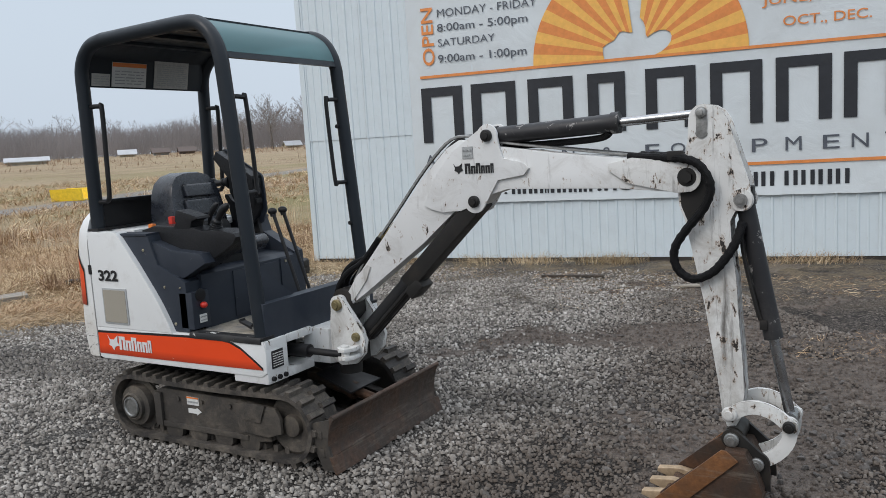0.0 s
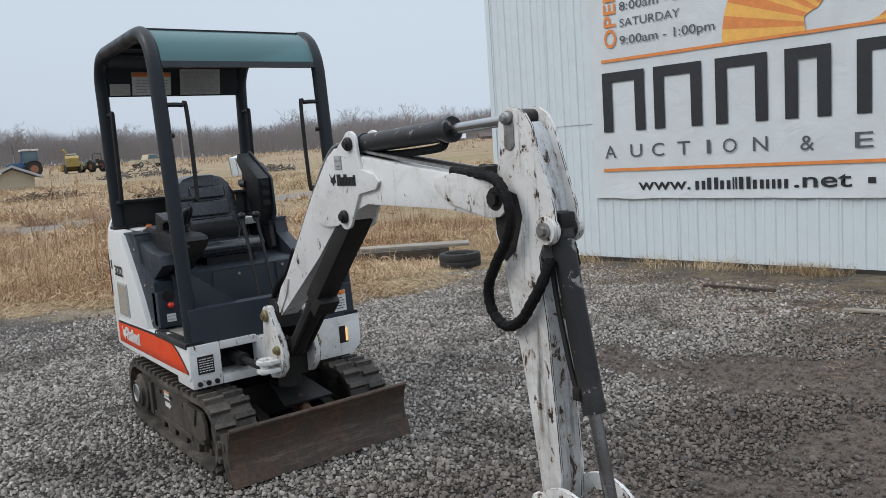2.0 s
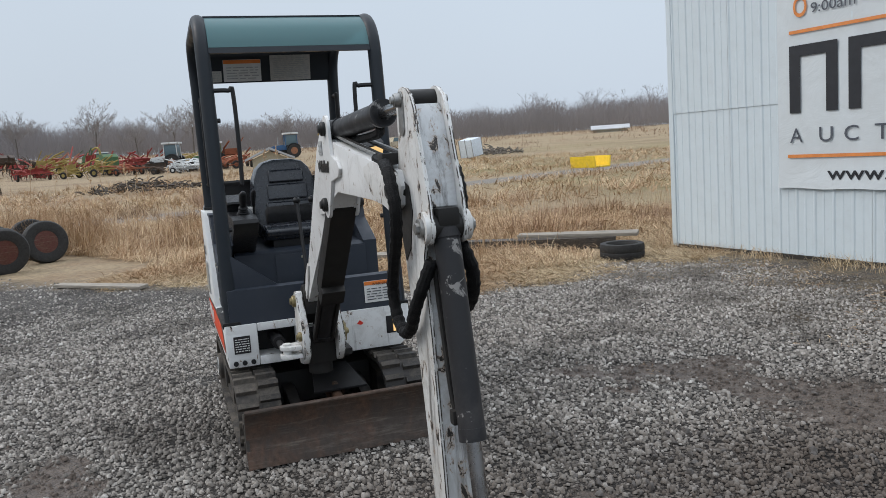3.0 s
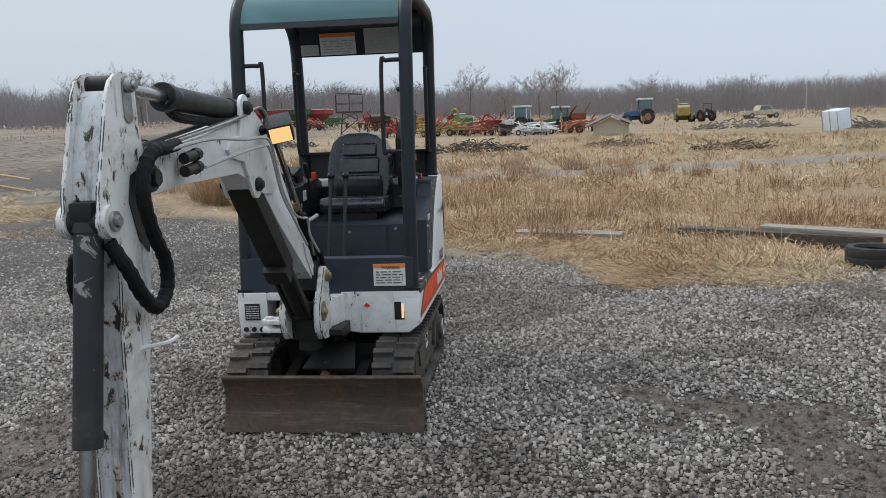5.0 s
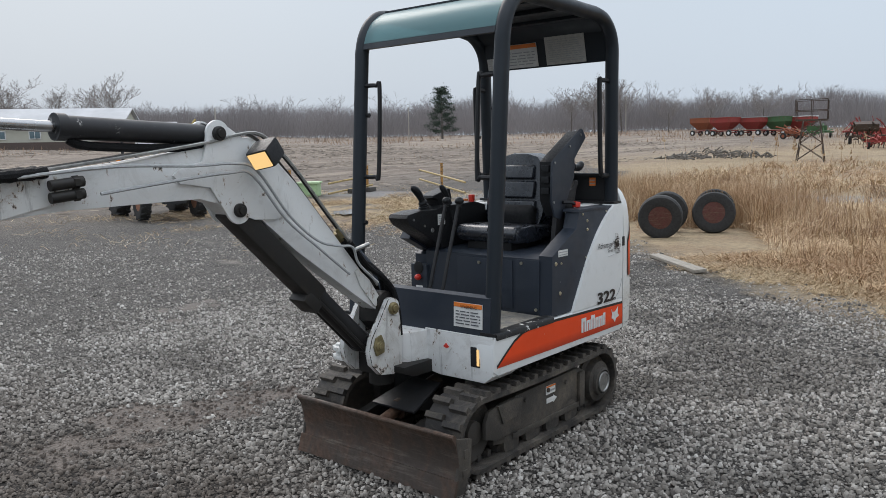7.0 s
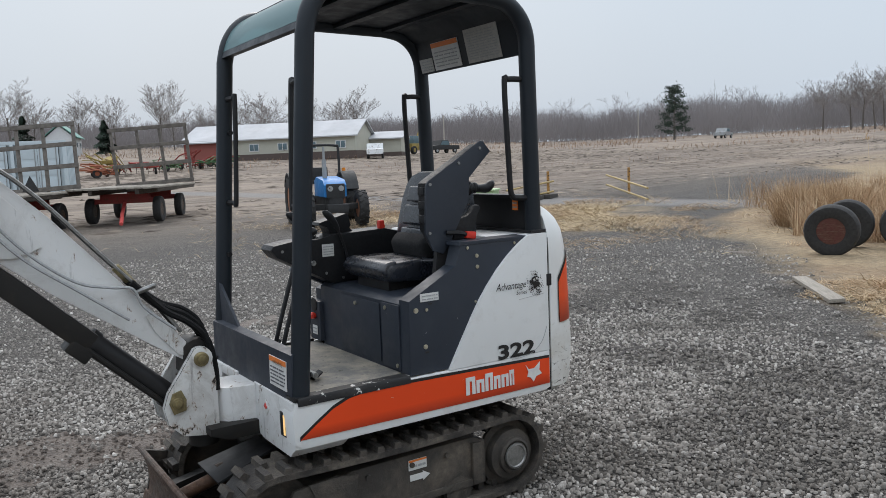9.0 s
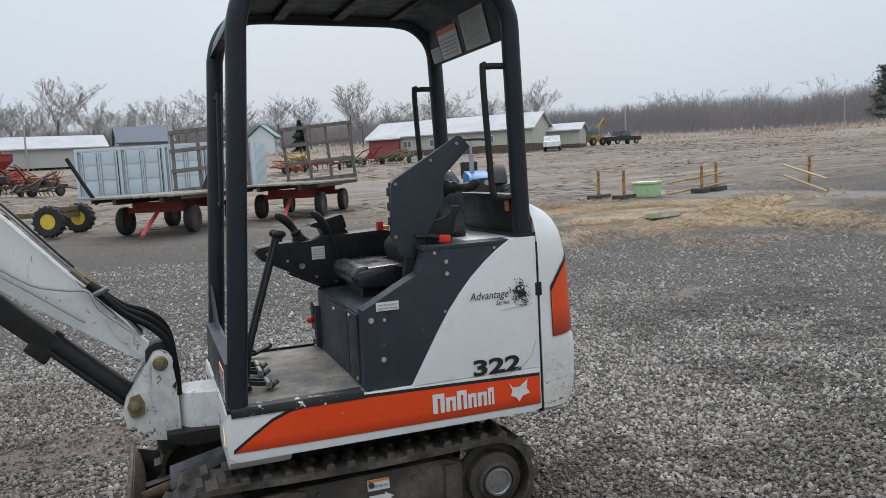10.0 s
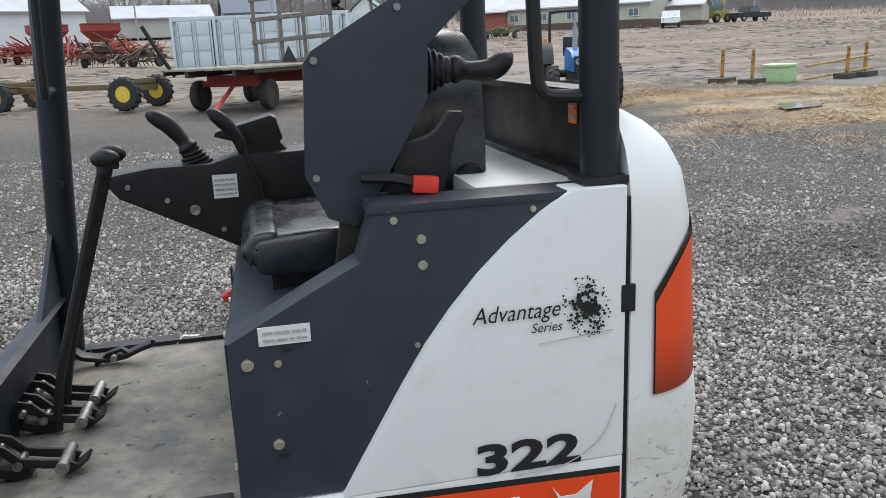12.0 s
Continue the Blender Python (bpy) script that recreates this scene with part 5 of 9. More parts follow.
def joystick(parent, foot, boot_dir, pts, big=0.045, folds=5, step=0.011):
    bm = bm_new()
    d = Vector(boot_dir).normalized()
    m = Matrix.Translation(foot) @ d.to_track_quat("Z", "Y").to_matrix().to_4x4()
    prof = [(big, 0.0)]
    for i in range(folds):
        k = 1 - 0.62 * i / folds
        prof += [(big * k, 0.003 + i * step), (big * k * 0.97, 0.006 + i * step), (big * k * 0.78, step * 0.8 + i * step)]
    lathe(bm, prof, m, 20)
    part("boot", bm, PLASTIC, parent, "ribbed rubber boot")
    bm = bm_new()
    tapered(bm, pts, [0.014, 0.014, 0.026, 0.027, 0.018, 0.018, 0.019, 0.021, 0.022, 0.022, 0.018, 0.006])
    part("joystick", bm, PLASTIC, parent, "black joystick handle")


joystick(lcon, (-0.278, 0.325, 1.422), (-1, 0, 0.0), [(-0.325, 0.325, 1.422), (-0.352, 0.325, 1.422), (-0.385, 0.325, 1.418), (-0.425, 0.325, 1.420), (-0.463, 0.325, 1.447)], 0.052, 5, 0.013)
bm = bm_new()
prism(bm, [(-0.225, 1.285), (-0.282, 1.300), (-0.302, 1.311), (-0.328, 1.346), (-0.353, 1.345), (-0.359, 1.332), (-0.340, 1.301), (-0.312, 1.193), (-0.296, 1.178), (-0.20, 1.185)], 0.325, 0.360, "y", 0.006)
part("lock_lever", bm, PLASTIC, lcon)

# right console
shape = [(0.415, 1.165), (0.40, 1.185), (0.30, 1.20), (0.16, 1.20), (0.10, 1.215), (-0.20, 1.225), (-0.30, 1.20), (-0.30, 1.0), (-0.05, 0.985), (0.10, 0.975), (0.385, 1.125)]
bm = bm_new()
prism(bm, shape, -0.385, -0.245, "y", 0.012)
rcon = part("right_console", bm, PLASTIC, exc, "black moulded control console")
bm = bm_new()
prism(bm, [(0.10, 1.248), (0.145, 1.262), (0.140, 1.274), (-0.002, 1.310), (-0.016, 1.303), (-0.030, 1.250), (-0.022, 1.240), (-0.055, 1.200), (0.08, 1.200)], -0.385, -0.290, "y", 0.008)
part("armrest", bm, PLASTIC, rcon)
joystick(rcon, (0.195, -0.305, 1.192), (0.25, 0, 1), [(0.203, -0.305, 1.225), (0.212, -0.305, 1.240), (0.228, -0.305, 1.265), (0.258, -0.305, 1.302), (0.303, -0.305, 1.330)], 0.045, 5, 0.010)
bm = bm_new()
tube(bm, smooth_path([(0.029, -0.23, 1.098), (0.045, -0.23, 1.16), (0.072, -0.23, 1.237)]), 0.0065, 8)
tapered(bm, [(0.070, -0.23, 1.232), (0.089, -0.23, 1.272), (0.115, -0.23, 1.305), (0.147, -0.23, 1.334)], [0.008, 0.013, 0.015, 0.017, 0.019, 0.017, 0.006], 12, 0.8)
part("side_lever", bm, PLASTIC, rcon)
sticker(rcon, facing((0.156, -0.2445, 1.111), (-1, 0, 0), (0, 0, 1)), 0.061, 0.060, LABEL, 4)
for x, z in ((0.36, 1.155), (0.27, 1.115), (0.14, 1.03), (0.05, 1.0)):
    bm = bm_new()
    cyl(bm, (x, -0.246, z), (x, -0.240, z), 0.007, seg=8)
    part("bolt", bm, STEEL, rcon)
bm = bm_new()
lathe(bm, [(0.012, 0), (0.014, 0.003), (0.012, 0.006), (0.001, 0.004)], facing((0.205, -0.2455, 1.085), (-1, 0, 0), (0, 0, 1)), 14)
part("key_switch", bm, STEEL, rcon)
bm = bm_new()
prism(bm, [(0.08, 0.95), (0.25, 1.035), (0.215, 1.085), (0.0, 1.10), (-0.16, 1.15), (-0.16, 0.98)], -0.455, -0.38, "y", 0.010)
part("console_cover", bm, NAVY, rcon)

# travel levers and pedals
for y, dy in ((-0.02, 0.0), (0.065, 0.0)):
    bm = bm_new()
    tube(bm, smooth_path([(0.525, y, 0.67), (0.50, y, 0.80), (0.42, y, 1.05), (0.355, y, 1.245)]), 0.010, 8)
    lev = part("travel_lever", bm, BLACK, exc, "black travel lever with a round knob")
    bm = bm_new()
    ball(bm, (0.347, y, 1.265), (0.03, 0.022, 0.020), 12)
    cyl(bm, (0.352, y, 1.235), (0.347, y, 1.262), 0.016, seg=10)
    part("knob", bm, PLASTIC, lev)


def strap(bm, pts, w, y0, y1):
    """A bent flat bar of even thickness, outlined in x and z."""
    ps = [Vector((p[0], p[1])) for p in pts]
    left, right = [], []
    for i, p in enumerate(ps):
        d = (ps[min(i + 1, len(ps) - 1)] - ps[max(i - 1, 0)]).normalized()
        nrm = Vector((-d.y, d.x)) * w / 2
        left.append(tuple(p + nrm))
        right.append(tuple(p - nrm))
    prism(bm, left + right[::-1], y0, y1, "y", 0.0015)


for y, x1 in ((0.250, 0.435), (0.045, 0.440), (-0.075, 0.435)):
    bm = bm_new()
    for dy in (-0.028, 0.020):
        strap(bm, [(0.612, 0.672), (0.606, 0.722), (0.592, 0.742), (0.572, 0.735), (0.545, 0.706), (0.500, 0.696), (x1 + 0.025, 0.690), (x1 + 0.012, 0.680)], 0.018, y + dy, y + dy + 0.008)
    strap(bm, [(0.60, 0.690), (0.56, 0.676), (0.53, 0.682)], 0.020, y - 0.020, y + 0.020)
    strap(bm, [(x1 + 0.034, 0.668), (x1 + 0.010, 0.676), (x1 - 0.014, 0.693)], 0.006, y - 0.020, y + 0.024)
    ped = part("pedal", bm, BLACK, exc, "black bent-steel foot pedal")
    for x, z, r, l in ((x1 + 0.030, 0.690, 0.013, 0.046), (0.548, 0.700, 0.009, 0.034), (0.590, 0.720, 0.007, 0.034)):
        bm = bm_new()
        cyl(bm, (x, y - l, z), (x, y + l, z), r, seg=14)
        cyl(bm, (x, y - l - 0.004, z), (x, y + l + 0.004, z), r * 0.55, seg=6)
        part("pivot_pin", bm, STEEL, ped)
bm = bm_new()
strap(bm, [(0.575, 0.712), (0.550, 0.690), (0.490, 0.676), (0.440, 0.682), (0.400, 0.698), (0.368, 0.708), (0.362, 0.722)], 0.012, -0.365, -0.325)
strap(bm, [(0.52, 0.662), (0.485, 0.690), (0.45, 0.700), (0.425, 0.680)], 0.010, -0.358, -0.335)
ped = part("pedal", bm, BLACK, exc, "flat black steel pedal with an upturned end")
bm = bm_new()
cyl(bm, (0.468, -0.375, 0.684), (0.468, -0.315, 0.684), 0.009, seg=12)
part("pivot_pin", bm, STEEL, ped)

# ---- canopy ----
RT = 0.0375
for side in (-1, 1):
    bm = bm_new()
    path = [(0.608, side * 0.458, 0.645), (0.58, side * 0.456, 1.0), (0.502, side * 0.459, 2.045)]
    bend = smooth_path([(0.502, side * 0.459, 2.045), (0.478, side * 0.459, 2.132), (0.425, side * 0.459, 2.208), (0.345, side * 0.459, 2.252), (0.22, side * 0.459, 2.259)], 5)
    back = smooth_path([(-0.36, side * 0.457, 2.247), (-0.46, side * 0.455, 2.228), (-0.535, side * 0.452, 2.173), (-0.575, side * 0.449, 2.093), (-0.582, side * 0.446, 1.98)], 5)
    tube(bm, path[:2] + bend + back + [(-0.600, side * 0.437, 1.19)], RT, 14)
    post = part("canopy_post", bm, FRAME_BLUE, exc, "bent dark tube of the canopy")
    bm = bm_new()
    box(bm, (0.606, side * 0.458, 0.665), (0.085, 0.085, 0.016), 0.003)
    part("foot_plate", bm, BLACK, post)
    bm = bm_new()
    box(bm, (-0.60, side * 0.437, 1.212), (0.10, 0.085, 0.014), 0.003)
    part("foot_plate", bm, BLACK, post)
    # front grab handle, inside the post
    bm = bm_new()
    tube(bm, smooth_path([(0.516, side * 0.43, 1.875), (0.512, side * 0.350, 1.873), (0.512, side * 0.326, 1.85), (0.535, side * 0.326, 1.42), (0.537, side * 0.350, 1.396), (0.541, side * 0.43, 1.394)], 6), 0.0115, 8)
    part("grab_handle", bm, BLACK, post)
    # rear grab handle, ahead of the post
    bm = bm_new()
    tube(bm, smooth_path([(-0.575, side * 0.437, 1.90), (-0.48, side * 0.435, 1.90), (-0.458, side * 0.435, 1.875), (-0.470, side * 0.435, 1.52), (-0.476, side * 0.435, 1.410), (-0.484, side * 0.435, 1.382), (-0.508, side * 0.435, 1.369), (-0.590, side * 0.437, 1.367)], 6), 0.0132, 10)
    part("grab_handle", bm, BLACK, post)
    for z in (1.72, 1.15):
        bm = bm_new()
        x = float(np.interp(z, [0.645, 2.02], [0.606, 0.502]))
        cyl(bm, (x - 0.01, side * 0.42, z), (x - 0.012, side * 0.405, z), 0.012, seg=8)
        part("clip", bm, BLACK, post)
# roof sheet between the tubes, rear header, front bar, visor
sheet = [(0.345, 2.265), (0.22, 2.273), (-0.36, 2.261), (-0.47, 2.238), (-0.545, 2.183), (-0.588, 2.093), (-0.592, 2.033)]
bm = bm_new()
inner = [(x + 0.006, z - 0.012) for x, z in sheet]
prism(bm, sheet + inner[::-1], -0.44, 0.44, "y")
roof = part("roof_sheet", bm, FRAME_BLUE, exc, "dark steel canopy roof")
bm = bm_new()
for x in (0.20, -0.08, -0.36):
    box(bm, (x, 0, 2.243), (0.05, 0.86, 0.022), 0.005)
part("roof_rib", bm, FRAME_BLUE, roof)
bm = bm_new()
prism(bm, [(-0.582, 2.014), (-0.570, 2.014), (-0.524, 2.217), (-0.536, 2.217)], -0.43, 0.43, "y", 0.002)
header = part("rear_header", bm, FRAME_BLUE, roof, "dark header plate with stickers")
for y, w, h, mat, hd, rows in ((-0.405, 0.12, 0.070, LABEL_TAN, None, 4), (-0.272, 0.24, 0.140, LABEL, LABEL_ORANGE, 5), (0.028, 0.265, 0.165, LABEL_TAN, None, 11)):
    sticker(header, facing((-0.566, y, 2.022), (0, 1, 0), (0.2266, 0, 1)), w, h, mat, rows, hd)
bm = bm_new()
prism(bm, [(0.492, 2.064), (0.525, 2.064), (0.512, 2.101), (0.492, 2.101)], -0.43, 0.43, "y", 0.003)
part("front_bar", bm, FRAME_BLUE, roof)
vis = smooth_path([(0.515, 0, 2.095), (0.492, 0, 2.154), (0.445, 0, 2.217), (0.36, 0, 2.268), (0.26, 0, 2.283)], 4)
bm = bm_new()
prism(bm, [(p.x, p.z) for p in vis] + [(p.x - 0.003, p.z - 0.004) for p in vis[::-1]], -0.428, 0.428, "y")
part("visor", bm, VISOR, roof, "green-tinted curved visor")
bm = bm_new()
prism(bm, [(0.345, 2.282), (0.345, 2.266), (0.30, 2.275), (0.30, 2.288)], -0.43, 0.43, "y", 0.002)
part("visor_strip", bm, FRAME_BLUE, roof)

def band(bm, pts, half, y0, y1):
    """A curved flat bar of one width along pts, rounded at both ends."""
    ps = [Vector((p[0], p[1])) for p in pts]
    left, right = [], []
    for i, p in enumerate(ps):
        d = (ps[min(i + 1, len(ps) - 1)] - ps[max(i - 1, 0)]).normalized()
        nrm = Vector((-d.y, d.x))
        left.append(p + nrm * half)
        right.append(p - nrm * half)
    d = (ps[-1] - ps[-2]).normalized()
    a1 = math.degrees(math.atan2(d.y, d.x))
    d = (ps[0] - ps[1]).normalized()
    a0 = math.degrees(math.atan2(d.y, d.x))
    outline = left + [Vector(q) for q in polar(ps[-1], half * 1.15, a1 + 75, a1 - 75, 8)] + right[::-1] + [Vector(q) for q in polar(ps[0], half * 1.15, a0 + 75, a0 - 75, 8)]
    prism(bm, [tuple(q) for q in outline], y0, y1, "y", 0.003)


def edged(bm, much=0.97):
    """Gives the bevelled edges of a flat plate the chipped material, second in its list."""
    bm.normal_update()
    for f in bm.faces:
        if 0.12 < abs(f.normal.y) < much:
            f.material_index = 1
    return bm


# ---- boom, arm, bucket: centre plane at y = CY ----
CY = -0.05
boom_shape = [(0.835, 0.775), (0.845, 0.81), (0.88, 0.83), (1.02, 0.995), (1.37, 1.40), (1.53, 1.555), (1.60, 1.592), (1.70, 1.585), (1.80, 1.553), (2.14, 1.503), (2.58, 1.452), (2.665, 1.445), (2.69, 1.40), (2.68, 1.345), (2.62, 1.325), (2.36, 1.348), (1.84, 1.358), (1.76, 1.335), (1.70, 1.272), (1.58, 1.276), (1.38, 1.108), (1.02, 0.85), (0.905, 0.772), (0.87, 0.755)]
bm = bm_new()
prism(bm, boom_shape, CY - 0.048, CY + 0.048, "y", 0.006)
boom = part("boom", bm, WHITE_BOOM, exc, "white angled boom with scuffed paint")


for side in (-1, 1):
    ya, yb = CY + side * 0.048, CY + side * 0.062
    bm = bm_new()
    prism(bm, [(1.40, 1.29), (1.44, 1.27), (1.50, 1.255), (1.60, 1.262)] + polar((1.675, 1.305), 0.055, 215, 330, 8) + [(1.80, 1.40), (1.93, 1.42), (1.955, 1.45), (1.93, 1.475), (1.83, 1.50), (1.815, 1.55)] + polar((1.755, 1.605), 0.052, -10, 150, 9) + [(1.66, 1.60), (1.56, 1.535), (1.46, 1.42)], ya, yb, "y", 0.004)
    part("boom_plate", bm, WHITE_BOOM, boom)
    bm = bm_new()
    prism(bm, [(0.86, 0.79), (0.96, 0.93), (1.03, 0.99), (1.05, 0.98), (1.02, 0.91), (0.93, 0.80)], ya, ya + side * 0.008, "y", 0.002)
    part("foot_gusset", bm, WHITE_WORN, boom)
    bm = bm_new()
    prism(bm, [(2.32, 1.455), (2.42, 1.475), (2.60, 1.455)] + polar((2.64, 1.385), 0.06, 60, -70, 8) + [(2.60, 1.325), (2.40, 1.37), (2.32, 1.425)], ya, ya + side * 0.012, "y", 0.003)
    part("boom_plate", bm, WHITE_WORN, boom)


def pin(parent, x, z, half, r=0.028, mat=None):
    for side in (-1, 1):
        bm = bm_new()
        y = CY + side * half
        lathe(bm, [(r, 0.0), (r, 0.012), (r * 0.86, 0.017), (r * 0.6, 0.018), (r * 0.55, 0.026), (0.001, 0.027)], Matrix.Translation((x, y, z)) @ Matrix.Rotation(radians(-90 * side), 4, "X"), 18)
        part("pin", bm, mat or GREASY, parent)


pin(boom, 1.755, 1.605, 0.063)
pin(boom, 1.675, 1.305, 0.063)
# maker's name and mark on the boom
for y in (CY - 0.0635,):
    m = facing((1.635, y, 1.435), (1, 0, 0.0), (0, 0, 1))
    xs = 0.0
    for lw, lh in ((0.028, 0.048), (0.022, 0.036), (0.022, 0.048), (0.019, 0.036), (0.022, 0.036), (0.015, 0.044)):
        letter_shape(xs, lw, lh, m, BLACK_STRIPE, boom)
        xs += lw + 0.004
    bm = bm_new()
    prism(bm, [(-0.062, 0.05), (-0.05, 0.036), (-0.032, 0.036), (-0.014, 0.05), (-0.018, 0.03), (-0.01, 0.016), (-0.028, 0.010), (-0.034, 0.0), (-0.044, 0.012), (-0.056, 0.016), (-0.052, 0.03)], 0, 0.002, "z")
    bm.transform(m)
    part("maker_mark", bm, BLACK_STRIPE, boom, "", 0)
sticker(boom, facing((1.625, CY - 0.0630, 1.505), (1, 0, 0), (0, 0, 1)), 0.055, 0.055, LABEL_GREY, 2)

# swing post at the foot of the boom
bm = bm_new()
for side in (-1, 1):
    y0, y1 = CY + side * 0.070, CY + side * 0.105
    prism(bm, polar((0.86, 0.783), 0.05, 60, 200, 8) + [(0.80, 0.66), (0.80, 0.50), (0.86, 0.46), (0.95, 0.475), (1.005, 0.53), (1.02, 0.60), (1.0, 0.66), (0.95, 0.73)], y0, y1, "y", 0.006)
post = part("swing_post", edged(bm), [WHITE_WORN, EDGE], exc, "worn white swing post")
bm = bm_new()
box(bm, (0.865, CY, 0.545), (0.12, 0.15, 0.17), 0.015)
cyl(bm, (0.84, CY, 0.40), (0.84, CY, 0.60), 0.062, seg=20)
part("post_core", bm, GREASY, post)
bm = bm_new()
prism(bm, [(0.89, -0.17), (0.99, -0.16), (0.995, -0.215), (0.965, -0.262), (0.925, -0.262), (0.895, -0.23)], 0.518, 0.538, "z", 0.005)
prism(bm, [(0.89, -0.17), (0.99, -0.16), (0.995, -0.215), (0.965, -0.262), (0.925, -0.262), (0.895, -0.23)], 0.560, 0.580, "z", 0.005)
cyl(bm, (0.945, -0.228, 0.51), (0.945, -0.228, 0.59), 0.022, seg=14)
part("swing_lug", bm, WHITE_WORN, post)
bm = bm_new()
prism(bm, [(0.60, 0.10), (0.655, 0.092), (0.765, 0.062), (0.80, 0.02), (0.80, -0.10), (0.77, -0.135), (0.60, -0.135)], 0.455, 0.645, "z", 0.014)
part("swing_bracket", bm, BUMPER, exc, "white nose of the frame holding the swing post")
bm = bm_new()
prism(bm, polar((0.86, 0.80), 0.062, 30, 220, 9) + [(0.80, 0.70), (0.86, 0.66), (0.92, 0.72)], CY - 0.066, CY + 0.066, "y", 0.01)
part("hose_cover", bm, GREASY, exc)
bm = bm_new()
prism(bm, [(0.58, 0.44), (0.78, 0.44), (0.86, 0.47), (0.86, 0.50), (0.58, 0.50)], 0.0, 0.12, "y", 0.006)
part("post_bracket", bm, GREASY, exc)
pin(post, 0.86, 0.783, 0.106, 0.030, OLIVE)
pin(post, 0.968, 0.62, 0.106, 0.024, OLIVE)
bm = bm_new()
prism(bm, [(0.935, 0.585), (0.985, 0.575), (1.0, 0.62), (0.985, 0.66), (0.95, 0.67), (0.932, 0.63)], CY + 0.106, CY + 0.118, "y", 0.003)
part("lock_plate", bm, OLIVE, post)


def ram(name, a, b, split, r, rod, label, mat=None, gland=1.15):
    """A hydraulic cylinder: barrel from a, gland, chrome rod to b."""
    a, b = Vector(a), Vector(b)
    d = (b - a).normalized()
    s = a + d * split
    bm = bm_new()
    cyl(bm, a, s, r, seg=22)
    cyl(bm, a + d * 0.005, a + d * 0.03, r * 1.12, seg=22)
    cyl(bm, s - d * 0.035, s, r * gland, seg=22)
    cyl(bm, Vector((a.x, a.y - 0.045, a.z)), Vector((a.x, a.y + 0.045, a.z)), r * 0.95, seg=16)
    ob = part(name, bm, mat or BLACK, exc, label)
    bm = bm_new()
    cyl(bm, s, b, rod, seg=16)
    cyl(bm, Vector((b.x, b.y - 0.04, b.z)), Vector((b.x, b.y + 0.04, b.z)), rod * 1.5, seg=16)
    part("rod", bm, CHROME if rod < 0.03 else GREASY, ob, "bare steel rod")
    return ob


ac = ram("arm_cylinder", (1.755, CY, 1.600), (2.70, -0.028, 1.640), 0.60, 0.040, 0.019, "black arm cylinder", SCUFFED)
bm = bm_new()
tube(bm, smooth_path([(1.80, CY + 0.02, 1.555), (2.0, CY + 0.02, 1.552), (2.25, CY + 0.02, 1.562), (2.31, CY + 0.01, 1.585)]), 0.016, 8)
part("feed_pipe", bm, HOSE, ac)
lc = ram("lift_cylinder", (0.965, CY, 0.62), (1.675, CY, 1.305), 0.42, 0.046, 0.03, "black lift cylinder")
bm = bm_new()
d = Vector((1.675 - 0.965, 0, 1.305 - 0.62)).normalized()
up = Vector((-d.z, 0, d.x))
mid = Vector((0.965, CY, 0.62)) + d * 0.70
box(bm, mid - up * 0.004, (0.60, 0.108, 0.085), 0.012, Matrix.Rotation(-math.atan2(d.z, d.x), 4, "Y"))
part("rod_guard", bm, GREASY, lc, "black rod guard channel")
bm = bm_new()
e = Vector((0.965, CY, 0.62)) + d * 0.42
box(bm, e - up * 0.05, (0.10, 0.11, 0.06), 0.012, Matrix.Rotation(-math.atan2(d.z, d.x), 4, "Y"))
tube(bm, [Vector((0.99, CY - 0.045, 0.60)), e + Vector((0, -0.045, -0.04)), e + d * 0.05 + Vector((0, -0.04, 0.0))], 0.011, 8)
tube(bm, [Vector((0.99, CY + 0.045, 0.60)), e + Vector((0, 0.045, -0.04)), e + d * 0.05 + Vector((0, 0.04, 0.0))], 0.011, 8)
part("gland_block", bm, GREASY, lc)

CY = -0.028
plate_shape = [(2.648, 1.622), (2.658, 1.652), (2.680, 1.671), (2.708, 1.676), (2.745, 1.668), (2.776, 1.648), (2.800, 1.612), (2.826, 1.525), (2.858, 1.425), (2.880, 1.365)] + polar((2.848, 1.290), 0.047, 40, -80, 8) + [(2.826, 1.245), (2.806, 1.205), (2.810, 1.112), (2.826, 0.975), (2.832, 0.836), (2.846, 0.649), (2.852, 0.507), (2.842, 0.40), (2.812, 0.345), (2.782, 0.352), (2.764, 0.41), (2.748, 0.544), (2.702, 0.851), (2.663, 1.038), (2.627, 1.213), (2.604, 1.272), (2.600, 1.40), (2.628, 1.465), (2.644, 1.534)]
core_shape = [(2.668, 1.58), (2.700, 1.602), (2.758, 1.624), (2.778, 1.600), (2.806, 1.518), (2.838, 1.418), (2.848, 1.345), (2.800, 1.28), (2.788, 1.205), (2.800, 1.10), (2.820, 0.975), (2.826, 0.836), (2.840, 0.649), (2.845, 0.507), (2.834, 0.41), (2.808, 0.356), (2.786, 0.36), (2.772, 0.41), (2.756, 0.544), (2.710, 0.851), (2.671, 1.038), (2.635, 1.213), (2.614, 1.28), (2.612, 1.40), (2.640, 1.465), (2.655, 1.534)]
bm = bm_new()
prism(bm, core_shape, CY - 0.041, CY + 0.041, "y", 0.003)
arm = part("arm", bm, WHITE_RUBBED, exc, "scratched white dipper arm with black wear marks")
for side in (-1, 1):
    bm = bm_new()
    prism(bm, plate_shape, CY + side * 0.041, CY + side * 0.053, "y", 0.004)
    part("arm_plate", edged(bm), [WHITE_WORN, EDGE], arm)
    # steel strap round the top pin
    bm = bm_new()
    band(bm, [(2.700, 1.640), (2.702, 1.60), (2.700, 1.565)], 0.022, CY + side * 0.053, CY + side * 0.058)
    part("pin_strap", bm, STEEL, arm)
bm = bm_new()
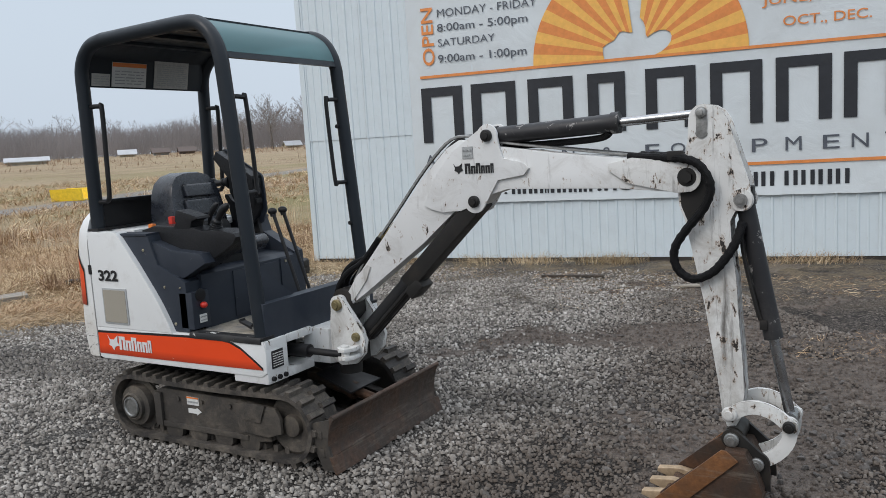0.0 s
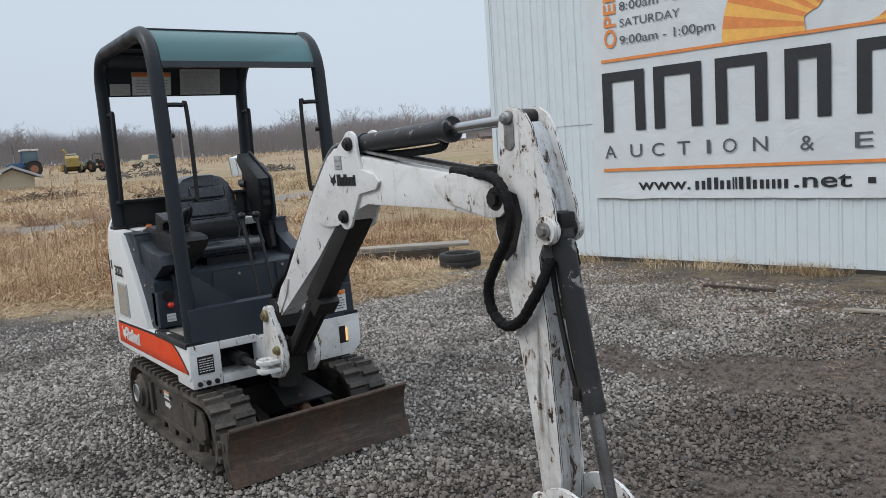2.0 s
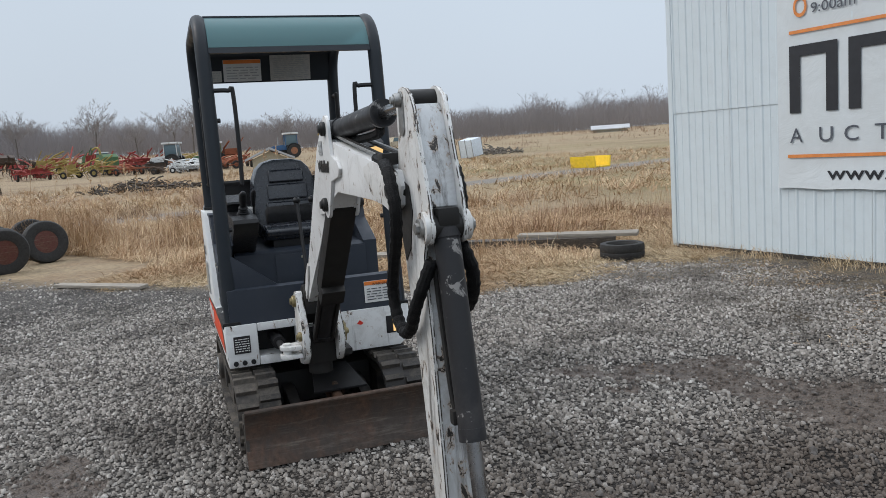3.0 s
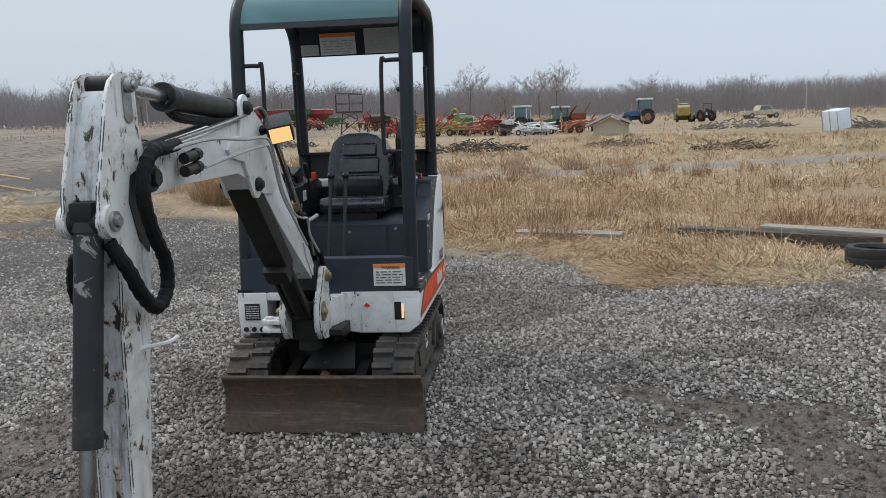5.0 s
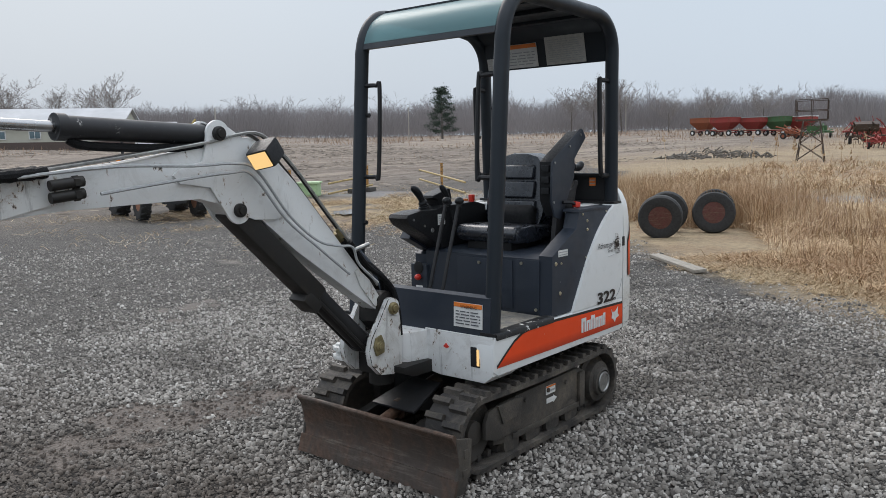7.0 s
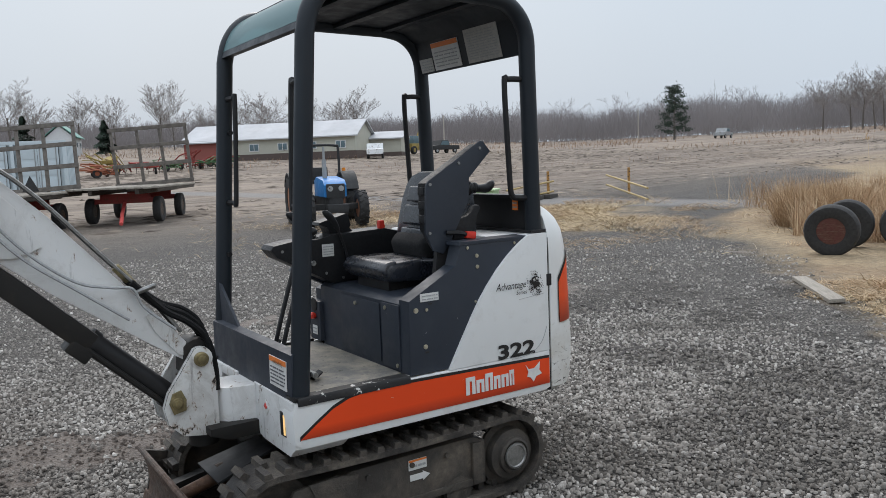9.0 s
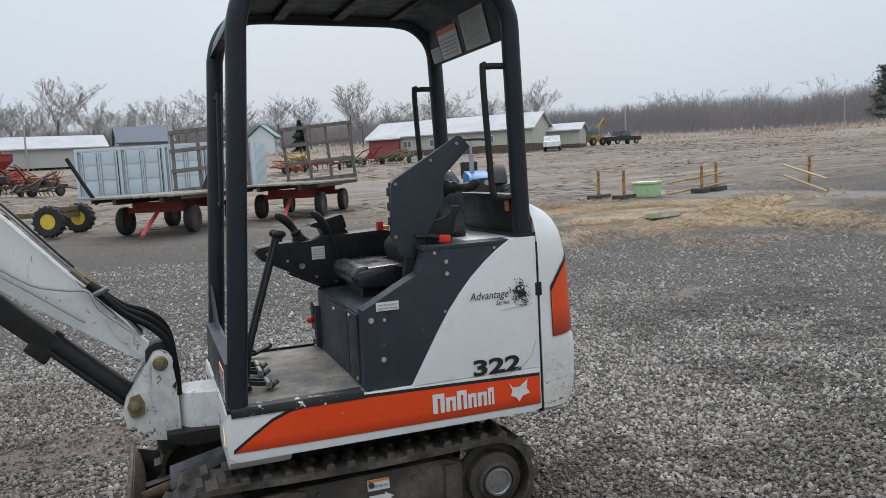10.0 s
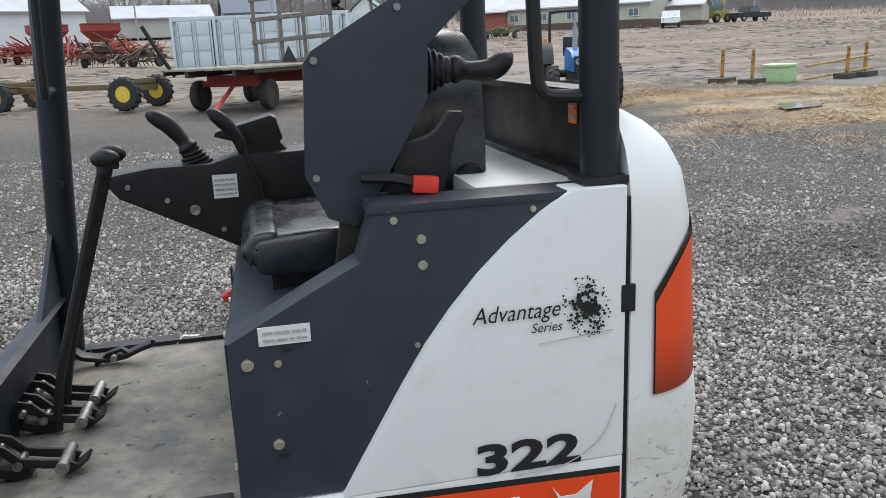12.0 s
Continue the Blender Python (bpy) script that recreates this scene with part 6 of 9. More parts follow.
cyl(bm, (2.712, CY - 0.041, 1.640), (2.712, CY + 0.041, 1.640), 0.027, seg=18)
part("pin_sleeve", bm, GREASY, arm, "greasy dark pin sleeve between the plates")
pin(arm, 2.70, 1.640, 0.058, 0.020, STEEL)
for side in (-1, 1):
    bm = bm_new()
    cyl(bm, (2.645, CY + side * 0.045, 1.388), (2.645, CY + side * 0.084, 1.388), 0.046, 0.038, seg=20)
    cyl(bm, (2.645, CY + side * 0.084, 1.388), (2.645, CY + side * 0.100, 1.388), 0.024, seg=6)
    part("pivot_boss", bm, GREASY, arm)
    bm = bm_new()
    cyl(bm, (2.848, CY + side * 0.044, 1.290), (2.848, CY + side * 0.066, 1.290), 0.043, seg=20)
    part("pivot_boss", bm, WHITE_WORN, arm)
    bm = bm_new()
    cyl(bm, (2.848, CY + side * 0.066, 1.290), (2.848, CY + side * 0.076, 1.290), 0.026, seg=18)
    cyl(bm, (2.848, CY + side * 0.076, 1.290), (2.848, CY + side * 0.085, 1.290), 0.016, seg=6)
    part("pin", bm, STEEL, arm)
    bm = bm_new()
    prism(bm, [(2.61, 1.36), (2.66, 1.42), (2.72, 1.40), (2.74, 1.33), (2.70, 1.22), (2.65, 1.18), (2.615, 1.27)], CY + side * 0.0535, CY + side * 0.0555, "y")
    part("grease_patch", bm, GREASY, arm)

bc = ram("bucket_cylinder", (2.851, CY, 1.290), (3.020, CY, 0.400), 0.575, 0.0365, 0.021, "scuffed black bucket cylinder", SCUFFED, 1.03)
bm = bm_new()
box(bm, (2.862, CY, 1.318), (0.055, 0.062, 0.05), 0.012)
cyl(bm, (2.854, CY - 0.039, 1.290), (2.854, CY + 0.039, 1.290), 0.034, seg=16)
part("cylinder_eye", bm, GREASY, bc)
bm = bm_new()
tube(bm, smooth_path([(2.84, CY - 0.035, 1.20), (2.855, CY - 0.03, 1.05), (2.905, CY - 0.03, 0.83), (2.925, CY - 0.02, 0.79)]), 0.009, 8)
box(bm, (2.925, CY - 0.03, 0.785), (0.03, 0.03, 0.04), 0.006)
part("feed_pipe", bm, GREASY, bc)
for side in (-1, 1):
    y0, y1 = CY + side * 0.080, CY + side * 0.098
    bm = bm_new()
    band(bm, [(p.x, p.z) for p in smooth_path([(2.802, 0, 0.412), (2.85, 0, 0.445), (2.91, 0, 0.457), (2.975, 0, 0.436), (3.025, 0, 0.394)], 4)], 0.028, y0, y1)
    part("guide_link", edged(bm), [WHITE_WORN, EDGE], exc, "white curved bucket link")
    bm = bm_new()
    y0, y1 = CY + side * 0.058, CY + side * 0.078
    band(bm, [(p.x, p.z) for p in smooth_path([(3.025, 0, 0.394), (3.022, 0, 0.335), (2.995, 0, 0.285), (2.955, 0, 0.248), (2.905, 0, 0.222)], 4)], 0.028, y0, y1)
    part("push_link", edged(bm), [WHITE_WORN, EDGE], exc, "white bucket push link")
pin(exc, 3.025, 0.394, 0.098, 0.024)
pin(exc, 2.802, 0.422, 0.098, 0.030, WHITE_WORN)

# bucket, curled towards the machine, resting on the ground
outline = [(2.79, 0.285), (2.868, 0.281), (2.905, 0.215), (2.935, 0.13), (2.925, 0.065), (2.88, 0.022), (2.74, 0.008), (2.60, 0.02), (2.525, 0.045)]
bm = bm_new()
WB = 0.155
thick = 0.012
cen = Vector((2.74, 0.16))
inner = []
for x, z in outline:
    v = (cen - Vector((x, z))).normalized()
    inner.append((x + v.x * thick, z + v.y * thick))
prism(bm, outline + inner[::-1], CY - WB, CY + WB, "y")
bucket = part("bucket", bm, RUST_BUCKET, exc, "rusty brown digging bucket with worn teeth")
for side in (-1, 1):
    bm = bm_new()
    prism(bm, outline + [(2.53, 0.07), (2.65, 0.175)], CY + side * WB, CY + side * (WB + 0.012), "y", 0.002)
    part("bucket_side", bm, RUST_BUCKET, bucket)
    bm = bm_new()
    prism(bm, [(2.508, 0.042), (2.780, 0.292), (2.80, 0.290), (2.845, 0.252), (2.63, 0.046)], CY + side * (WB + 0.012), CY + side * (WB + 0.024), "y", 0.002)
    part("side_cutter", bm, RUST_BRIGHT, bucket, "orange rusty side cutter")
    bm = bm_new()
    prism(bm, polar((2.808, 0.312), 0.042, 55, 235, 9) + [(2.80, 0.262), (2.87, 0.12), (2.955, 0.11)] + polar((2.905, 0.222), 0.048, -15, 70, 7), CY + side * 0.075, CY + side * 0.095, "y", 0.003)
    part("bucket_ear", bm, GREASY, bucket)
TOOTH = plain("polished_tooth", (0.42, 0.31, 0.20), 0.5, 0.4, 0.3, 30, 0.2)
for y in (-0.13, 0.0, 0.13):
    bm = bm_new()
    prism(bm, [(2.60, 0.010), (2.62, 0.052), (2.54, 0.066), (2.445, 0.054), (2.442, 0.038), (2.52, 0.012)], CY + y - 0.022, CY + y + 0.022, "y", 0.006)
    part("tooth", bm, TOOTH, bucket, "worn pale bucket tooth")
pin(bucket, 2.808, 0.312, 0.096, 0.030, STEEL)
pin(bucket, 2.905, 0.222, 0.096, 0.028, STEEL)
bm = bm_new()
cyl(bm, (2.812, CY - 0.072, 0.318), (2.812, CY + 0.072, 0.318), 0.040, seg=20)
part("pivot_boss", bm, GREASY, arm)
bm = bm_new()
tube(bm, smooth_path([(2.78, CY + 0.045, 0.915), (2.74, CY + 0.052, 0.925), (2.699, CY + 0.11, 0.931), (2.66, CY + 0.12, 0.938)]), 0.006, 6)
part("wire_end", bm, LABEL, arm, "pale wire end tied round the arm")
# hoses
HOSES = [
    ([(2.40, CY - 0.055, 1.480), (2.54, CY - 0.070, 1.470), (2.64, CY - 0.095, 1.462), (2.705, CY - 0.105, 1.43), (2.742, CY - 0.105, 1.35), (2.715, CY - 0.10, 1.265), (2.645, CY - 0.092, 1.18), (2.592, CY - 0.087, 1.095), (2.600, CY - 0.083, 1.015), (2.660, CY - 0.081, 0.972), (2.735, CY - 0.082, 0.998), (2.790, CY - 0.084, 1.058), (2.832, CY - 0.070, 1.13), (2.850, CY - 0.045, 1.20)], 0.018),
    ([(2.42, CY + 0.055, 1.478), (2.56, CY + 0.078, 1.468), (2.655, CY + 0.094, 1.462), (2.712, CY + 0.094, 1.42), (2.735, CY + 0.094, 1.34), (2.695, CY + 0.095, 1.235), (2.640, CY + 0.095, 1.15), (2.648, CY + 0.095, 1.07), (2.715, CY + 0.094, 1.035), (2.785, CY + 0.092, 1.085), (2.825, CY + 0.080, 1.16), (2.845, CY + 0.045, 1.235)], 0.020),
]
for pts, r in HOSES:
    bm = bm_new()
    tube(bm, smooth_path(pts, 7), r, 10, True, 0.10)
    h = part("hose", bm, HOSE, arm, "thick wrapped hydraulic hose")
for side in (-1, 1):
    for k, (dy, r) in enumerate(((0.045, 0.006), (0.030, 0.007))):
        y = CY + side * dy
        bm = bm_new()
        tube(bm, smooth_path([(0.92, y, 0.90), (1.02, y, 1.04), (1.20, y, 1.245), (1.40, y, 1.475), (1.55, y, 1.60), (1.68, y, 1.60), (1.80, y, 1.572), (2.14, y, 1.522), (2.50, y, 1.475), (2.60, y, 1.468)], 4), r, 6)
        part("pipe", bm, GREASY if k else STEEL, boom)
for pts in ([(2.55, CY + 0.085, 1.462), (2.2, CY + 0.072, 1.49), (1.9, CY + 0.085, 1.485), (1.73, CY + 0.088, 1.49), (1.62, CY + 0.09, 1.46), (1.45, CY + 0.07, 1.27), (1.30, CY + 0.068, 1.15), (1.18, CY + 0.07, 1.115), (1.10, CY + 0.075, 1.10), (1.06, CY + 0.07, 1.02), (0.95, CY + 0.08, 0.92)],
            [(2.25, CY + 0.07, 1.40), (2.0, CY + 0.075, 1.43), (1.75, CY + 0.09, 1.455), (1.64, CY + 0.09, 1.44), (1.47, CY + 0.072, 1.255), (1.30, CY + 0.07, 1.12), (1.12, CY + 0.07, 0.98)]):
    bm = bm_new()
    tube(bm, smooth_path(pts, 5), 0.006, 6)
    part("wire", bm, LABEL_GREY, boom, "thin grey lamp wire")
# hoses from the body into the boom foot
for dy, bend in ((-0.036, 0.04), (-0.012, 0.075), (0.012, 0.055), (0.036, 0.03)):
    bm = bm_new()
    tube(bm, smooth_path([(0.80, CY + dy * 2, 0.64), (0.80, CY + dy * 1.8, 0.74), (0.822, CY + dy * 1.6, 0.825 + bend), (0.89, CY + dy * 1.4, 0.905 + bend), (0.985, CY + dy * 1.3, 0.985 + bend * 0.5), (1.10, CY + dy * 1.5, 1.125)], 6), 0.014, 8)
    part("hose", bm, HOSE, boom)
bm = bm_new()
box(bm, (2.60, CY - 0.075, 1.478), (0.06, 0.05, 0.035), 0.006)
part("hose_clamp", bm, GREASY, boom)
for z in (1.400, 1.440):
    bm = bm_new()
    cyl(bm, (2.31, CY + 0.075, z + 0.006), (2.42, CY + 0.075, z - 0.006), 0.018, seg=12)
    cyl(bm, (2.325, CY + 0.075, z + 0.004), (2.345, CY + 0.075, z + 0.002), 0.022, seg=6)
    part("pipe_union", bm, GREASY, boom)
bm = bm_new()
cyl(bm, (1.08, CY + 0.065, 1.085), (1.02, CY + 0.10, 1.11), 0.010, seg=8)
part("pipe_fitting", bm, STEEL, boom)
for k in range(3):
    bm = bm_new()
    a = Vector((1.075 + 0.02 * k, CY + (k - 1) * 0.03, 1.105 + 0.022 * k))
    cyl(bm, a, a + Vector((0.035, 0, 0.04)), 0.017, seg=6)
    part("pipe_fitting", bm, OLIVE, boom)

# work lamp on the left of the boom
bm = bm_new()
housing = Matrix.Translation((1.60, 0.095, 1.525)) @ Matrix.Rotation(radians(35), 4, "Y") @ Matrix.Rotation(radians(18), 4, "Z")
lo = bm_new()
box(lo, (0, 0, 0), (0.10, 0.105, 0.085), 0.018)
lo.transform(housing)
lamp = part("work_lamp", lo, PLASTIC, exc, "black work lamp with a lit yellow lens")
lo = bm_new()
box(lo, (0.048, 0, 0), (0.012, 0.085, 0.066), 0.004)
lo.transform(housing)
part("lens", lo, LAMP_LENS, lamp, "lit yellow lens")
lo = bm_new()
box(lo, (-0.03, -0.06, -0.01), (0.03, 0.05, 0.03), 0.004)
lo.transform(housing)
part("bracket", lo, BLACK, lamp)
# ---- things round the yard ----
TYRE = plain("old_tyre_rubber", (0.022, 0.021, 0.020), 0.8, 0, 0.4, 30, 0.3)
FAR_BLACK = plain("far_black", (0.02, 0.02, 0.02), 0.7)
RED_RUST = rusty("red_rusty_rim", (0.105, 0.035, 0.028), (0.12, 0.06, 0.037), 0.8)
YELLOW_RIM = plain("yellow_rim", (0.62, 0.45, 0.04), 0.5)
WEATHERED = Nodes("weathered_wood")
_g = WEATHERED.noise(4, 8, 0.7, WEATHERED.stretch(1, 14, 14))
WEATHERED.bump(_g, 0.4, 0.01)
WOOD_GREY = WEATHERED.done(WEATHERED.mix(WEATHERED.range(_g, 0.3, 0.7), (0.16, 0.14, 0.115), (0.38, 0.345, 0.29)), 0.85)
WOOD_RACK = plain("dark_grey_boards", (0.13, 0.115, 0.10), 0.85, 0, 0.4, 6, 0.2)
WOOD_DARK = rusty("wet_dark_timber", (0.05, 0.042, 0.035), (0.11, 0.08, 0.055), 0.7)
BARK_FINE = plain("fine_twigs", (0.22, 0.195, 0.18), 0.9, 0, 0.2, 1)
BARK = plain("bare_bark", (0.125, 0.108, 0.095), 0.9, 0, 0.3, 3)
# twigs of the far woods, with distance haze put into a paler, greyer colour
TWIG_HAZED = plain("hazed_far_twigs", (0.225, 0.205, 0.202), 0.9, 0, 0.25, 0.05)
NEEDLE = plain("spruce_needles", (0.022, 0.040, 0.024), 0.8, 0, 0.4, 1.5)


def tint(name, c, rough=0.5):
    return paint(name, c, (0.10, 0.075, 0.058), 0.9, rough + 0.15, (0.12, 0.06, 0.035), 0.60, 1.6, 0.3)


F_RED, F_ORANGE, F_YELLOW, F_GREEN, F_BLUE, F_WHITE, F_TAN, F_GREY = (tint("machine_" + n, c) for n, c in (
    ("red", (0.27, 0.040, 0.033)), ("orange", (0.27, 0.080, 0.036)), ("yellow", (0.32, 0.24, 0.07)), ("green", (0.06, 0.13, 0.055)), ("blue", (0.045, 0.12, 0.25)), ("white", (0.66, 0.67, 0.66)), ("tan", (0.48, 0.42, 0.31)), ("grey", (0.30, 0.31, 0.31))))
F_GLASS = plain("far_glass", (0.10, 0.15, 0.17), 0.08, 0, 0.1)
CONC = plain("stained_concrete", (0.055, 0.048, 0.042), 0.9, 0, 0.3, 6, 0.3)


def stand(x, y, turn=0.0, dz=0.0, scale=1.0):
    return Matrix.Translation((x, y, lift(x, y) + dz)) @ Matrix.Rotation(radians(turn), 4, "Z") @ Matrix.Scale(scale, 4)


def wheel(parent, c, r, w, rim=0.55, rim_mat=None, axis="Y", seg=22, lug=False):
    m = Matrix.Translation(c) @ (Matrix.Rotation(radians(90), 4, "X") if axis == "Y" else Matrix.Rotation(radians(90), 4, "Y"))
    bm = bm_new()
    h = w / 2
    lathe(bm, [(r * rim, -h * 0.8), (r * 0.80, -h), (r * 0.94, -h * 0.9), (r, -h * 0.55), (r, h * 0.55), (r * 0.94, h * 0.9), (r * 0.80, h), (r * rim, h * 0.8)], m, seg, False)
    if lug:
        for k in range(16):
            a = k * math.tau / 16
            for s in (-1, 1):
                b2 = bm_new()
                box(b2, (r * 0.99, 0, s * h * 0.48), (r * 0.09, r * 0.10, h * 0.95), 0, Matrix.Rotation(s * 0.5, 4, "X"))
                b2.transform(m @ Matrix.Rotation(a + s * 0.1, 4, "Z"))
                tmp = bpy.data.meshes.new("tmp")
                b2.to_mesh(tmp)
                b2.free()
                bm.from_mesh(tmp)
                bpy.data.meshes.remove(tmp)
    tyre = part("wheel", bm, TYRE, parent)
    bm = bm_new()
    lathe(bm, [(r * rim, -h * 0.75), (r * rim * 0.92, -h * 0.5), (r * rim * 0.3, -h * 0.45), (r * 0.12, -h * 0.7), (r * 0.12, h * 0.7), (r * rim * 0.3, h * 0.45), (r * rim * 0.92, h * 0.5), (r * rim, h * 0.75)], m, seg)
    part("rim", bm, rim_mat or RED_RUST, tyre)
    return tyre


# old wheels in the weeds
wheel_turn = math.degrees(math.atan2(0.37, 0.93)) + 90
for x, y, dz, tilt in ((-9.15, -3.14, 0.0, 6), (-10.4, -2.7, 0.0, -4), (-10.1, -3.45, 0.01, 3), (-11.35, -3.05, 0.0, -5)):
    t = thing("old_wheel", "old black tyre on a dark rusty rim standing in dry weeds", "wheel", Matrix.Translation((x, y, 0.36 + dz)) @ Matrix.Rotation(radians(wheel_turn), 4, "Z") @ Matrix.Rotation(radians(tilt), 4, "X"), "old wheels in the weeds")
    wheel(t, (0, 0, 0), 0.37, 0.24, 0.52, RED_RUST, "Y", 30)
t = thing("flat_tyre", "black tyre lying flat on the dry grass", "tyre", stand(-3.60, 4.55, 20))
bm = bm_new()
lathe(bm, [(0.18, 0.02), (0.23, 0.0), (0.262, 0.015), (0.270, 0.05), (0.272, 0.09), (0.267, 0.10), (0.272, 0.11), (0.272, 0.165), (0.262, 0.195), (0.23, 0.205), (0.195, 0.195), (0.18, 0.16)], Matrix(), 32, False)
part("tyre_ring", bm, TYRE, t)


def beam(name, a, b, w, h, mat, label, z=0.0, roll=0.0):
    a, b = Vector(a), Vector(b)
    d = b - a
    bm = bm_new()
    box(bm, (0, 0, 0), (d.length, w, h), min(w, h) * 0.12)
    for v in bm.verts:
        v.co += Vector((0, noise.noise(v.co * 3.1) * 0.02, noise.noise(v.co * 2.7 + Vector((5, 0, 0))) * 0.015))
    c = (a + b) / 2
    return solid(name, bm, mat, label, "timber", Matrix.Translation((c.x, c.y, lift(c.x, c.y) + h / 2 + z)) @ Matrix.Rotation(math.atan2(d.y, d.x), 4, "Z") @ Matrix.Rotation(radians(roll), 4, "X"), "old timbers at the yard edge")


beam("timber_beam", (-5.55, 3.0, 0), (-4.3, 4.9, 0), 0.22, 0.20, WOOD_DARK, "dark wet timber beam lying on dry grass")
beam("timber_beam", (-5.9, 2.9, 0), (-4.7, 4.9, 0), 0.16, 0.14, WOOD_DARK, "dark wet timber beam lying on dry grass")
beam("plank", (-5.2, 3.9, 0), (-4.15, 5.15, 0), 0.20, 0.045, WOOD_GREY, "weathered grey plank on top of dark beams", 0.20, 4)
beam("plank", (-6.8, -2.15, 0), (-5.7, -1.05, 0), 0.15, 0.04, WOOD_GREY, "weathered grey plank lying on gravel", 0.015, 3)
beam("plank", (-6.3, 0.9, 0), (-5.8, 2.3, 0), 0.16, 0.08, WOOD_GREY, "weathered plank half hidden in dry grass", 0.02, 8)
beam("plank", (-0.2, 5.0, 0), (0.5, 5.12, 0), 0.06, 0.03, WOOD_DARK, "dark stick of wood on the gravel", 0.0, 0)
beam("plank", (1.35, 4.7, 0), (1.75, 4.78, 0), 0.07, 0.02, WOOD_GREY, "weathered grey plank lying on gravel", 0.005, 0)

# yellow trough on the far meadow
t = thing("yellow_trough", "long bright yellow trough on the green meadow", "trough", stand(-24.4, 16.2, 14))
bm = bm_new()
prism(bm, [(-0.42, 0), (0.42, 0), (0.48, 0.46), (0.42, 0.46), (0.36, 0.06), (-0.36, 0.06), (-0.42, 0.46), (-0.48, 0.46)], -0.72, 0.72, "x", 0.01)
part("trough_body", bm, plain("bright_yellow", (0.80, 0.55, 0.03), 0.5), t)

RIM_DULL = tint("dull_rim", (0.30, 0.13, 0.07))
# tractor facing the excavator
def tractor(m, hood, cab=False, label="", group="", rops=True, rim=None):
    t = thing("tractor", label, "tractor", m, group)
    bm = bm_new()
    prism(bm, [(0.25, 0.72), (0.25, 1.10), (0.55, 1.20), (1.45, 1.12), (1.62, 1.0), (1.62, 0.72)], -0.27, 0.27, "y", 0.03)
    part("hood", bm, hood, t)
    bm = bm_new()
    box(bm, (1.63, 0, 0.86), (0.06, 0.44, 0.34), 0.02)
    part("grille", bm, FAR_BLACK, t)
    for y in (-0.13, 0.13):
        bm = bm_new()
        cyl(bm, (1.65, y, 0.92), (1.675, y, 0.92), 0.065, seg=14)
        part("headlight", bm, F_GREY, t)
    bm = bm_new()
    box(bm, (0.6, 0, 0.55), (2.1, 0.34, 0.34), 0.03)
    box(bm, (1.45, 0, 0.48), (0.14, 1.15, 0.14), 0.02)
    box(bm, (1.75, 0, 0.45), (0.25, 0.5, 0.2), 0.03)
    cyl(bm, (-0.35, -0.55, 0.62), (-0.35, 0.55, 0.62), 0.09, seg=12)
    part("chassis", bm, FAR_BLACK, t)
    for s in (-1, 1):
        wheel(t, (-0.35, s * 0.70, 0.62), 0.62, 0.34, 0.52, rim or RIM_DULL, "Y", 26, True)
        wheel(t, (1.45, s * 0.64, 0.42), 0.42, 0.24, 0.52, rim or RIM_DULL, "Y", 22, True)
        bm = bm_new()
        prism(bm, polar((-0.35, 0.62), 0.70, 20, 150, 10) + polar((-0.35, 0.62), 0.66, 150, 20, 10), s * 0.50, s * 0.86, "y")
        part("fender", bm, FAR_BLACK, t)
    bm = bm_new()
    cyl(bm, (0.95, -0.12, 1.1), (0.95, -0.12, 1.62), 0.055, seg=12)
    cyl(bm, (0.95, -0.12, 1.62), (0.95, -0.12, 1.92), 0.03, seg=10)
    part("exhaust", bm, F_GREY, t)
    bm = bm_new()
    box(bm, (-0.3, 0, 1.05), (0.42, 0.44, 0.10), 0.03)
    box(bm, (-0.5, 0, 1.25), (0.10, 0.44, 0.36), 0.03)
    part("driver_seat", bm, FAR_BLACK, t)
    if cab:
        for x in (-0.75, 0.35):
            for y in (-0.52, 0.52):
                bm = bm_new()
                cyl(bm, (x, y, 0.95), (x * 0.92, y * 0.92, 2.15), 0.035, seg=6)
                part("cab_post", bm, hood, t)
        bm = bm_new()
        box(bm, (-0.2, 0, 1.6), (1.0, 0.94, 0.95), 0.05)
        part("cab_glass", bm, F_GLASS, t)
        bm = bm_new()
        box(bm, (-0.2, 0, 2.2), (1.35, 1.2, 0.16), 0.06)
        part("cab_roof", bm, F_WHITE, t)
    elif rops:
        bm = bm_new()
        tube(bm, smooth_path([(-0.45, -0.52, 0.75), (-0.45, -0.52, 1.85), (-0.45, -0.44, 1.98), (-0.45, 0, 2.0), (-0.45, 0.44, 1.98), (-0.45, 0.52, 1.85), (-0.45, 0.52, 0.75)], 4), 0.035, 8)
        part("roll_bar", bm, FAR_BLACK, t)
        for s in (-1, 1):
            bm = bm_new()
            cyl(bm, (-0.45, s * 0.64, 1.28), (-0.45, s * 0.64, 1.40), 0.05, seg=10)
            part("beacon", bm, AMBER, t)
    return t


tractor(stand(-6.95, -15.4, 75), plain("tractor_blue", (0.02, 0.16, 0.40), 0.4, 0, 0.15, 12, 0, 0.3), False, "blue tractor with a black roll bar parked on gravel")

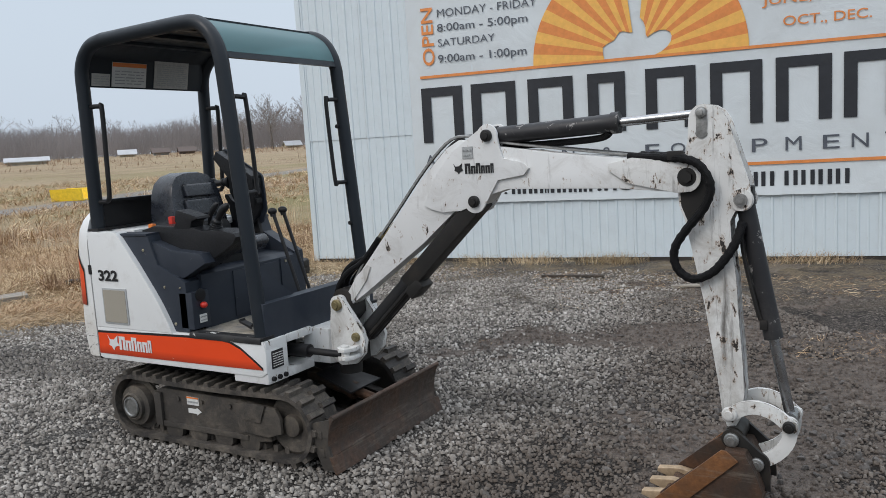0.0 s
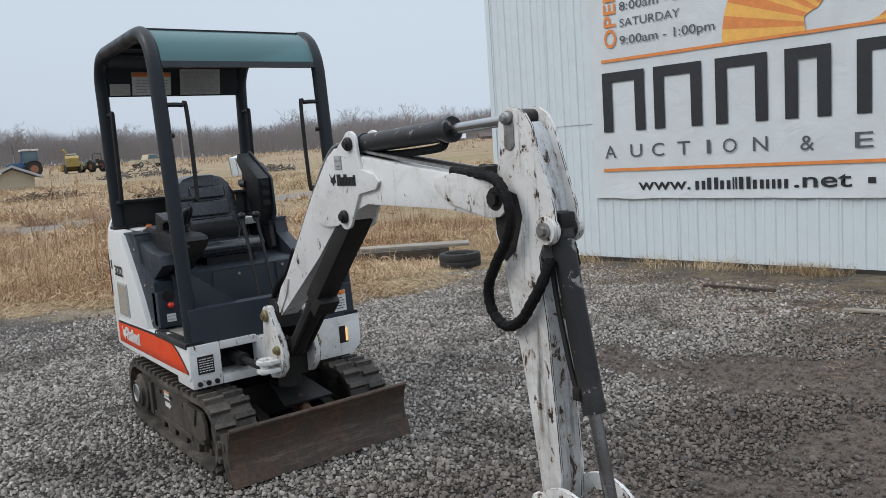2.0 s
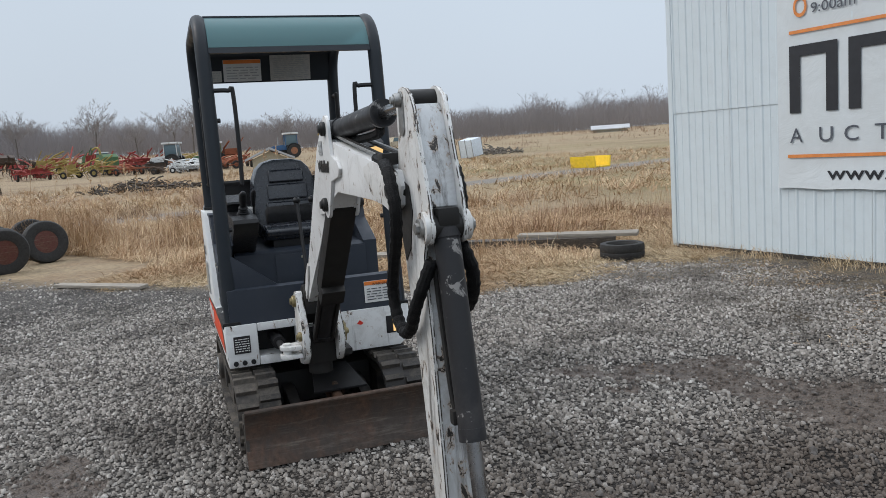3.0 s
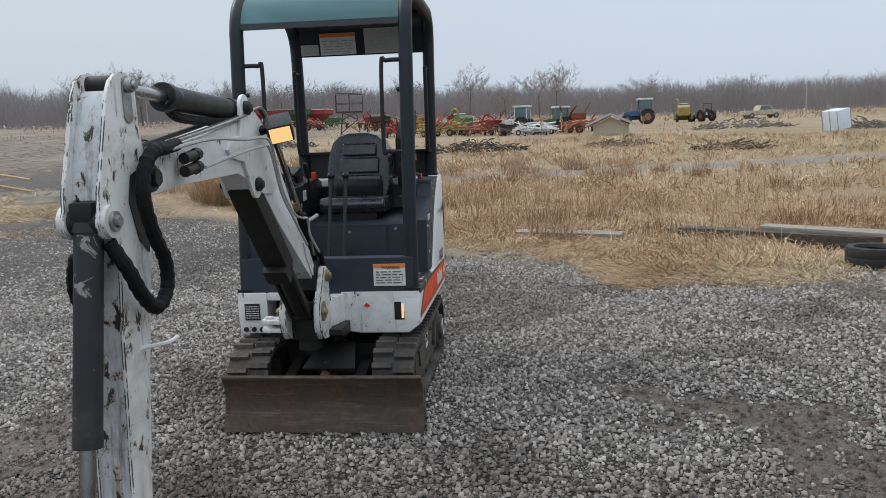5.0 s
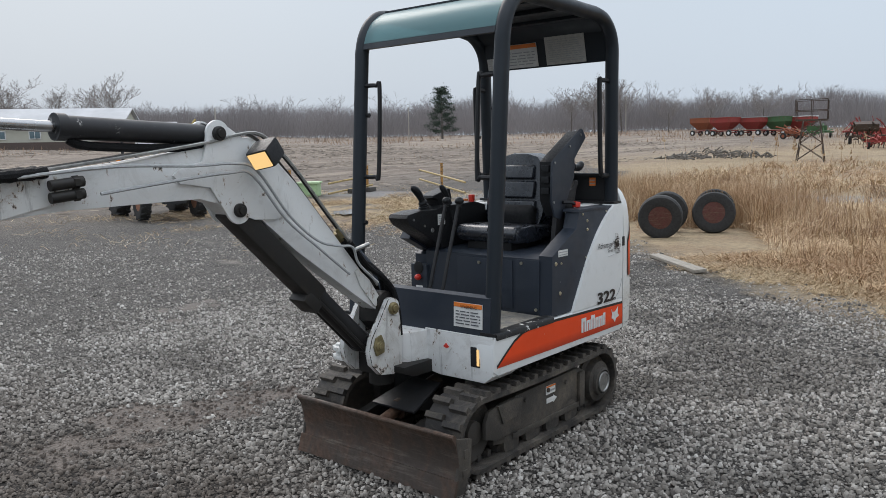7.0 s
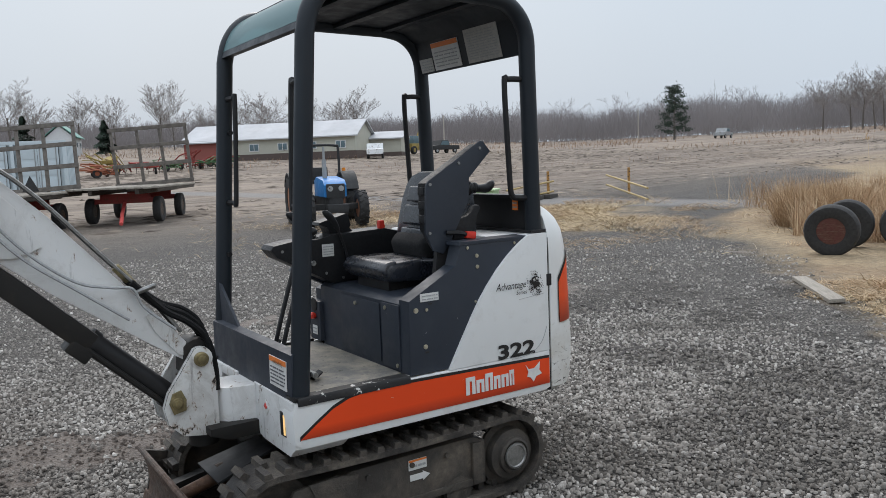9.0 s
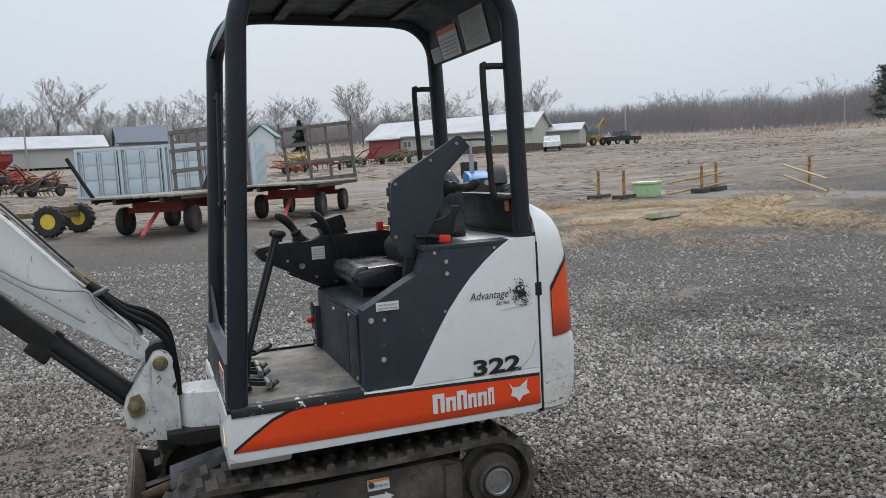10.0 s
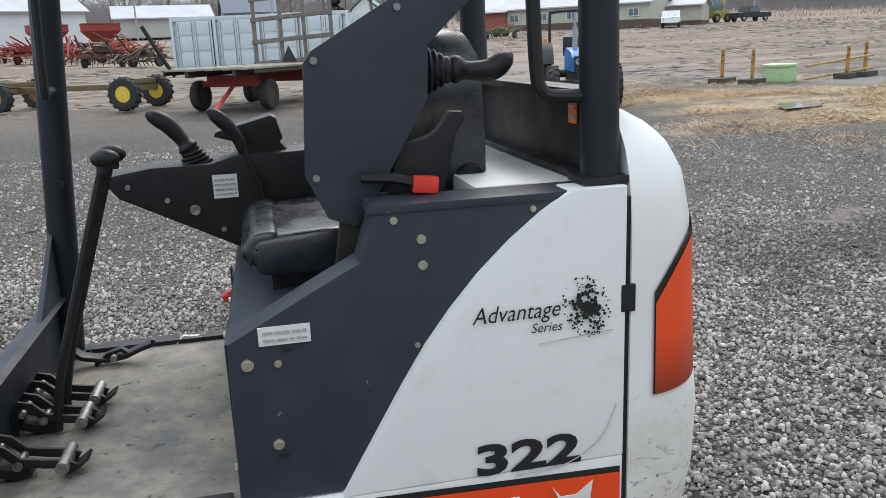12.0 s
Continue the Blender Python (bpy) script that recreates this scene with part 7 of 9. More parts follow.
# flatbed hay wagons with a rear rack
def hay_wagon(m, label, rack_tilt):
    t = thing("hay_wagon", label, "wagon", m, "hay wagons")
    for k in range(11):
        bm = bm_new()
        box(bm, (0.02 * math.sin(k * 5.1), -1.1 + k * 0.22, 0.98 + 0.006 * math.sin(k * 3.3)), (4.7, 0.205, 0.05), 0.006)
        part("bed_board", bm, WOOD_GREY, t)
    bm = bm_new()
    for y in (-0.6, 0.6):
        box(bm, (0, y, 0.88), (4.6, 0.10, 0.14), 0.01)
    for y in (-1.15, 1.15):
        box(bm, (0, y, 0.93), (4.7, 0.04, 0.12), 0.005)
    part("bed_frame", bm, WOOD_DARK, t)
    bm = bm_new()
    for x in (1.3, -1.3):
        box(bm, (x, 0, 0.62), (0.14, 1.8, 0.14), 0.02)
        box(bm, (x, 0, 0.74), (0.16, 1.3, 0.16), 0.02)
    box(bm, (0, 0, 0.66), (2.6, 0.12, 0.12), 0.01)
    part("running_gear", bm, F_RED, t)
    bm = bm_new()
    tube(bm, [(1.35, 0, 0.55), (2.0, 0.1, 0.30), (2.7, 0.25, 0.06)], 0.05, 8)
    part("tongue", bm, plain("tongue_red", (0.62, 0.09, 0.08), 0.5), t)
    for x in (1.3, -1.3):
        for y in (-0.9, 0.9):
            wheel(t, (x, y, 0.36), 0.36, 0.22, 0.5, RUST_DARK, "Y", 22)
    rk = Matrix.Translation((-2.2, 0, 1.0)) @ Matrix.Rotation(radians(rack_tilt), 4, "Y") @ Matrix.Rotation(radians(3), 4, "X")
    for y in (-1.15, -0.35, 0.35, 1.15):
        bm = bm_new()
        box(bm, (0, y, 0.92), (0.07, 0.09, 1.85), 0.006)
        bm.transform(rk)
        part("rack_post", bm, WOOD_RACK, t)
    for z in (0.06, 0.65, 1.25, 1.80):
        bm = bm_new()
        box(bm, (0.05, 0, z), (0.04, 2.45, 0.12), 0.006)
        bm.transform(rk)
        part("rack_board", bm, WOOD_RACK, t)
    return t


axis = math.degrees(math.atan2(0.88, 0.46))
w1 = hay_wagon(stand(0.0, -19.2, axis), "flatbed hay wagon with weathered boards and red running gear", -6)
bm = bm_new()
prism(bm, [(-0.22, 0), (0.22, 0), (0.0, 0.42)], -0.02, 0.02, "y", 0.004)
solid("toolbox_bracket", bm, FAR_BLACK, "black triangular bracket standing on the wagon bed", "bracket", stand(-0.85, -20.6, axis + 90, 1.005))
hay_wagon(stand(-3.7, -21.2, axis), "second flatbed hay wagon with a tall board rack", 4)

# bare running gear with yellow and rusty wheels
t = thing("wagon_gear", "rusty wagon chassis on yellow and orange wheels", "wagon", stand(4.7, -20.7, 158))
bm = bm_new()
box(bm, (0, 0, 0.55), (3.9, 0.14, 0.14), 0.02)
box(bm, (1.9, 0, 0.52), (0.16, 1.5, 0.16), 0.02)
box(bm, (-1.6, 0, 0.52), (0.16, 1.5, 0.16), 0.02)
box(bm, (1.9, 0, 0.68), (0.2, 1.2, 0.14), 0.02)
box(bm, (-1.6, 0, 0.68), (0.2, 1.2, 0.14), 0.02)
part("chassis", bm, rusty("yellow_rust", (0.15, 0.12, 0.05), (0.11, 0.07, 0.04), 0.8), t)
for y in (-0.8, 0.8):
    wheel(t, (-1.6, y, 0.40), 0.40, 0.26, 0.5, RIM_DULL, "Y", 22, True)
    wheel(t, (1.9, y, 0.40), 0.40, 0.26, 0.5, YELLOW_RIM, "Y", 22, True)
bm = bm_new()
tube(bm, [(0, 0, 0), (0.36, 0.08, 0.62), (0.72, 0.15, 1.28)], 0.055, 8)
solid("chute_pipe", bm, FAR_BLACK, "black pipe leaning against the wagon", "pipe", stand(2.15, -20.6, 20, 0.75))

# shipping container with side doors
CA, CB = Vector((-4.75, -40.4, 0)), Vector((4.30, -44.0, 0))
cd = (CB - CA)
t = thing("shipping_container", "pale blue-grey shipping container with four double doors", "container", Matrix.Translation((CA.x, CA.y, lift(CA.x, CA.y))) @ Matrix.Rotation(math.atan2(cd.y, cd.x), 4, "Z"))
CONT = paint("container_paint", (0.50, 0.57, 0.60), (0.32, 0.31, 0.29), 0.5, 0.6, None, 0.7, 0.8, 0.3)
SIDING_W = paint("white_barn_siding", (0.62, 0.63, 0.63), (0.40, 0.39, 0.36), 0.5, 0.6, None, 0.7, 0.4, 0.3)
L = cd.length
bm = bm_new()
box(bm, (L / 2, -1.22, 1.38), (L, 2.3, 2.5), 0.02)
part("shell", bm, CONT, t)
bm = bm_new()
for z in (0.10, 2.66):
    box(bm, (L / 2, -0.03, z), (L, 0.16, 0.18), 0.01)
for k in range(5):
    box(bm, (0.08 + k * (L - 0.16) / 4, -0.02, 1.38), (0.16, 0.16, 2.7), 0.01)
part("frame", bm, CONT, t)
for k in range(8):
    pitch, w = (L - 0.3) / 4, (L - 0.3) / 9.6
    x0 = 0.15 + (k // 2) * pitch + (pitch - 2 * w) / 2 + (k % 2) * w
    bm = bm_new()
    box(bm, (x0 + w / 2, 0.012, 1.38), (w - 0.015, 0.05, 2.38), 0.01)
    d = part("door", bm, CONT, t)
    bm = bm_new()
    box(bm, (x0 + w / 2, 0.0, 1.38), (w + 0.02, 0.05, 2.46), 0.0)
    part("seal", bm, FAR_BLACK, d)
    for j in range(3):
        bm = bm_new()
        box(bm, (x0 + w / 2, 0.045, 0.58 + j * 0.80), (w * 0.74, 0.03, 0.66), 0.012)
        part("door_panel", bm, CONT, d)
    for f in (0.12, 0.88):
        bm = bm_new()
        cyl(bm, (x0 + w * f, 0.07, 0.2), (x0 + w * f, 0.07, 2.5), 0.02, seg=6)
        part("lock_rod", bm, F_GREY, d)
for k in range(9):
    bm = bm_new()
    box(bm, (0.0, -0.25 - k * 0.24, 1.38), (0.08, 0.12, 2.5), 0.01)
    part("end_rib", bm, CONT, t)

# yellow barrier posts on low blocks, rails, green box, puddle
YEL_POST = paint("yellow_post", (0.40, 0.20, 0.045), (0.07, 0.035, 0.022), 0.95, 0.6, (0.04, 0.024, 0.018), 0.53, 5.0)
YEL_RAIL = paint("faded_yellow_rail", (0.42, 0.30, 0.12), (0.14, 0.09, 0.05), 0.8, 0.5, (0.08, 0.05, 0.03), 0.62)


def barrier_post(x, y, h=0.85, block=True):
    t = thing("barrier_post", "rusty yellow steel post on a low concrete block", "post", stand(x, y, 30), "yellow barrier posts")
    bm = bm_new()
    cyl(bm, (0, 0, 0), (0, 0, h), 0.045, seg=12)
    part("post_tube", bm, YEL_POST, t)
    if block:
        bm = bm_new()
        box(bm, (0, 0, 0.06), (0.75, 0.40, 0.16), 0.03)
        part("block", bm, CONC, t)


def rail(a, b, r=0.032):
    bm = bm_new()
    mid_p = (Vector(a) + Vector(b)) / 2
    tube(bm, [Vector(a) - mid_p, Vector(b) - mid_p], r, 8)
    solid("barrier_rail", bm, YEL_RAIL, "faded yellow pipe rail leaning on a post", "rail", Matrix.Translation(mid_p), "yellow barrier rails")


barrier_post(-11.75, -17.2)
barrier_post(-12.1, -16.4)
barrier_post(-14.6, -16.1, 0.80)
barrier_post(-15.2, -16.2, 0.86)
barrier_post(-17.5, -14.9, 0.85, False)
for z in (0.62, 0.30):
    rail((-15.3, -16.05, z + 0.2), (-13.6, -16.35, z - 0.02))
    rail((-17.6, -16.0, z + 0.30), (-15.6, -12.4, z - 0.02))
t = thing("green_box", "pale green utility box with a lid", "utility box", stand(-12.95, -16.5, 40))
bm = bm_new()
box(bm, (0, 0, 0.20), (0.80, 0.62, 0.40), 0.02)
part("box_body", bm, plain("pale_green", (0.36, 0.50, 0.27), 0.55), t)
bm = bm_new()
box(bm, (0, 0, 0.42), (0.88, 0.70, 0.06), 0.015)
part("lid", bm, plain("pale_green_lid", (0.42, 0.55, 0.32), 0.5), t)
bm = bm_new()
n_p = 22
vs = [bm.verts.new((0.85 * math.cos(k * math.tau / n_p) * (1 + 0.25 * math.sin(k * 1.7)), 0.38 * math.sin(k * math.tau / n_p) * (1 + 0.2 * math.cos(k * 2.3)), 0)) for k in range(n_p)]
bm.faces.new(vs)
solid("puddle", bm, plain("puddle_water", (0.10, 0.095, 0.085), 0.04, 0, 0.1), "shallow puddle among straw", "puddle", stand(-9.95, -11.6, 35, 0.03), "", "structure")

# long low barn, small shed, houses
def barn_house(name, label, a, b, depth, eave, ridge, wall, roof, base=None, windows=0, base_h=0.9):
    a, b = Vector(a), Vector(b)
    d = b - a
    c = (a + b) / 2
    z0 = lift(c.x, c.y) - 0.1
    t = thing(name, label, "building", Matrix.Translation((a.x, a.y, z0)) @ Matrix.Rotation(math.atan2(d.y, d.x), 4, "Z"))
    l = d.length
    g = 1 if depth > 0 else -1
    bm = bm_new()
    prism(bm, [(0, 0), (depth, 0), (depth, eave), (depth / 2, ridge), (0, eave)], 0, l, "x")
    # lies on the side away from the yard
    part("wall", bm, wall, t, "", 0)
    bm = bm_new()
    prism(bm, [(-0.5 * g, eave - 0.12), (depth / 2, ridge + 0.12), (depth + 0.5 * g, eave - 0.12), (depth + 0.5 * g, eave + 0.02), (depth / 2, ridge + 0.28), (-0.5 * g, eave + 0.02)], -0.4, l + 0.4, "x")
    part("roof", bm, roof, t, "", 0)
    if base:
        bm = bm_new()
        box(bm, (l / 2, -0.03 * g, base_h / 2), (l + 0.06, 0.06, base_h))
        box(bm, (-0.03, depth / 2, base_h / 2), (0.06, abs(depth), base_h))
        box(bm, (l + 0.03, depth / 2, base_h / 2), (0.06, abs(depth), base_h))
        part("wainscot", bm, base, t, "", 0)
    for k in range(windows):
        x = l * (k + 0.5) / windows
        bm = bm_new()
        box(bm, (x, -0.05 * g, eave * 0.62), (1.3, 0.08, 0.95), 0.02)
        wdw = part("window", bm, F_WHITE, t)
        bm = bm_new()
        for s in (-1, 1):
            box(bm, (x + s * 0.29, -0.10 * g, eave * 0.62), (0.5, 0.03, 0.75), 0.01)
        part("pane", bm, F_GLASS, wdw)
    return t


ROOF_W = plain("white_metal_roof", (0.42, 0.425, 0.435), 0.7, 0, 0.12, 0.4, 0, 0.15)
CREAM = plain("cream_siding", (0.42, 0.41, 0.34), 0.7, 0, 0.1, 0.5)
BROWN = plain("brown_wainscot", (0.085, 0.06, 0.05), 0.7)
barn_house("long_barn", "long low barn with a white metal roof and brown wainscot", (-43.6, -84.0), (-27.2, -99.0), -9.0, 2.75, 4.6, CREAM, ROOF_W, BROWN, 6)
barn_house("red_annex", "red barn annex with a pale roof", (-30.2, -95.6), (-27.0, -98.5), -5.0, 2.4, 3.0, plain("barn_red", (0.24, 0.07, 0.055), 0.7), ROOF_W)
barn_house("cream_shed", "small cream shed with a flat white roof", (-51.5, -86.5), (-46.2, -91.0), -5.0, 2.4, 3.1, CREAM, ROOF_W, BROWN, 0, 0.6)
barn_house("white_house", "white house with a green roof", (-21.6, -143.0), (-23.6, -149.0), 4.6, 3.2, 5.2, SIDING_W, plain("green_roof", (0.10, 0.24, 0.20), 0.6), None, 2)
barn_house("storage_building", "long white storage building with a pale roof", (7.0, -127.0), (19.5, -125.0), 9.0, 2.6, 4.2, plain("grey_wall", (0.40, 0.39, 0.36), 0.7), ROOF_W)
barn_house("storage_building", "white storage building with a pale roof", (23.5, -109.5), (40.0, -100.0), 9.0, 3.8, 5.6, SIDING_W, ROOF_W)
barn_house("blue_roof_house", "far house with a slate-blue roof", (-3.0, -138.0), (5.0, -137.0), 7.0, 3.0, 5.4, F_GREY, plain("slate_blue_roof", (0.085, 0.105, 0.135), 0.6))
barn_house("far_shed", "long low white farm building far off", (-124.5, 75.0), (-121.2, 80.2), 5.0, 0.7, 1.15, CREAM, ROOF_W)
for hx, hy, lb in ((-146.0, 114.0, "far white house by the woods"), (-141.5, 119.5, "far grey house by the woods"), (-137.0, 123.0, "far brown shed by the woods"), (-121.0, 140.5, "far white house among bare trees")):
    barn_house("far_house", lb, (hx, hy), (hx + 2.0, hy + 2.6), 4.0, 0.7, 1.5, F_TAN if "white" in lb else (F_GREY if "grey" in lb else BROWN), ROOF_W if "white" in lb else BROWN)
# small tan shed in the weeds
t = barn_house("tan_shed", "small tan shed with a pale roof among weeds", (-51.6, 5.5), (-54.0, 5.8), -2.4, 0.85, 1.35, plain("tan_siding", (0.42, 0.37, 0.27), 0.7), ROOF_W)
t = thing("white_tank", "white plastic tank cube tilted in the weeds", "tank", stand(-46.0, 19.6, 30) @ Matrix.Rotation(radians(10), 4, "X"))
bm = bm_new()
box(bm, (0, 0, 0.75), (1.1, 1.1, 1.2), 0.06)
part("tank_body", bm, plain("cloudy_white", (0.60, 0.66, 0.72), 0.4), t)
bm = bm_new()
for x in (-0.55, 0, 0.55):
    for y in (-0.56, 0.56):
        cyl(bm, (x, y, 0.1), (x, y, 1.38), 0.02, seg=6)
part("cage", bm, F_GREY, t)
# lattice tower
t = thing("steel_tower", "dark rusty lattice tower with a railed platform", "tower", stand(-37.6, -8.4, 12))
bm = bm_new()
for s1 in (-1, 1):
    for s2 in (-1, 1):
        cyl(bm, (0.62 * s1, 0.62 * s2, 0), (0.36 * s1, 0.36 * s2, 2.0), 0.025, seg=5)
    for z0, z1 in ((0.1, 0.9), (0.9, 1.6), (1.6, 2.0)):
        w0, w1 = 0.62 - 0.13 * z0, 0.62 - 0.13 * z1
        for a in (-1, 1):
            cyl(bm, (w0 * s1, -a * w0, z0), (w1 * s1, a * w1, z1), 0.015, seg=4)
            cyl(bm, (-a * w0, w0 * s1, z0), (a * w1, w1 * s1, z1), 0.015, seg=4)
part("lattice", bm, RUST_DARK, t)
bm = bm_new()
for s in (-1, 1):
    box(bm, (0, s * 0.68, 2.0), (1.4, 0.06, 0.06))
    box(bm, (s * 0.68, 0, 2.0), (0.06, 1.4, 0.06))
for z in (2.45, 2.95):
    for s in (-1, 1):
        box(bm, (0, s * 0.7, z), (1.4, 0.03, 0.03))
        box(bm, (s * 0.7, 0, z), (0.03, 1.4, 0.03))
for k in range(3):
    for s in (-1, 1):
        box(bm, (-0.7 + k * 0.7, s * 0.7, 2.48), (0.03, 0.03, 0.95))
        box(bm, (s * 0.7, -0.7 + k * 0.7, 2.48), (0.03, 0.03, 0.95))
part("platform", bm, RUST_DARK, t)


# machines of the dealer's rows
def gravity_wagon(m, color, top, label="grain wagon with a sloping hopper"):
    t = thing("grain_wagon", label, "wagon", m, "grain wagons")
    bm = bm_new()
    vs_lo = [bm.verts.new(p) for p in ((-0.8, -0.5, 0.9), (0.8, -0.5, 0.9), (0.8, 0.5, 0.9), (-0.8, 0.5, 0.9))]
    vs_mid = [bm.verts.new(p) for p in ((-1.7, -1.15, 1.9), (1.7, -1.15, 1.9), (1.7, 1.15, 1.9), (-1.7, 1.15, 1.9))]
    vs_hi = [bm.verts.new(p) for p in ((-1.7, -1.15, 2.5), (1.7, -1.15, 2.5), (1.7, 1.15, 2.5), (-1.7, 1.15, 2.5))]
    for a, b in ((vs_lo, vs_mid), (vs_mid, vs_hi)):
        for k in range(4):
            bm.faces.new((a[k], a[(k + 1) % 4], b[(k + 1) % 4], b[k]))
    bm.faces.new(vs_lo)
    bm.faces.new(vs_hi)
    part("hopper", bm, color, t, "", 0)
    bm = bm_new()
    box(bm, (0, 0, 2.55), (3.5, 2.4, 0.12), 0.02)
    part("rim_board", bm, top, t)
    bm = bm_new()
    box(bm, (0, 0, 0.75), (3.4, 0.9, 0.14))
    for x in (-1.3, 1.3):
        box(bm, (x, 0, 0.5), (0.12, 1.9, 0.12))
    part("chassis", bm, F_RED, t)
    for x in (-1.3, 1.3):
        for y in (-0.95, 0.95):
            wheel(t, (x, y, 0.42), 0.42, 0.25, 0.5, F_WHITE, "Y", 14)
    return t


def implement(m, color, seed, label, span=2.6, high=1.3):
    """A field implement: frame bars, tines, hopper boxes and small wheels."""
    rng = random.Random(seed)
    t = thing("farm_implement", label, "farm implement", m, "farm implements")
    bm = bm_new()
    for k in range(14):
        y = -span / 2 + span * rng.random()
        a = Vector((rng.uniform(-1.4, -0.3), y, rng.uniform(0.2, 0.9)))
        b = Vector((rng.uniform(0.2, 1.5), y + rng.uniform(-0.7, 0.7), rng.uniform(0.2, high * 1.1)))
        tube(bm, [a, (a + b) / 2 + Vector((0, 0, rng.uniform(-0.1, 0.3))), b], rng.uniform(0.03, 0.075), 5)
    for x in (-0.6, 0.5):
        box(bm, (x, 0, 0.65), (0.14, span, 0.14))
    part("frame", bm, color, t)
    bm = bm_new()
    for k in range(9):
        y = -span / 2 + span * k / 8
        tube(bm, [(-0.6, y, 0.65), (-0.85, y, 0.4), (-0.65, y, 0.08)], 0.03, 4)
    part("tine_row", bm, RUST_DARK, t)
    bm = bm_new()
    prism(bm, [(-0.25, high * 0.45), (0.3, high * 0.5), (0.38, high * rng.uniform(0.6, 0.8)), (-0.36, high * rng.uniform(0.6, 0.85))], -span * rng.uniform(0.05, 0.40), span * rng.uniform(0.05, 0.35), "y", 0.03)
    part("box", bm, color, t)
    for y in (-span * 0.42, span * 0.42):
        wheel(t, (0.1, y, 0.35), 0.35, 0.2, 0.5, color, "Y", 14)
    return t


def harvester(m, color, label):
    t = thing("harvester", label, "harvester", m, "harvesters")
    bm = bm_new()
    prism(bm, [(-2.4, 1.0), (-2.4, 2.2), (-1.6, 2.6), (0.6, 2.6), (0.9, 1.9), (0.9, 0.9)], -0.9, 0.9, "y", 0.05)
    part("body", bm, color, t)
    bm = bm_new()
    box(bm, (1.25, 0, 2.2), (1.0, 1.2, 1.2), 0.06)
    cab = part("cab", bm, F_GLASS, t)
    bm = bm_new()
    box(bm, (1.25, 0, 2.86), (1.2, 1.4, 0.14), 0.04)
    part("cab_roof", bm, F_WHITE, cab)
    bm = bm_new()
    prism(bm, [(1.2, 0.5), (2.6, 0.3), (2.9, 0.9), (1.4, 1.4)], -1.5, 1.5, "y", 0.04)
    part("header", bm, color, t)
    bm = bm_new()
    tube(bm, smooth_path([(-0.6, 0.7, 2.5), (-0.6, 0.8, 3.2), (-0.2, 1.0, 3.5), (0.8, 1.2, 3.3)]), 0.13, 8)
    part("spout", bm, F_YELLOW, t)
    for y in (-0.95, 0.95):
        wheel(t, (0.9, y, 0.7), 0.7, 0.45, 0.5, F_YELLOW, "Y", 16)
        wheel(t, (-1.9, y, 0.45), 0.45, 0.3, 0.5, F_YELLOW, "Y", 14)
    return t


def pickup(m, color, label):
    t = thing("pickup_truck", label, "truck", m)
    bm = bm_new()
    prism(bm, [(-2.6, 0.5), (-2.6, 1.05), (-0.7, 1.08), (-0.45, 1.75), (0.75, 1.78), (1.2, 1.15), (2.5, 1.05), (2.6, 0.5)], -0.95, 0.95, "y", 0.06)
    part("body", bm, color, t)
    bm = bm_new()
    prism(bm, [(-0.6, 1.12), (-0.42, 1.68), (0.7, 1.70), (1.08, 1.16)], -0.97, 0.97, "y")
    part("glass", bm, F_GLASS, t)
    for x in (-1.7, 1.7):
        for y in (-0.85, 0.85):
            wheel(t, (x, y, 0.38), 0.38, 0.24, 0.55, F_GREY, "Y", 14)
    return t


def old_digger(m, label):
    t = thing("loader", label, "loader", m)
    bm = bm_new()
    box(bm, (0, 0, 1.0), (2.6, 1.6, 0.9), 0.06)
    part("body", bm, F_YELLOW, t)
    bm = bm_new()
    box(bm, (-0.2, 0, 1.95), (1.2, 1.3, 1.1), 0.05)
    part("cab", bm, F_GLASS, t)
    bm = bm_new()
    tube(bm, [(0.8, 0, 1.3), (1.6, 0, 2.9), (2.4, 0, 3.6), (2.9, 0, 2.7)], 0.16, 6)
    tube(bm, [(0.8, 0.5, 1.3), (1.9, 0.5, 3.1)], 0.10, 6)
    part("boom", bm, F_YELLOW, t)
    for x in (-1.0, 1.0):
        for y in (-0.85, 0.85):
            wheel(t, (x, y, 0.55), 0.55, 0.4, 0.5, F_YELLOW, "Y", 14)
    return t


rg = random.Random(11)
# row seen behind the excavator: west
harvester(stand(-62.0, -4.4, 200, 0, 0.6), F_GREEN, "dark green forage harvester with a raised yellow spout")
implement(stand(-65.0, -2.0, 30), F_RED, 1, "red field implement parked in weeds", 3.4, 1.8)
tractor(stand(-64.5, 0.4, 250, 0, 1.0), F_WHITE, True, "pale tractor with a glazed cab", "far tractors")
implement(stand(-60.5, 1.9, 80), F_WHITE, 2, "white flat hay implement", 3.0, 0.9)
tractor(stand(-64.0, 3.6, 290, 0, 0.95), F_GREEN, True, "green tractor with a cab", "far tractors")
implement(stand(-64.0, 5.2, 10), F_ORANGE, 3, "rusty orange field implement parked in weeds", 3.0, 2.2)
tractor(stand(-92.0, 14.4, 270, 0, 1.3), F_BLUE, True, "dark blue tractor with a cab", "far tractors")
harvester(stand(-98.5, 20.3, 170, 0, 0.8), F_YELLOW, "yellow combine harvester in the far row")
tractor(stand(-99.0, 23.0, 200, 0, 1.1), F_GREEN, False, "green open tractor in the far row", "far tractors")
pickup(stand(-110.0, 32.8, 100), F_TAN, "tan pickup truck parked by a brush pile")
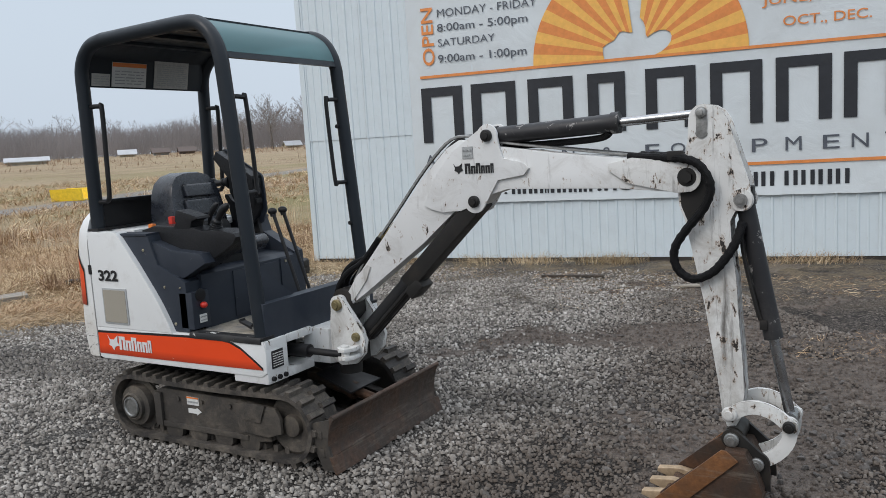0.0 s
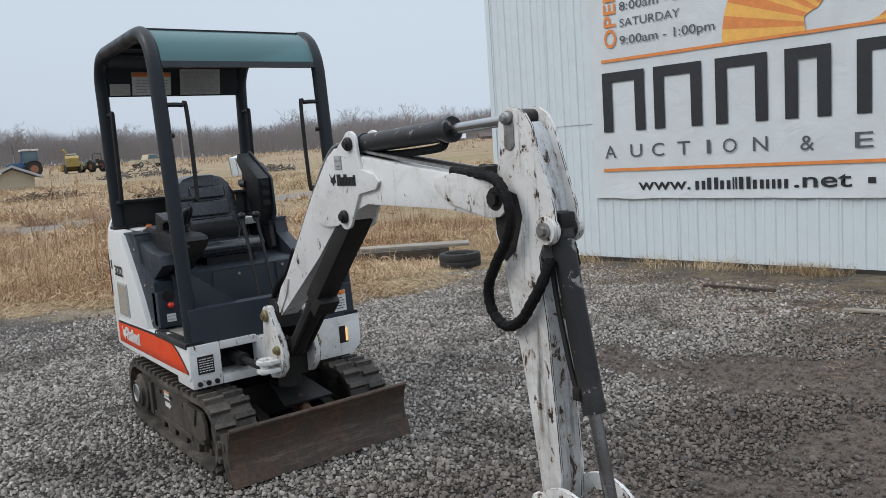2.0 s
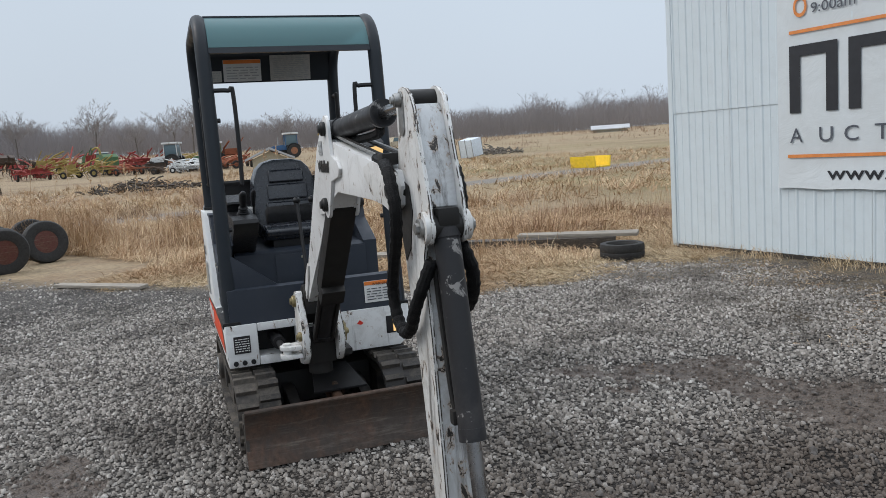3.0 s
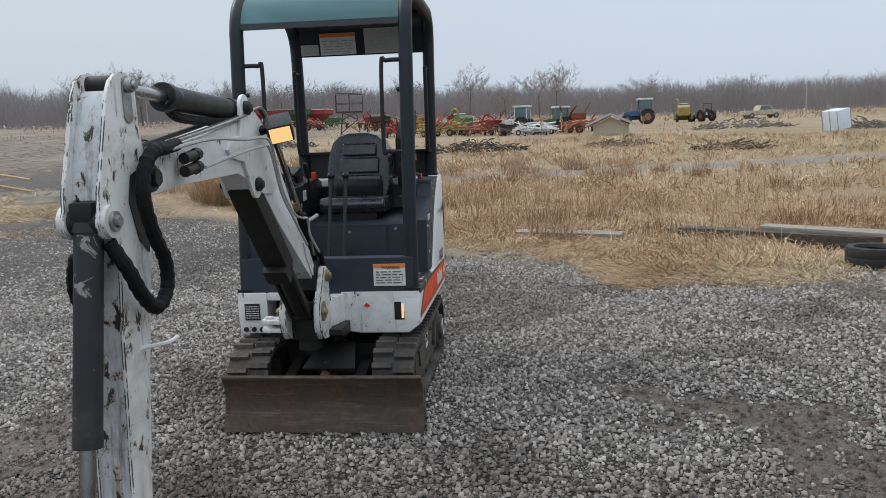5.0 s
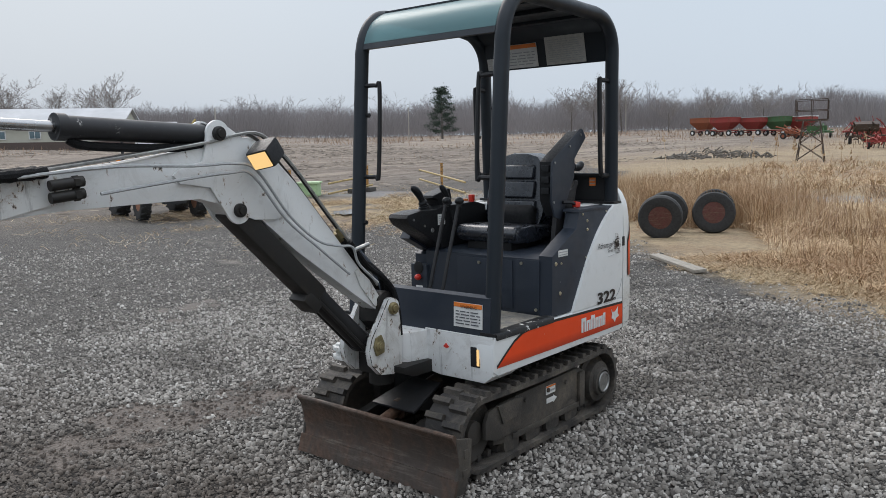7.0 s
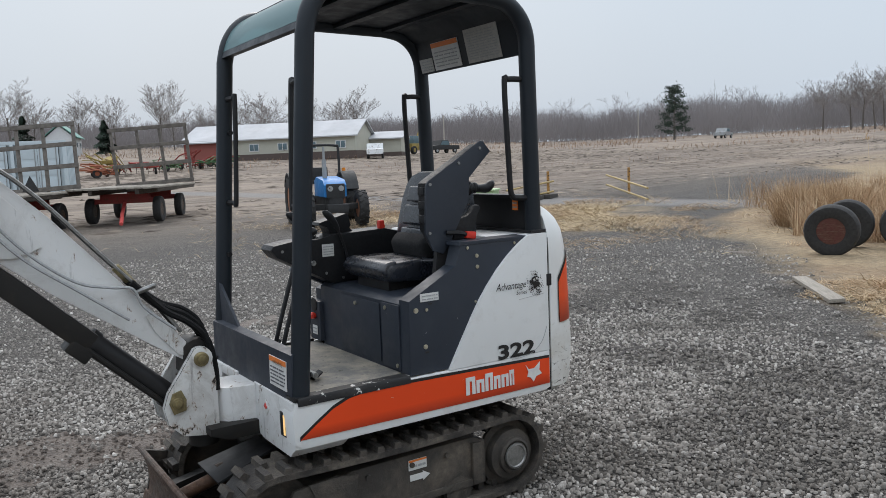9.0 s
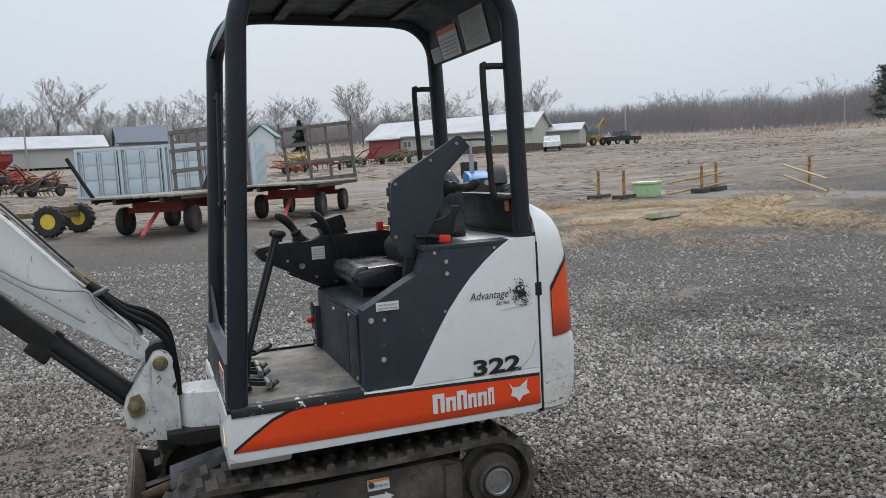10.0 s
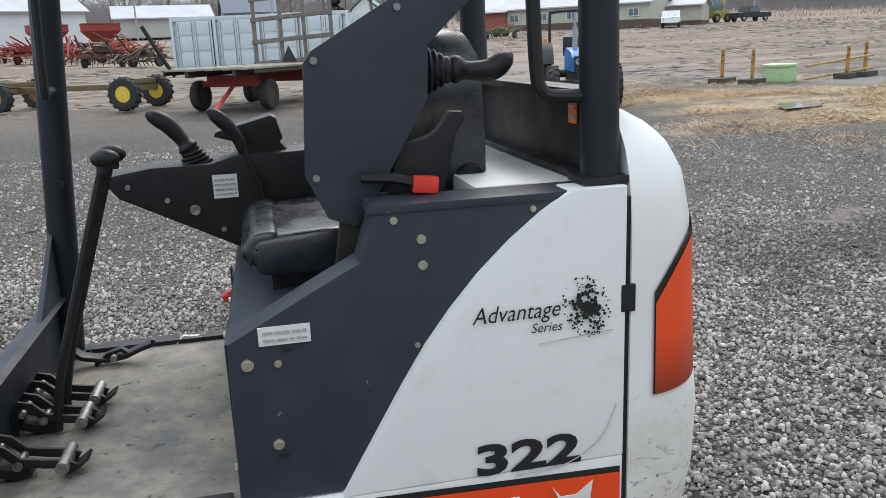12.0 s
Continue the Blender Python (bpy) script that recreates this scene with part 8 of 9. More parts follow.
for k, (x, y) in enumerate(((-70.0, -6.0), (-73.5, -8.8), (-67.5, -9.0), (-71.5, -2.6), (-78.0, -6.5), (-68.5, -12.0), (-80.0, -14.0), (-66.5, 4.0), (-69.5, 1.5), (-96.0, -19.0), (-94.0, -23.0), (-99.0, -15.0), (-92.0, -17.0), (-88.0, -24.0))):
    implement(stand(x, y, rg.uniform(0, 360)), (F_RED, F_ORANGE, F_YELLOW, F_RED, F_GREEN, RUST_DARK)[k % 6], 20 + k, ("red", "orange", "yellow", "red", "green", "rusty brown")[k % 6] + " field implement parked in a row", rg.uniform(2.6, 4.0), rg.uniform(1.2, 2.3))
for k, (x, y, c, n_) in enumerate(((-109.0, -39.0, F_RED, "red"), (-110.5, -35.5, F_RED, "red"), (-111.5, -32.5, F_GREEN, "green"), (-112.5, -29.8, F_RED, "red"), (-114.0, -44.0, F_ORANGE, "orange"))):
    gravity_wagon(stand(x, y, 75), c, (F_RED, F_GREY, F_GREEN, F_WHITE, F_ORANGE)[k], n_ + " grain wagon with a sloping hopper")
# rows towards the barns: south
for k, (x, y, c, n_) in enumerate(((-20.5, -73.7, F_RED, "red"), (-24.1, -77.9, F_RED, "red"), (-17.6, -71.0, F_GREEN, "green"), (-14.0, -67.0, F_RED, "red"), (-10.5, -64.5, F_ORANGE, "orange"), (-22.5, -72.5, F_GREEN, "green"), (-12.5, -71.0, F_YELLOW, "yellow"), (8.4, -66.3, F_ORANGE, "orange"), (10.5, -71.1, F_ORANGE, "orange"), (14.0, -68.0, RUST_DARK, "rusty"), (18.0, -72.0, F_RED, "red"), (6.6, -50.4, RUST_DARK, "rusty"), (9.2, -52.0, RUST_DARK, "rusty"), (12.0, -56.0, F_RED, "red"), (15.0, -60.0, F_RED, "red"), (17.5, -57.0, F_ORANGE, "orange"), (13.5, -63.0, F_RED, "red"), (19.0, -63.0, F_RED, "red"), (21.5, -58.5, F_ORANGE, "orange"), (10.0, -59.0, F_RED, "red"), (24.0, -64.0, F_RED, "red"), (13.0, -78.0, F_GREEN, "green"), (21.0, -80.0, F_RED, "red"))):
    implement(stand(x, y, rg.uniform(0, 360)), c, 50 + k, n_ + " field implement standing on bare dirt", rg.uniform(2.4, 3.8), rg.uniform(1.0, 1.9))
gravity_wagon(stand(14.3, -82.5, 15), F_RED, F_RED, "red grain wagon with a sloping hopper")
gravity_wagon(stand(19.5, -84.5, 25), F_RED, F_GREY, "red grain wagon with a grey rim")
pickup(stand(-44.2, -80.2, 60), F_WHITE, "white pickup truck parked by the barn")
pickup(stand(-60.5, -90.5, 10), FAR_BLACK, "black flatbed truck parked by the field")
old_digger(stand(-56.5, -91.5, 200), "old yellow loader with a raised boom")
pickup(stand(-119.0, -88.0, 20), F_GREY, "grey pickup truck parked at the far field edge")

for k, (x, y, s, c) in enumerate(((-57.0, -6.5, 0.7, F_YELLOW), (-58.5, -4.6, 0.8, F_YELLOW), (-57.5, -2.6, 0.75, F_ORANGE), (-59.0, -1.0, 0.8, RUST_DARK), (-57.0, 0.6, 0.6, F_WHITE), (-58.0, 2.2, 0.65, F_WHITE), (-56.0, -0.8, 0.55, RUST_DARK), (-55.5, 1.6, 0.5, F_GREY), (-59.5, 4.6, 0.9, F_ORANGE), (-61.5, 7.6, 0.85, RUST_DARK), (-56.5, -8.8, 0.8, F_RED), (-60.5, -9.5, 0.8, F_RED))):
    implement(stand(x, y, rg.uniform(0, 360), 0, s), c, 90 + k, ("yellow", "yellow", "orange", "rusty brown", "white", "white", "rusty brown", "grey", "orange", "rusty brown", "red", "red")[k] + " field implement half hidden in weeds", rg.uniform(2.8, 4.2), rg.uniform(0.9, 1.9))
# low junk heaps: brush and rusty scrap
def heap(x, y, r, h, mat, label, seed, n_pieces=60):
    rng = random.Random(seed)
    bm = bm_new()
    for k in range(n_pieces * 3):
        a, d = rng.uniform(0, math.tau), r * math.sqrt(rng.random())
        z = h * (1 - d / r) * rng.random()
        p = Vector((d * math.cos(a), d * math.sin(a), z + 0.05))
        q = p + Vector((rng.uniform(-1, 1), rng.uniform(-1, 1), rng.uniform(-0.3, 0.6))) * rng.uniform(0.15, 0.6)
        q.z = max(q.z, 0.02)
        tube(bm, [p, (p + q) / 2 + Vector((0, 0, 0.05)), q], rng.uniform(0.012, 0.05), 4)
    solid("scrap_heap", bm, mat, label, "scrap heap", stand(x, y), "scrap heaps", "stuff")


HEAP_BROWN = plain("dead_brush", (0.17, 0.125, 0.085), 0.9, 0, 0.4, 2)
heap(-62.0, 18.0, 4.0, 1.2, WOOD_RACK, "heap of dark rusty scrap and brush", 1, 120)
heap(-50.0, 23.0, 2.2, 0.7, WOOD_RACK, "heap of dark brush in dry grass", 2, 80)
heap(-36.0, 5.5, 1.8, 0.35, HEAP_BROWN, "low brush heap in dry grass", 3, 60)
heap(-30.0, 9.5, 1.6, 0.30, HEAP_BROWN, "low scrap heap in dry grass", 4, 60)
heap(-40.0, -14.0, 3.0, 0.6, WOOD_RACK, "low scrap heap in dry grass", 5, 90)
heap(-33.0, -1.5, 2.6, 0.6, WOOD_DARK, "row of dark logs in dry grass", 6, 70)

# ---- trees ----
def branch_set(seed, height, levels, spread=0.5, count=9, kids=(7, 6, 4)):
    """Segments (start, end, radius0, radius1, level) of a bare tree: a short trunk and a fan of long rising limbs."""
    rng = random.Random(seed)
    out = []

    def limb(p, d, length, r, level):
        n_s = (4, 4, 3, 2, 1)[level]
        pts = [p.copy()]
        for i in range(n_s):
            d = (d + Vector((rng.uniform(-1, 1), rng.uniform(-1, 1), rng.uniform(-0.3, 0.7) if level else 0)) * (0.05 if level == 0 else 0.10)).normalized()
            p = p + d * (length / n_s)
            pts.append(p.copy())
        rs = [r * (1 - (0.45 if level == 0 else 0.75) * i / n_s) for i in range(n_s + 1)]
        for i in range(n_s):
            out.append((pts[i], pts[i + 1], rs[i], rs[i + 1], level))
        if level >= levels:
            return
        k_n = count if level == 0 else kids[level - 1]
        for k in range(k_n):
            low = 0.45 if level == 0 else 0.15
            t = min(low + (1 - low) * (k + rng.random()) / k_n, 0.999)
            i = int(t * n_s)
            q = pts[i].lerp(pts[i + 1], t * n_s - i)
            a = (k * 2.4 + rng.uniform(-0.6, 0.6)) if level == 0 else rng.uniform(0, math.tau)
            side = Vector((math.cos(a), math.sin(a), 0))
            sp = spread * rng.uniform(0.5, 1.25)
            nd = (d * (1.1 - sp) + side * sp + Vector((0, 0, 0.16))).normalized()
            ll = height * rng.uniform(0.42, 0.62) * (1.05 - 0.3 * t) if level == 0 else length * rng.uniform(0.34, 0.56) * (1.15 - 0.55 * t)
            limb(q, nd, ll, r * ((0.42 if level == 0 else 0.42) * (1 - 0.4 * t)), level + 1)

    limb(Vector((0, 0, 0)), Vector((0, 0, 1)), height * 0.42, height * 0.014, 0)
    top = max(max(s[0].z, s[1].z) for s in out)
    k = height / top
    return [(a * k, b * k, r0 * k, r1 * k, l) for a, b, r0, r1, l in out]


def seg_arrays(segs, sides=3, thick=1.0, least=0.0):
    verts, faces = [], []
    for a, b, r0, r1, _ in segs:
        d = (b - a).normalized()
        u = d.cross(Vector((0.3, 0.5, 0.81))).normalized()
        w = d.cross(u)
        base = len(verts)
        for p, r in ((a, max(r0 * thick, least)), (b, max(r1 * thick, least))):
            for k in range(sides):
                t = k * math.tau / sides
                verts.append(p + r * (math.cos(t) * u + math.sin(t) * w))
        for k in range(sides):
            k2 = (k + 1) % sides
            faces.append((base + k, base + k2, base + sides + k2))
            faces.append((base + k, base + sides + k2, base + sides + k))
    return np.array([tuple(v) for v in verts]), np.array(faces)


def ribbons(segs, width, seed=1, least=0.0):
    """Twigs as thin strips, two triangles each, turned at random."""
    rng = random.Random(seed)
    verts, faces = [], []
    for a, b, r0, r1, _ in segs:
        d = (b - a).normalized()
        u = Vector((rng.uniform(-1, 1), rng.uniform(-1, 1), rng.uniform(-1, 1)))
        u = (u - d * u.dot(d)).normalized()
        i = len(verts)
        w0, w1 = max(r0 * width, least), max(r1 * width, least * 0.6)
        verts += [a - u * w0, a + u * w0, b + u * w1, b - u * w1]
        faces += [(i, i + 1, i + 2), (i, i + 2, i + 3)]
    return np.array([tuple(v) for v in verts]), np.array(faces)


kinds = []
for seed, spread in ((3, 0.60), (8, 0.68), (14, 0.55), (21, 0.64)):
    segs = branch_set(seed, 10.0, 4, spread, 10, (9, 7, 4))
    limbs = fast_mesh(*seg_arrays([s for s in segs if s[4] == 1], 3, 0.9, 0.016), BARK_FINE)
    kinds.append([fast_mesh(*seg_arrays([s for s in segs if s[4] == 0], 6), BARK), limbs, fast_mesh(*ribbons([s for s in segs if s[4] > 1], 1.0, seed, 0.0140), BARK_FINE)])
for k, (x, y, h) in enumerate(((15.7, -166, 17), (25.2, -175, 14), (22.0, -168, 11), (-14.3, -166, 15), (-41.7, -166, 15), (-66.9, -174, 14), (-90.4, -174, 15), (-80.0, -178, 12), (-52.5, -136.5, 9), (-73.4, -149, 11), (-184.9, -12.7, 13), (-175.4, 7.2, 13), (-172.0, 3.5, 11), (-195.4, -4.4, 10), (-185, -28, 11), (-165, -52, 10), (-168, -64, 10), (-160, -70, 9), (-123, 138, 13), (-134, 140, 11), (-118, 146, 13), (-128, 143, 12), (-113, 140, 12), (-200, 30, 11), (6.0, -150, 9), (2.0, -152, 9), (-6.0, -158, 9), (-150, -80, 13), (-153, -84, 12), (-147, -76, 11), (-156, -79, 12), (-150, -88, 11), (33, -170, 15), (29, -182, 13), (10, -178, 13), (4, -172, 12), (-2, -180, 13), (-8, -176, 12), (-20, -182, 12), (-28, -178, 13), (-34, -172, 12), (36, -186, 14), (-48, -180, 11), (-55, -178, 11), (19, -184, 12), (-62, -178, 12))):
    t = thing("bare_tree", "leafless winter tree with a wide branching crown", "tree", stand(x, y, k * 67, -0.2, h / 10) @ Matrix.Diagonal((1.08, 1.08, 1.0, 1.0)), "bare trees")
    tr, br, tw = kinds[k % 4]
    part("trunk", tr, None, t)
    crown = part("crown", br, None, t)
    part("twig_mass", tw, None, crown)


def spruce(m, h, seed):
    rng = random.Random(seed)
    t = thing("spruce_tree", "dark green spruce tree", "tree", m, "spruce trees")
    bm = bm_new()
    cyl(bm, (0, 0, 0), (0, 0, h), 0.16, 0.02, 8)
    part("trunk", bm, BARK, t)
    vv, ff = [], []
    for k in range(3600):
        z = h * (0.08 + 0.92 * rng.random())
        r = min((h - z) * 0.42, h * 0.26) * (0.25 + 0.75 * rng.random() ** 0.5) * (0.8 + 0.35 * math.sin(z * 4.2)) + 0.05
        a = rng.uniform(0, math.tau)
        c = Vector((r * math.cos(a), r * math.sin(a), z - r * 0.15))
        s = rng.uniform(0.18, 0.42)
        b = len(vv)
        o = Vector((math.cos(a), math.sin(a), rng.uniform(-0.5, 0.1)))
        sd = Vector((-math.sin(a), math.cos(a), rng.uniform(-0.3, 0.3)))
        vv += [c + o * s, c + sd * s * 0.45, c - sd * s * 0.45 + Vector((0, 0, 0.1))]
        ff.append((b, b + 1, b + 2))
    part("crown", fast_mesh(np.array([tuple(v) for v in vv]), np.array(ff), NEEDLE), None, t)


def pine(m, h, seed):
    rng = random.Random(seed)
    t = thing("pine_tree", "broad dark green pine tree with an uneven crown", "tree", m)
    bm = bm_new()
    cyl(bm, (0, 0, 0), (0, 0, h * 0.95), 0.24, 0.04, 8)
    part("trunk", bm, BARK, t)
    vv, ff = [], []
    for k in range(46):
        z = h * (0.10 + 0.88 * (k + rng.random()) / 46)
        reach = h * 0.30 * min(1.0, 1.25 - z / h) * rng.uniform(0.55, 1.15) + 0.2
        a = k * 2.4 + rng.uniform(-0.5, 0.5)
        for j in range(150):
            s = 0.25 + 0.75 * rng.random() ** 0.7
            c = Vector((math.cos(a) * reach * s, math.sin(a) * reach * s, z + 0.16 * reach * s)) + Vector((rng.gauss(0, 0.40), rng.gauss(0, 0.40), rng.gauss(0, 0.22)))
            d = Vector((rng.uniform(-1, 1), rng.uniform(-1, 1), rng.uniform(-0.3, 1))).normalized()
            sd = d.cross(Vector((rng.uniform(-1, 1), rng.uniform(-1, 1), rng.uniform(-1, 1)))).normalized()
            l = rng.uniform(0.14, 0.34)
            b = len(vv)
            vv += [c + d * l, c + sd * l * 0.35, c - sd * l * 0.35]
            ff.append((b, b + 1, b + 2))
    part("crown", fast_mesh(np.array([tuple(v) for v in vv]), np.array(ff), NEEDLE), None, t)


pine(stand(-122.9, -102.2, 0), 10.5, 1)
spruce(stand(-15.5, -157.7, 0), 7.0, 4)
spruce(stand(-26.5, -144.1, 0), 6.0, 5)

# poles
for x, y, h in ((15.3, -115.7, 9.0), (-68.0, -101.0, 5.5), (-2.5, -106.6, 8.0), (-118.0, -107.0, 6.5), (-150.0, -75.0, 8.0), (-175.0, 60.0, 6.0)):
    bm = bm_new()
    cyl(bm, (0, 0, 0), (0, 0, h), 0.13, 0.09, 8)
    solid("utility_pole", bm, plain("pole_wood_%d" % int(h * 10), (0.34, 0.31, 0.27), 0.85), "weathered wooden utility pole", "pole", stand(x, y), "utility poles")


# far woods: a deep band of bare trees and brush all round the horizon
def wood_height(a):
    """Height of the tree line against the bearing."""
    h = 9.0 + 1.4 * math.exp(-((a - radians(212)) / radians(28)) ** 2) + 1.6 * noise.noise(Vector((a * 7, 0, 2))) + 2.0 * noise.noise(Vector((a * 23, 0, 5))) + 1.5 * noise.noise(Vector((a * 70, 0, 8)))
    return max(3.8, h - 1.5 * min(1.0, max(0.0, (a - radians(228)) / radians(12))))


def far_woods():
    rng = np.random.default_rng(5)
    temps = []
    for seed in range(6):
        segs = branch_set(100 + seed, 1.0, 3, 0.68, 6, (6, 5))
        temps.append(ribbons(segs, 0.6, seed, 0.0024))
    V, Fc, base = [], [], 0
    for k in range(250):
        a = radians(100 + 190 * rng.random())
        d = 205 + 75 * rng.random()
        h = wood_height(a) * (0.85 + 0.45 * rng.random()) * d / 230
        x, y = d * math.cos(a), d * math.sin(a)
        v, f = temps[rng.integers(6)]
        c, s = math.cos(rng.random() * 6.28), math.sin(rng.random() * 6.28)
        R = np.array(((c, -s, 0), (s, c, 0), (0, 0, 1)))
        V.append((v @ R.T) * np.array((h * 1.1, h * 1.1, h)) + np.array((x, y, lift(x, y) - 0.3)))
        Fc.append(f + base)
        base += len(v)
    ob = new("far_woods", fast_mesh(np.concatenate(V), np.concatenate(Fc), TWIG_HAZED))
    tagged(ob, "band of leafless brown-grey woods along the horizon", "woods", "", "stuff")
    # brush and saplings filling the woods
    n_b = 160000
    a = np.radians(100 + 190 * rng.random(n_b))
    d = 198 + 90 * rng.random(n_b)
    x, y = d * np.cos(a), d * np.sin(a)
    z = np.array([lift(p, q) for p, q in zip(x, y)])
    top = np.interp(a, np.radians(np.arange(99, 292, 0.1)), [wood_height(radians(q)) for q in np.arange(99, 292, 0.1)])
    h = top * (0.25 + 0.72 * rng.random(n_b) ** 0.8) * d / 230
    w = 0.025 + 0.05 * rng.random(n_b)
    t = a + np.pi / 2 + rng.normal(0, 0.4, n_b)
    start = 0.85 * h * rng.random(n_b)
    p0 = np.stack((x - w * np.cos(t), y - w * np.sin(t), z + start - 0.3), 1)
    p1 = np.stack((x + w * np.cos(t), y + w * np.sin(t), z + start - 0.3), 1)
    lean = rng.normal(0, 0.55, n_b) * (h - start)
    p2 = np.stack((x + lean * np.cos(t), y + lean * np.sin(t), z + h), 1)
    v = np.stack((p0, p1, p2), 1).reshape(-1, 3)
    ob = new("far_brush", fast_mesh(v, np.arange(n_b * 3).reshape(-1, 3), TWIG_HAZED))
    tagged(ob, "grey-brown saplings and brush filling the woods", "brush", "", "stuff")
    # red-brown weeds in front of the woods
    n_b = 36000
    a = np.radians(100 + 190 * rng.random(n_b))
    d = 48 + 147 * rng.random(n_b) ** 0.8
    keep = np.array([noise.noise(Vector((p * 7, q * 0.05, 1))) > (-0.15 if q > 125 else 0.12) for p, q in zip(a, d)])
    a, d = a[keep], d[keep]
    n_b = len(a)
    x, y = d * np.cos(a), d * np.sin(a)
    pts = np.stack((x, y, np.array([lift(p, q) for p, q in zip(x, y)]) - 0.05), 1)
    blades(pts, (0.35 + 0.75 * rng.random(n_b)) * np.clip(d / 130, 0.35, 1), (0.015 + 0.03 * rng.random(n_b)) * np.clip(d / 130, 0.4, 1), (25, 85), (10, 85), 77, WEEDS, "far_weeds", "red-brown dead weeds along the foot of the woods", "weeds")


WEEDS = plain("dead_weeds", (0.30, 0.195, 0.125), 0.9, 0, 0.4, 0.05)
far_woods()


# lumps and ridges of the bare field
def field_lumps():
    rng = np.random.default_rng(12)
    count = 26000
    y = -17 - 75 * rng.random(count) ** 1.2
    x = rng.uniform(-75, 24, count)
    keep = np.array([noise.noise(Vector((p * 0.05, q * 0.16, 6))) + 0.25 * rng.normal() > 0.05 for p, q in zip(x, y)])
    x, y = x[keep], y[keep]
    n_s = len(x)
    oct_v = np.array(((1, 0, 0), (-1, 0, 0), (0, 1, 0), (0, -1, 0), (0, 0, 1), (0, 0, -1)), float)
    oct_f = np.array(((0, 2, 4), (2, 1, 4), (1, 3, 4), (3, 0, 4)))
    far = 1 + np.abs(y) / 45
    size = np.stack((rng.uniform(0.06, 0.30, n_s) * far, rng.uniform(0.03, 0.11, n_s) * far, rng.uniform(0.008, 0.030, n_s) * far), 1)
    v = (oct_v[None] * (0.6 + 0.7 * rng.random((n_s, 6, 1))) + rng.normal(0, 0.15, (n_s, 6, 3))) * size[:, None, :]
    v += np.stack((x, y, np.array([lift(p, q) for p, q in zip(x, y)])), 1)[:, None, :]
    Fc = (oct_f[None] + (np.arange(n_s) * 6)[:, None, None]).reshape(-1, 3)
    n = Nodes("field_earth")
    col = n.mix(n.geo.outputs["Random Per Island"], (0.045, 0.034, 0.027), (0.27, 0.225, 0.18))
    ob = new("earth_ridges", fast_mesh(v.reshape(-1, 3), Fc, n.done(col, 0.9, 0, 0.2)))
    tagged(ob, "low brown ridges of churned earth on the field", "earth", "", "stuff")


field_lumps()
# ---- gravel, straw and weeds ----
def gravel_material():
    n = Nodes("loose_stone")
    n.pos = n.tex.outputs["Object"]
    r = n.geo.outputs["Random Per Island"]
    cr = n.add("ShaderNodeValToRGB")
    els = cr.color_ramp.elements
    els[0].position, els[0].color = 0.0, (0.10, 0.091, 0.081, 1)
    els[1].position, els[1].color = 1.0, (0.56, 0.53, 0.49, 1)
    for p, c in ((0.25, (0.20, 0.182, 0.162, 1)), (0.6, (0.31, 0.286, 0.255, 1)), (0.88, (0.42, 0.392, 0.355, 1))):
        e = els.new(p)
        e.color = c
    n.link(r, cr.inputs[0])
    col = n.mix(n.range(n.noise(60, 4), 0.45, 0.75, 0, 0.5), cr.outputs[0], (0.13, 0.115, 0.10))
    X, Y, front, damp = ground_zones(n)
    col = n.mix(n.math("MULTIPLY", damp, 0.58), col, (0.092, 0.081, 0.070))
    col = n.mix(n.math("MULTIPLY", front, 0.74), col, (0.092, 0.070, 0.055))
    return n.done(col, 0.8, 0, 0.3)


def edge_d(x, y):
    """Metres behind the yard's edge, with a ragged line."""
    wob = 0.9 * noise.noise(Vector((x * 0.5, y * 0.5, 3))) + 0.45 * noise.noise(Vector((x * 1.7, y * 1.7, 9)))
    return -0.74 * x + 0.67 * y - 3.65 - 0.75 * max(0.0, y - 2.8) + wob


def wall_d(x, y):
    """Metres in front of the metal wall."""
    return -((Vector((x, y, 0)) - WC).dot(-WN))


STONE = gravel_material()


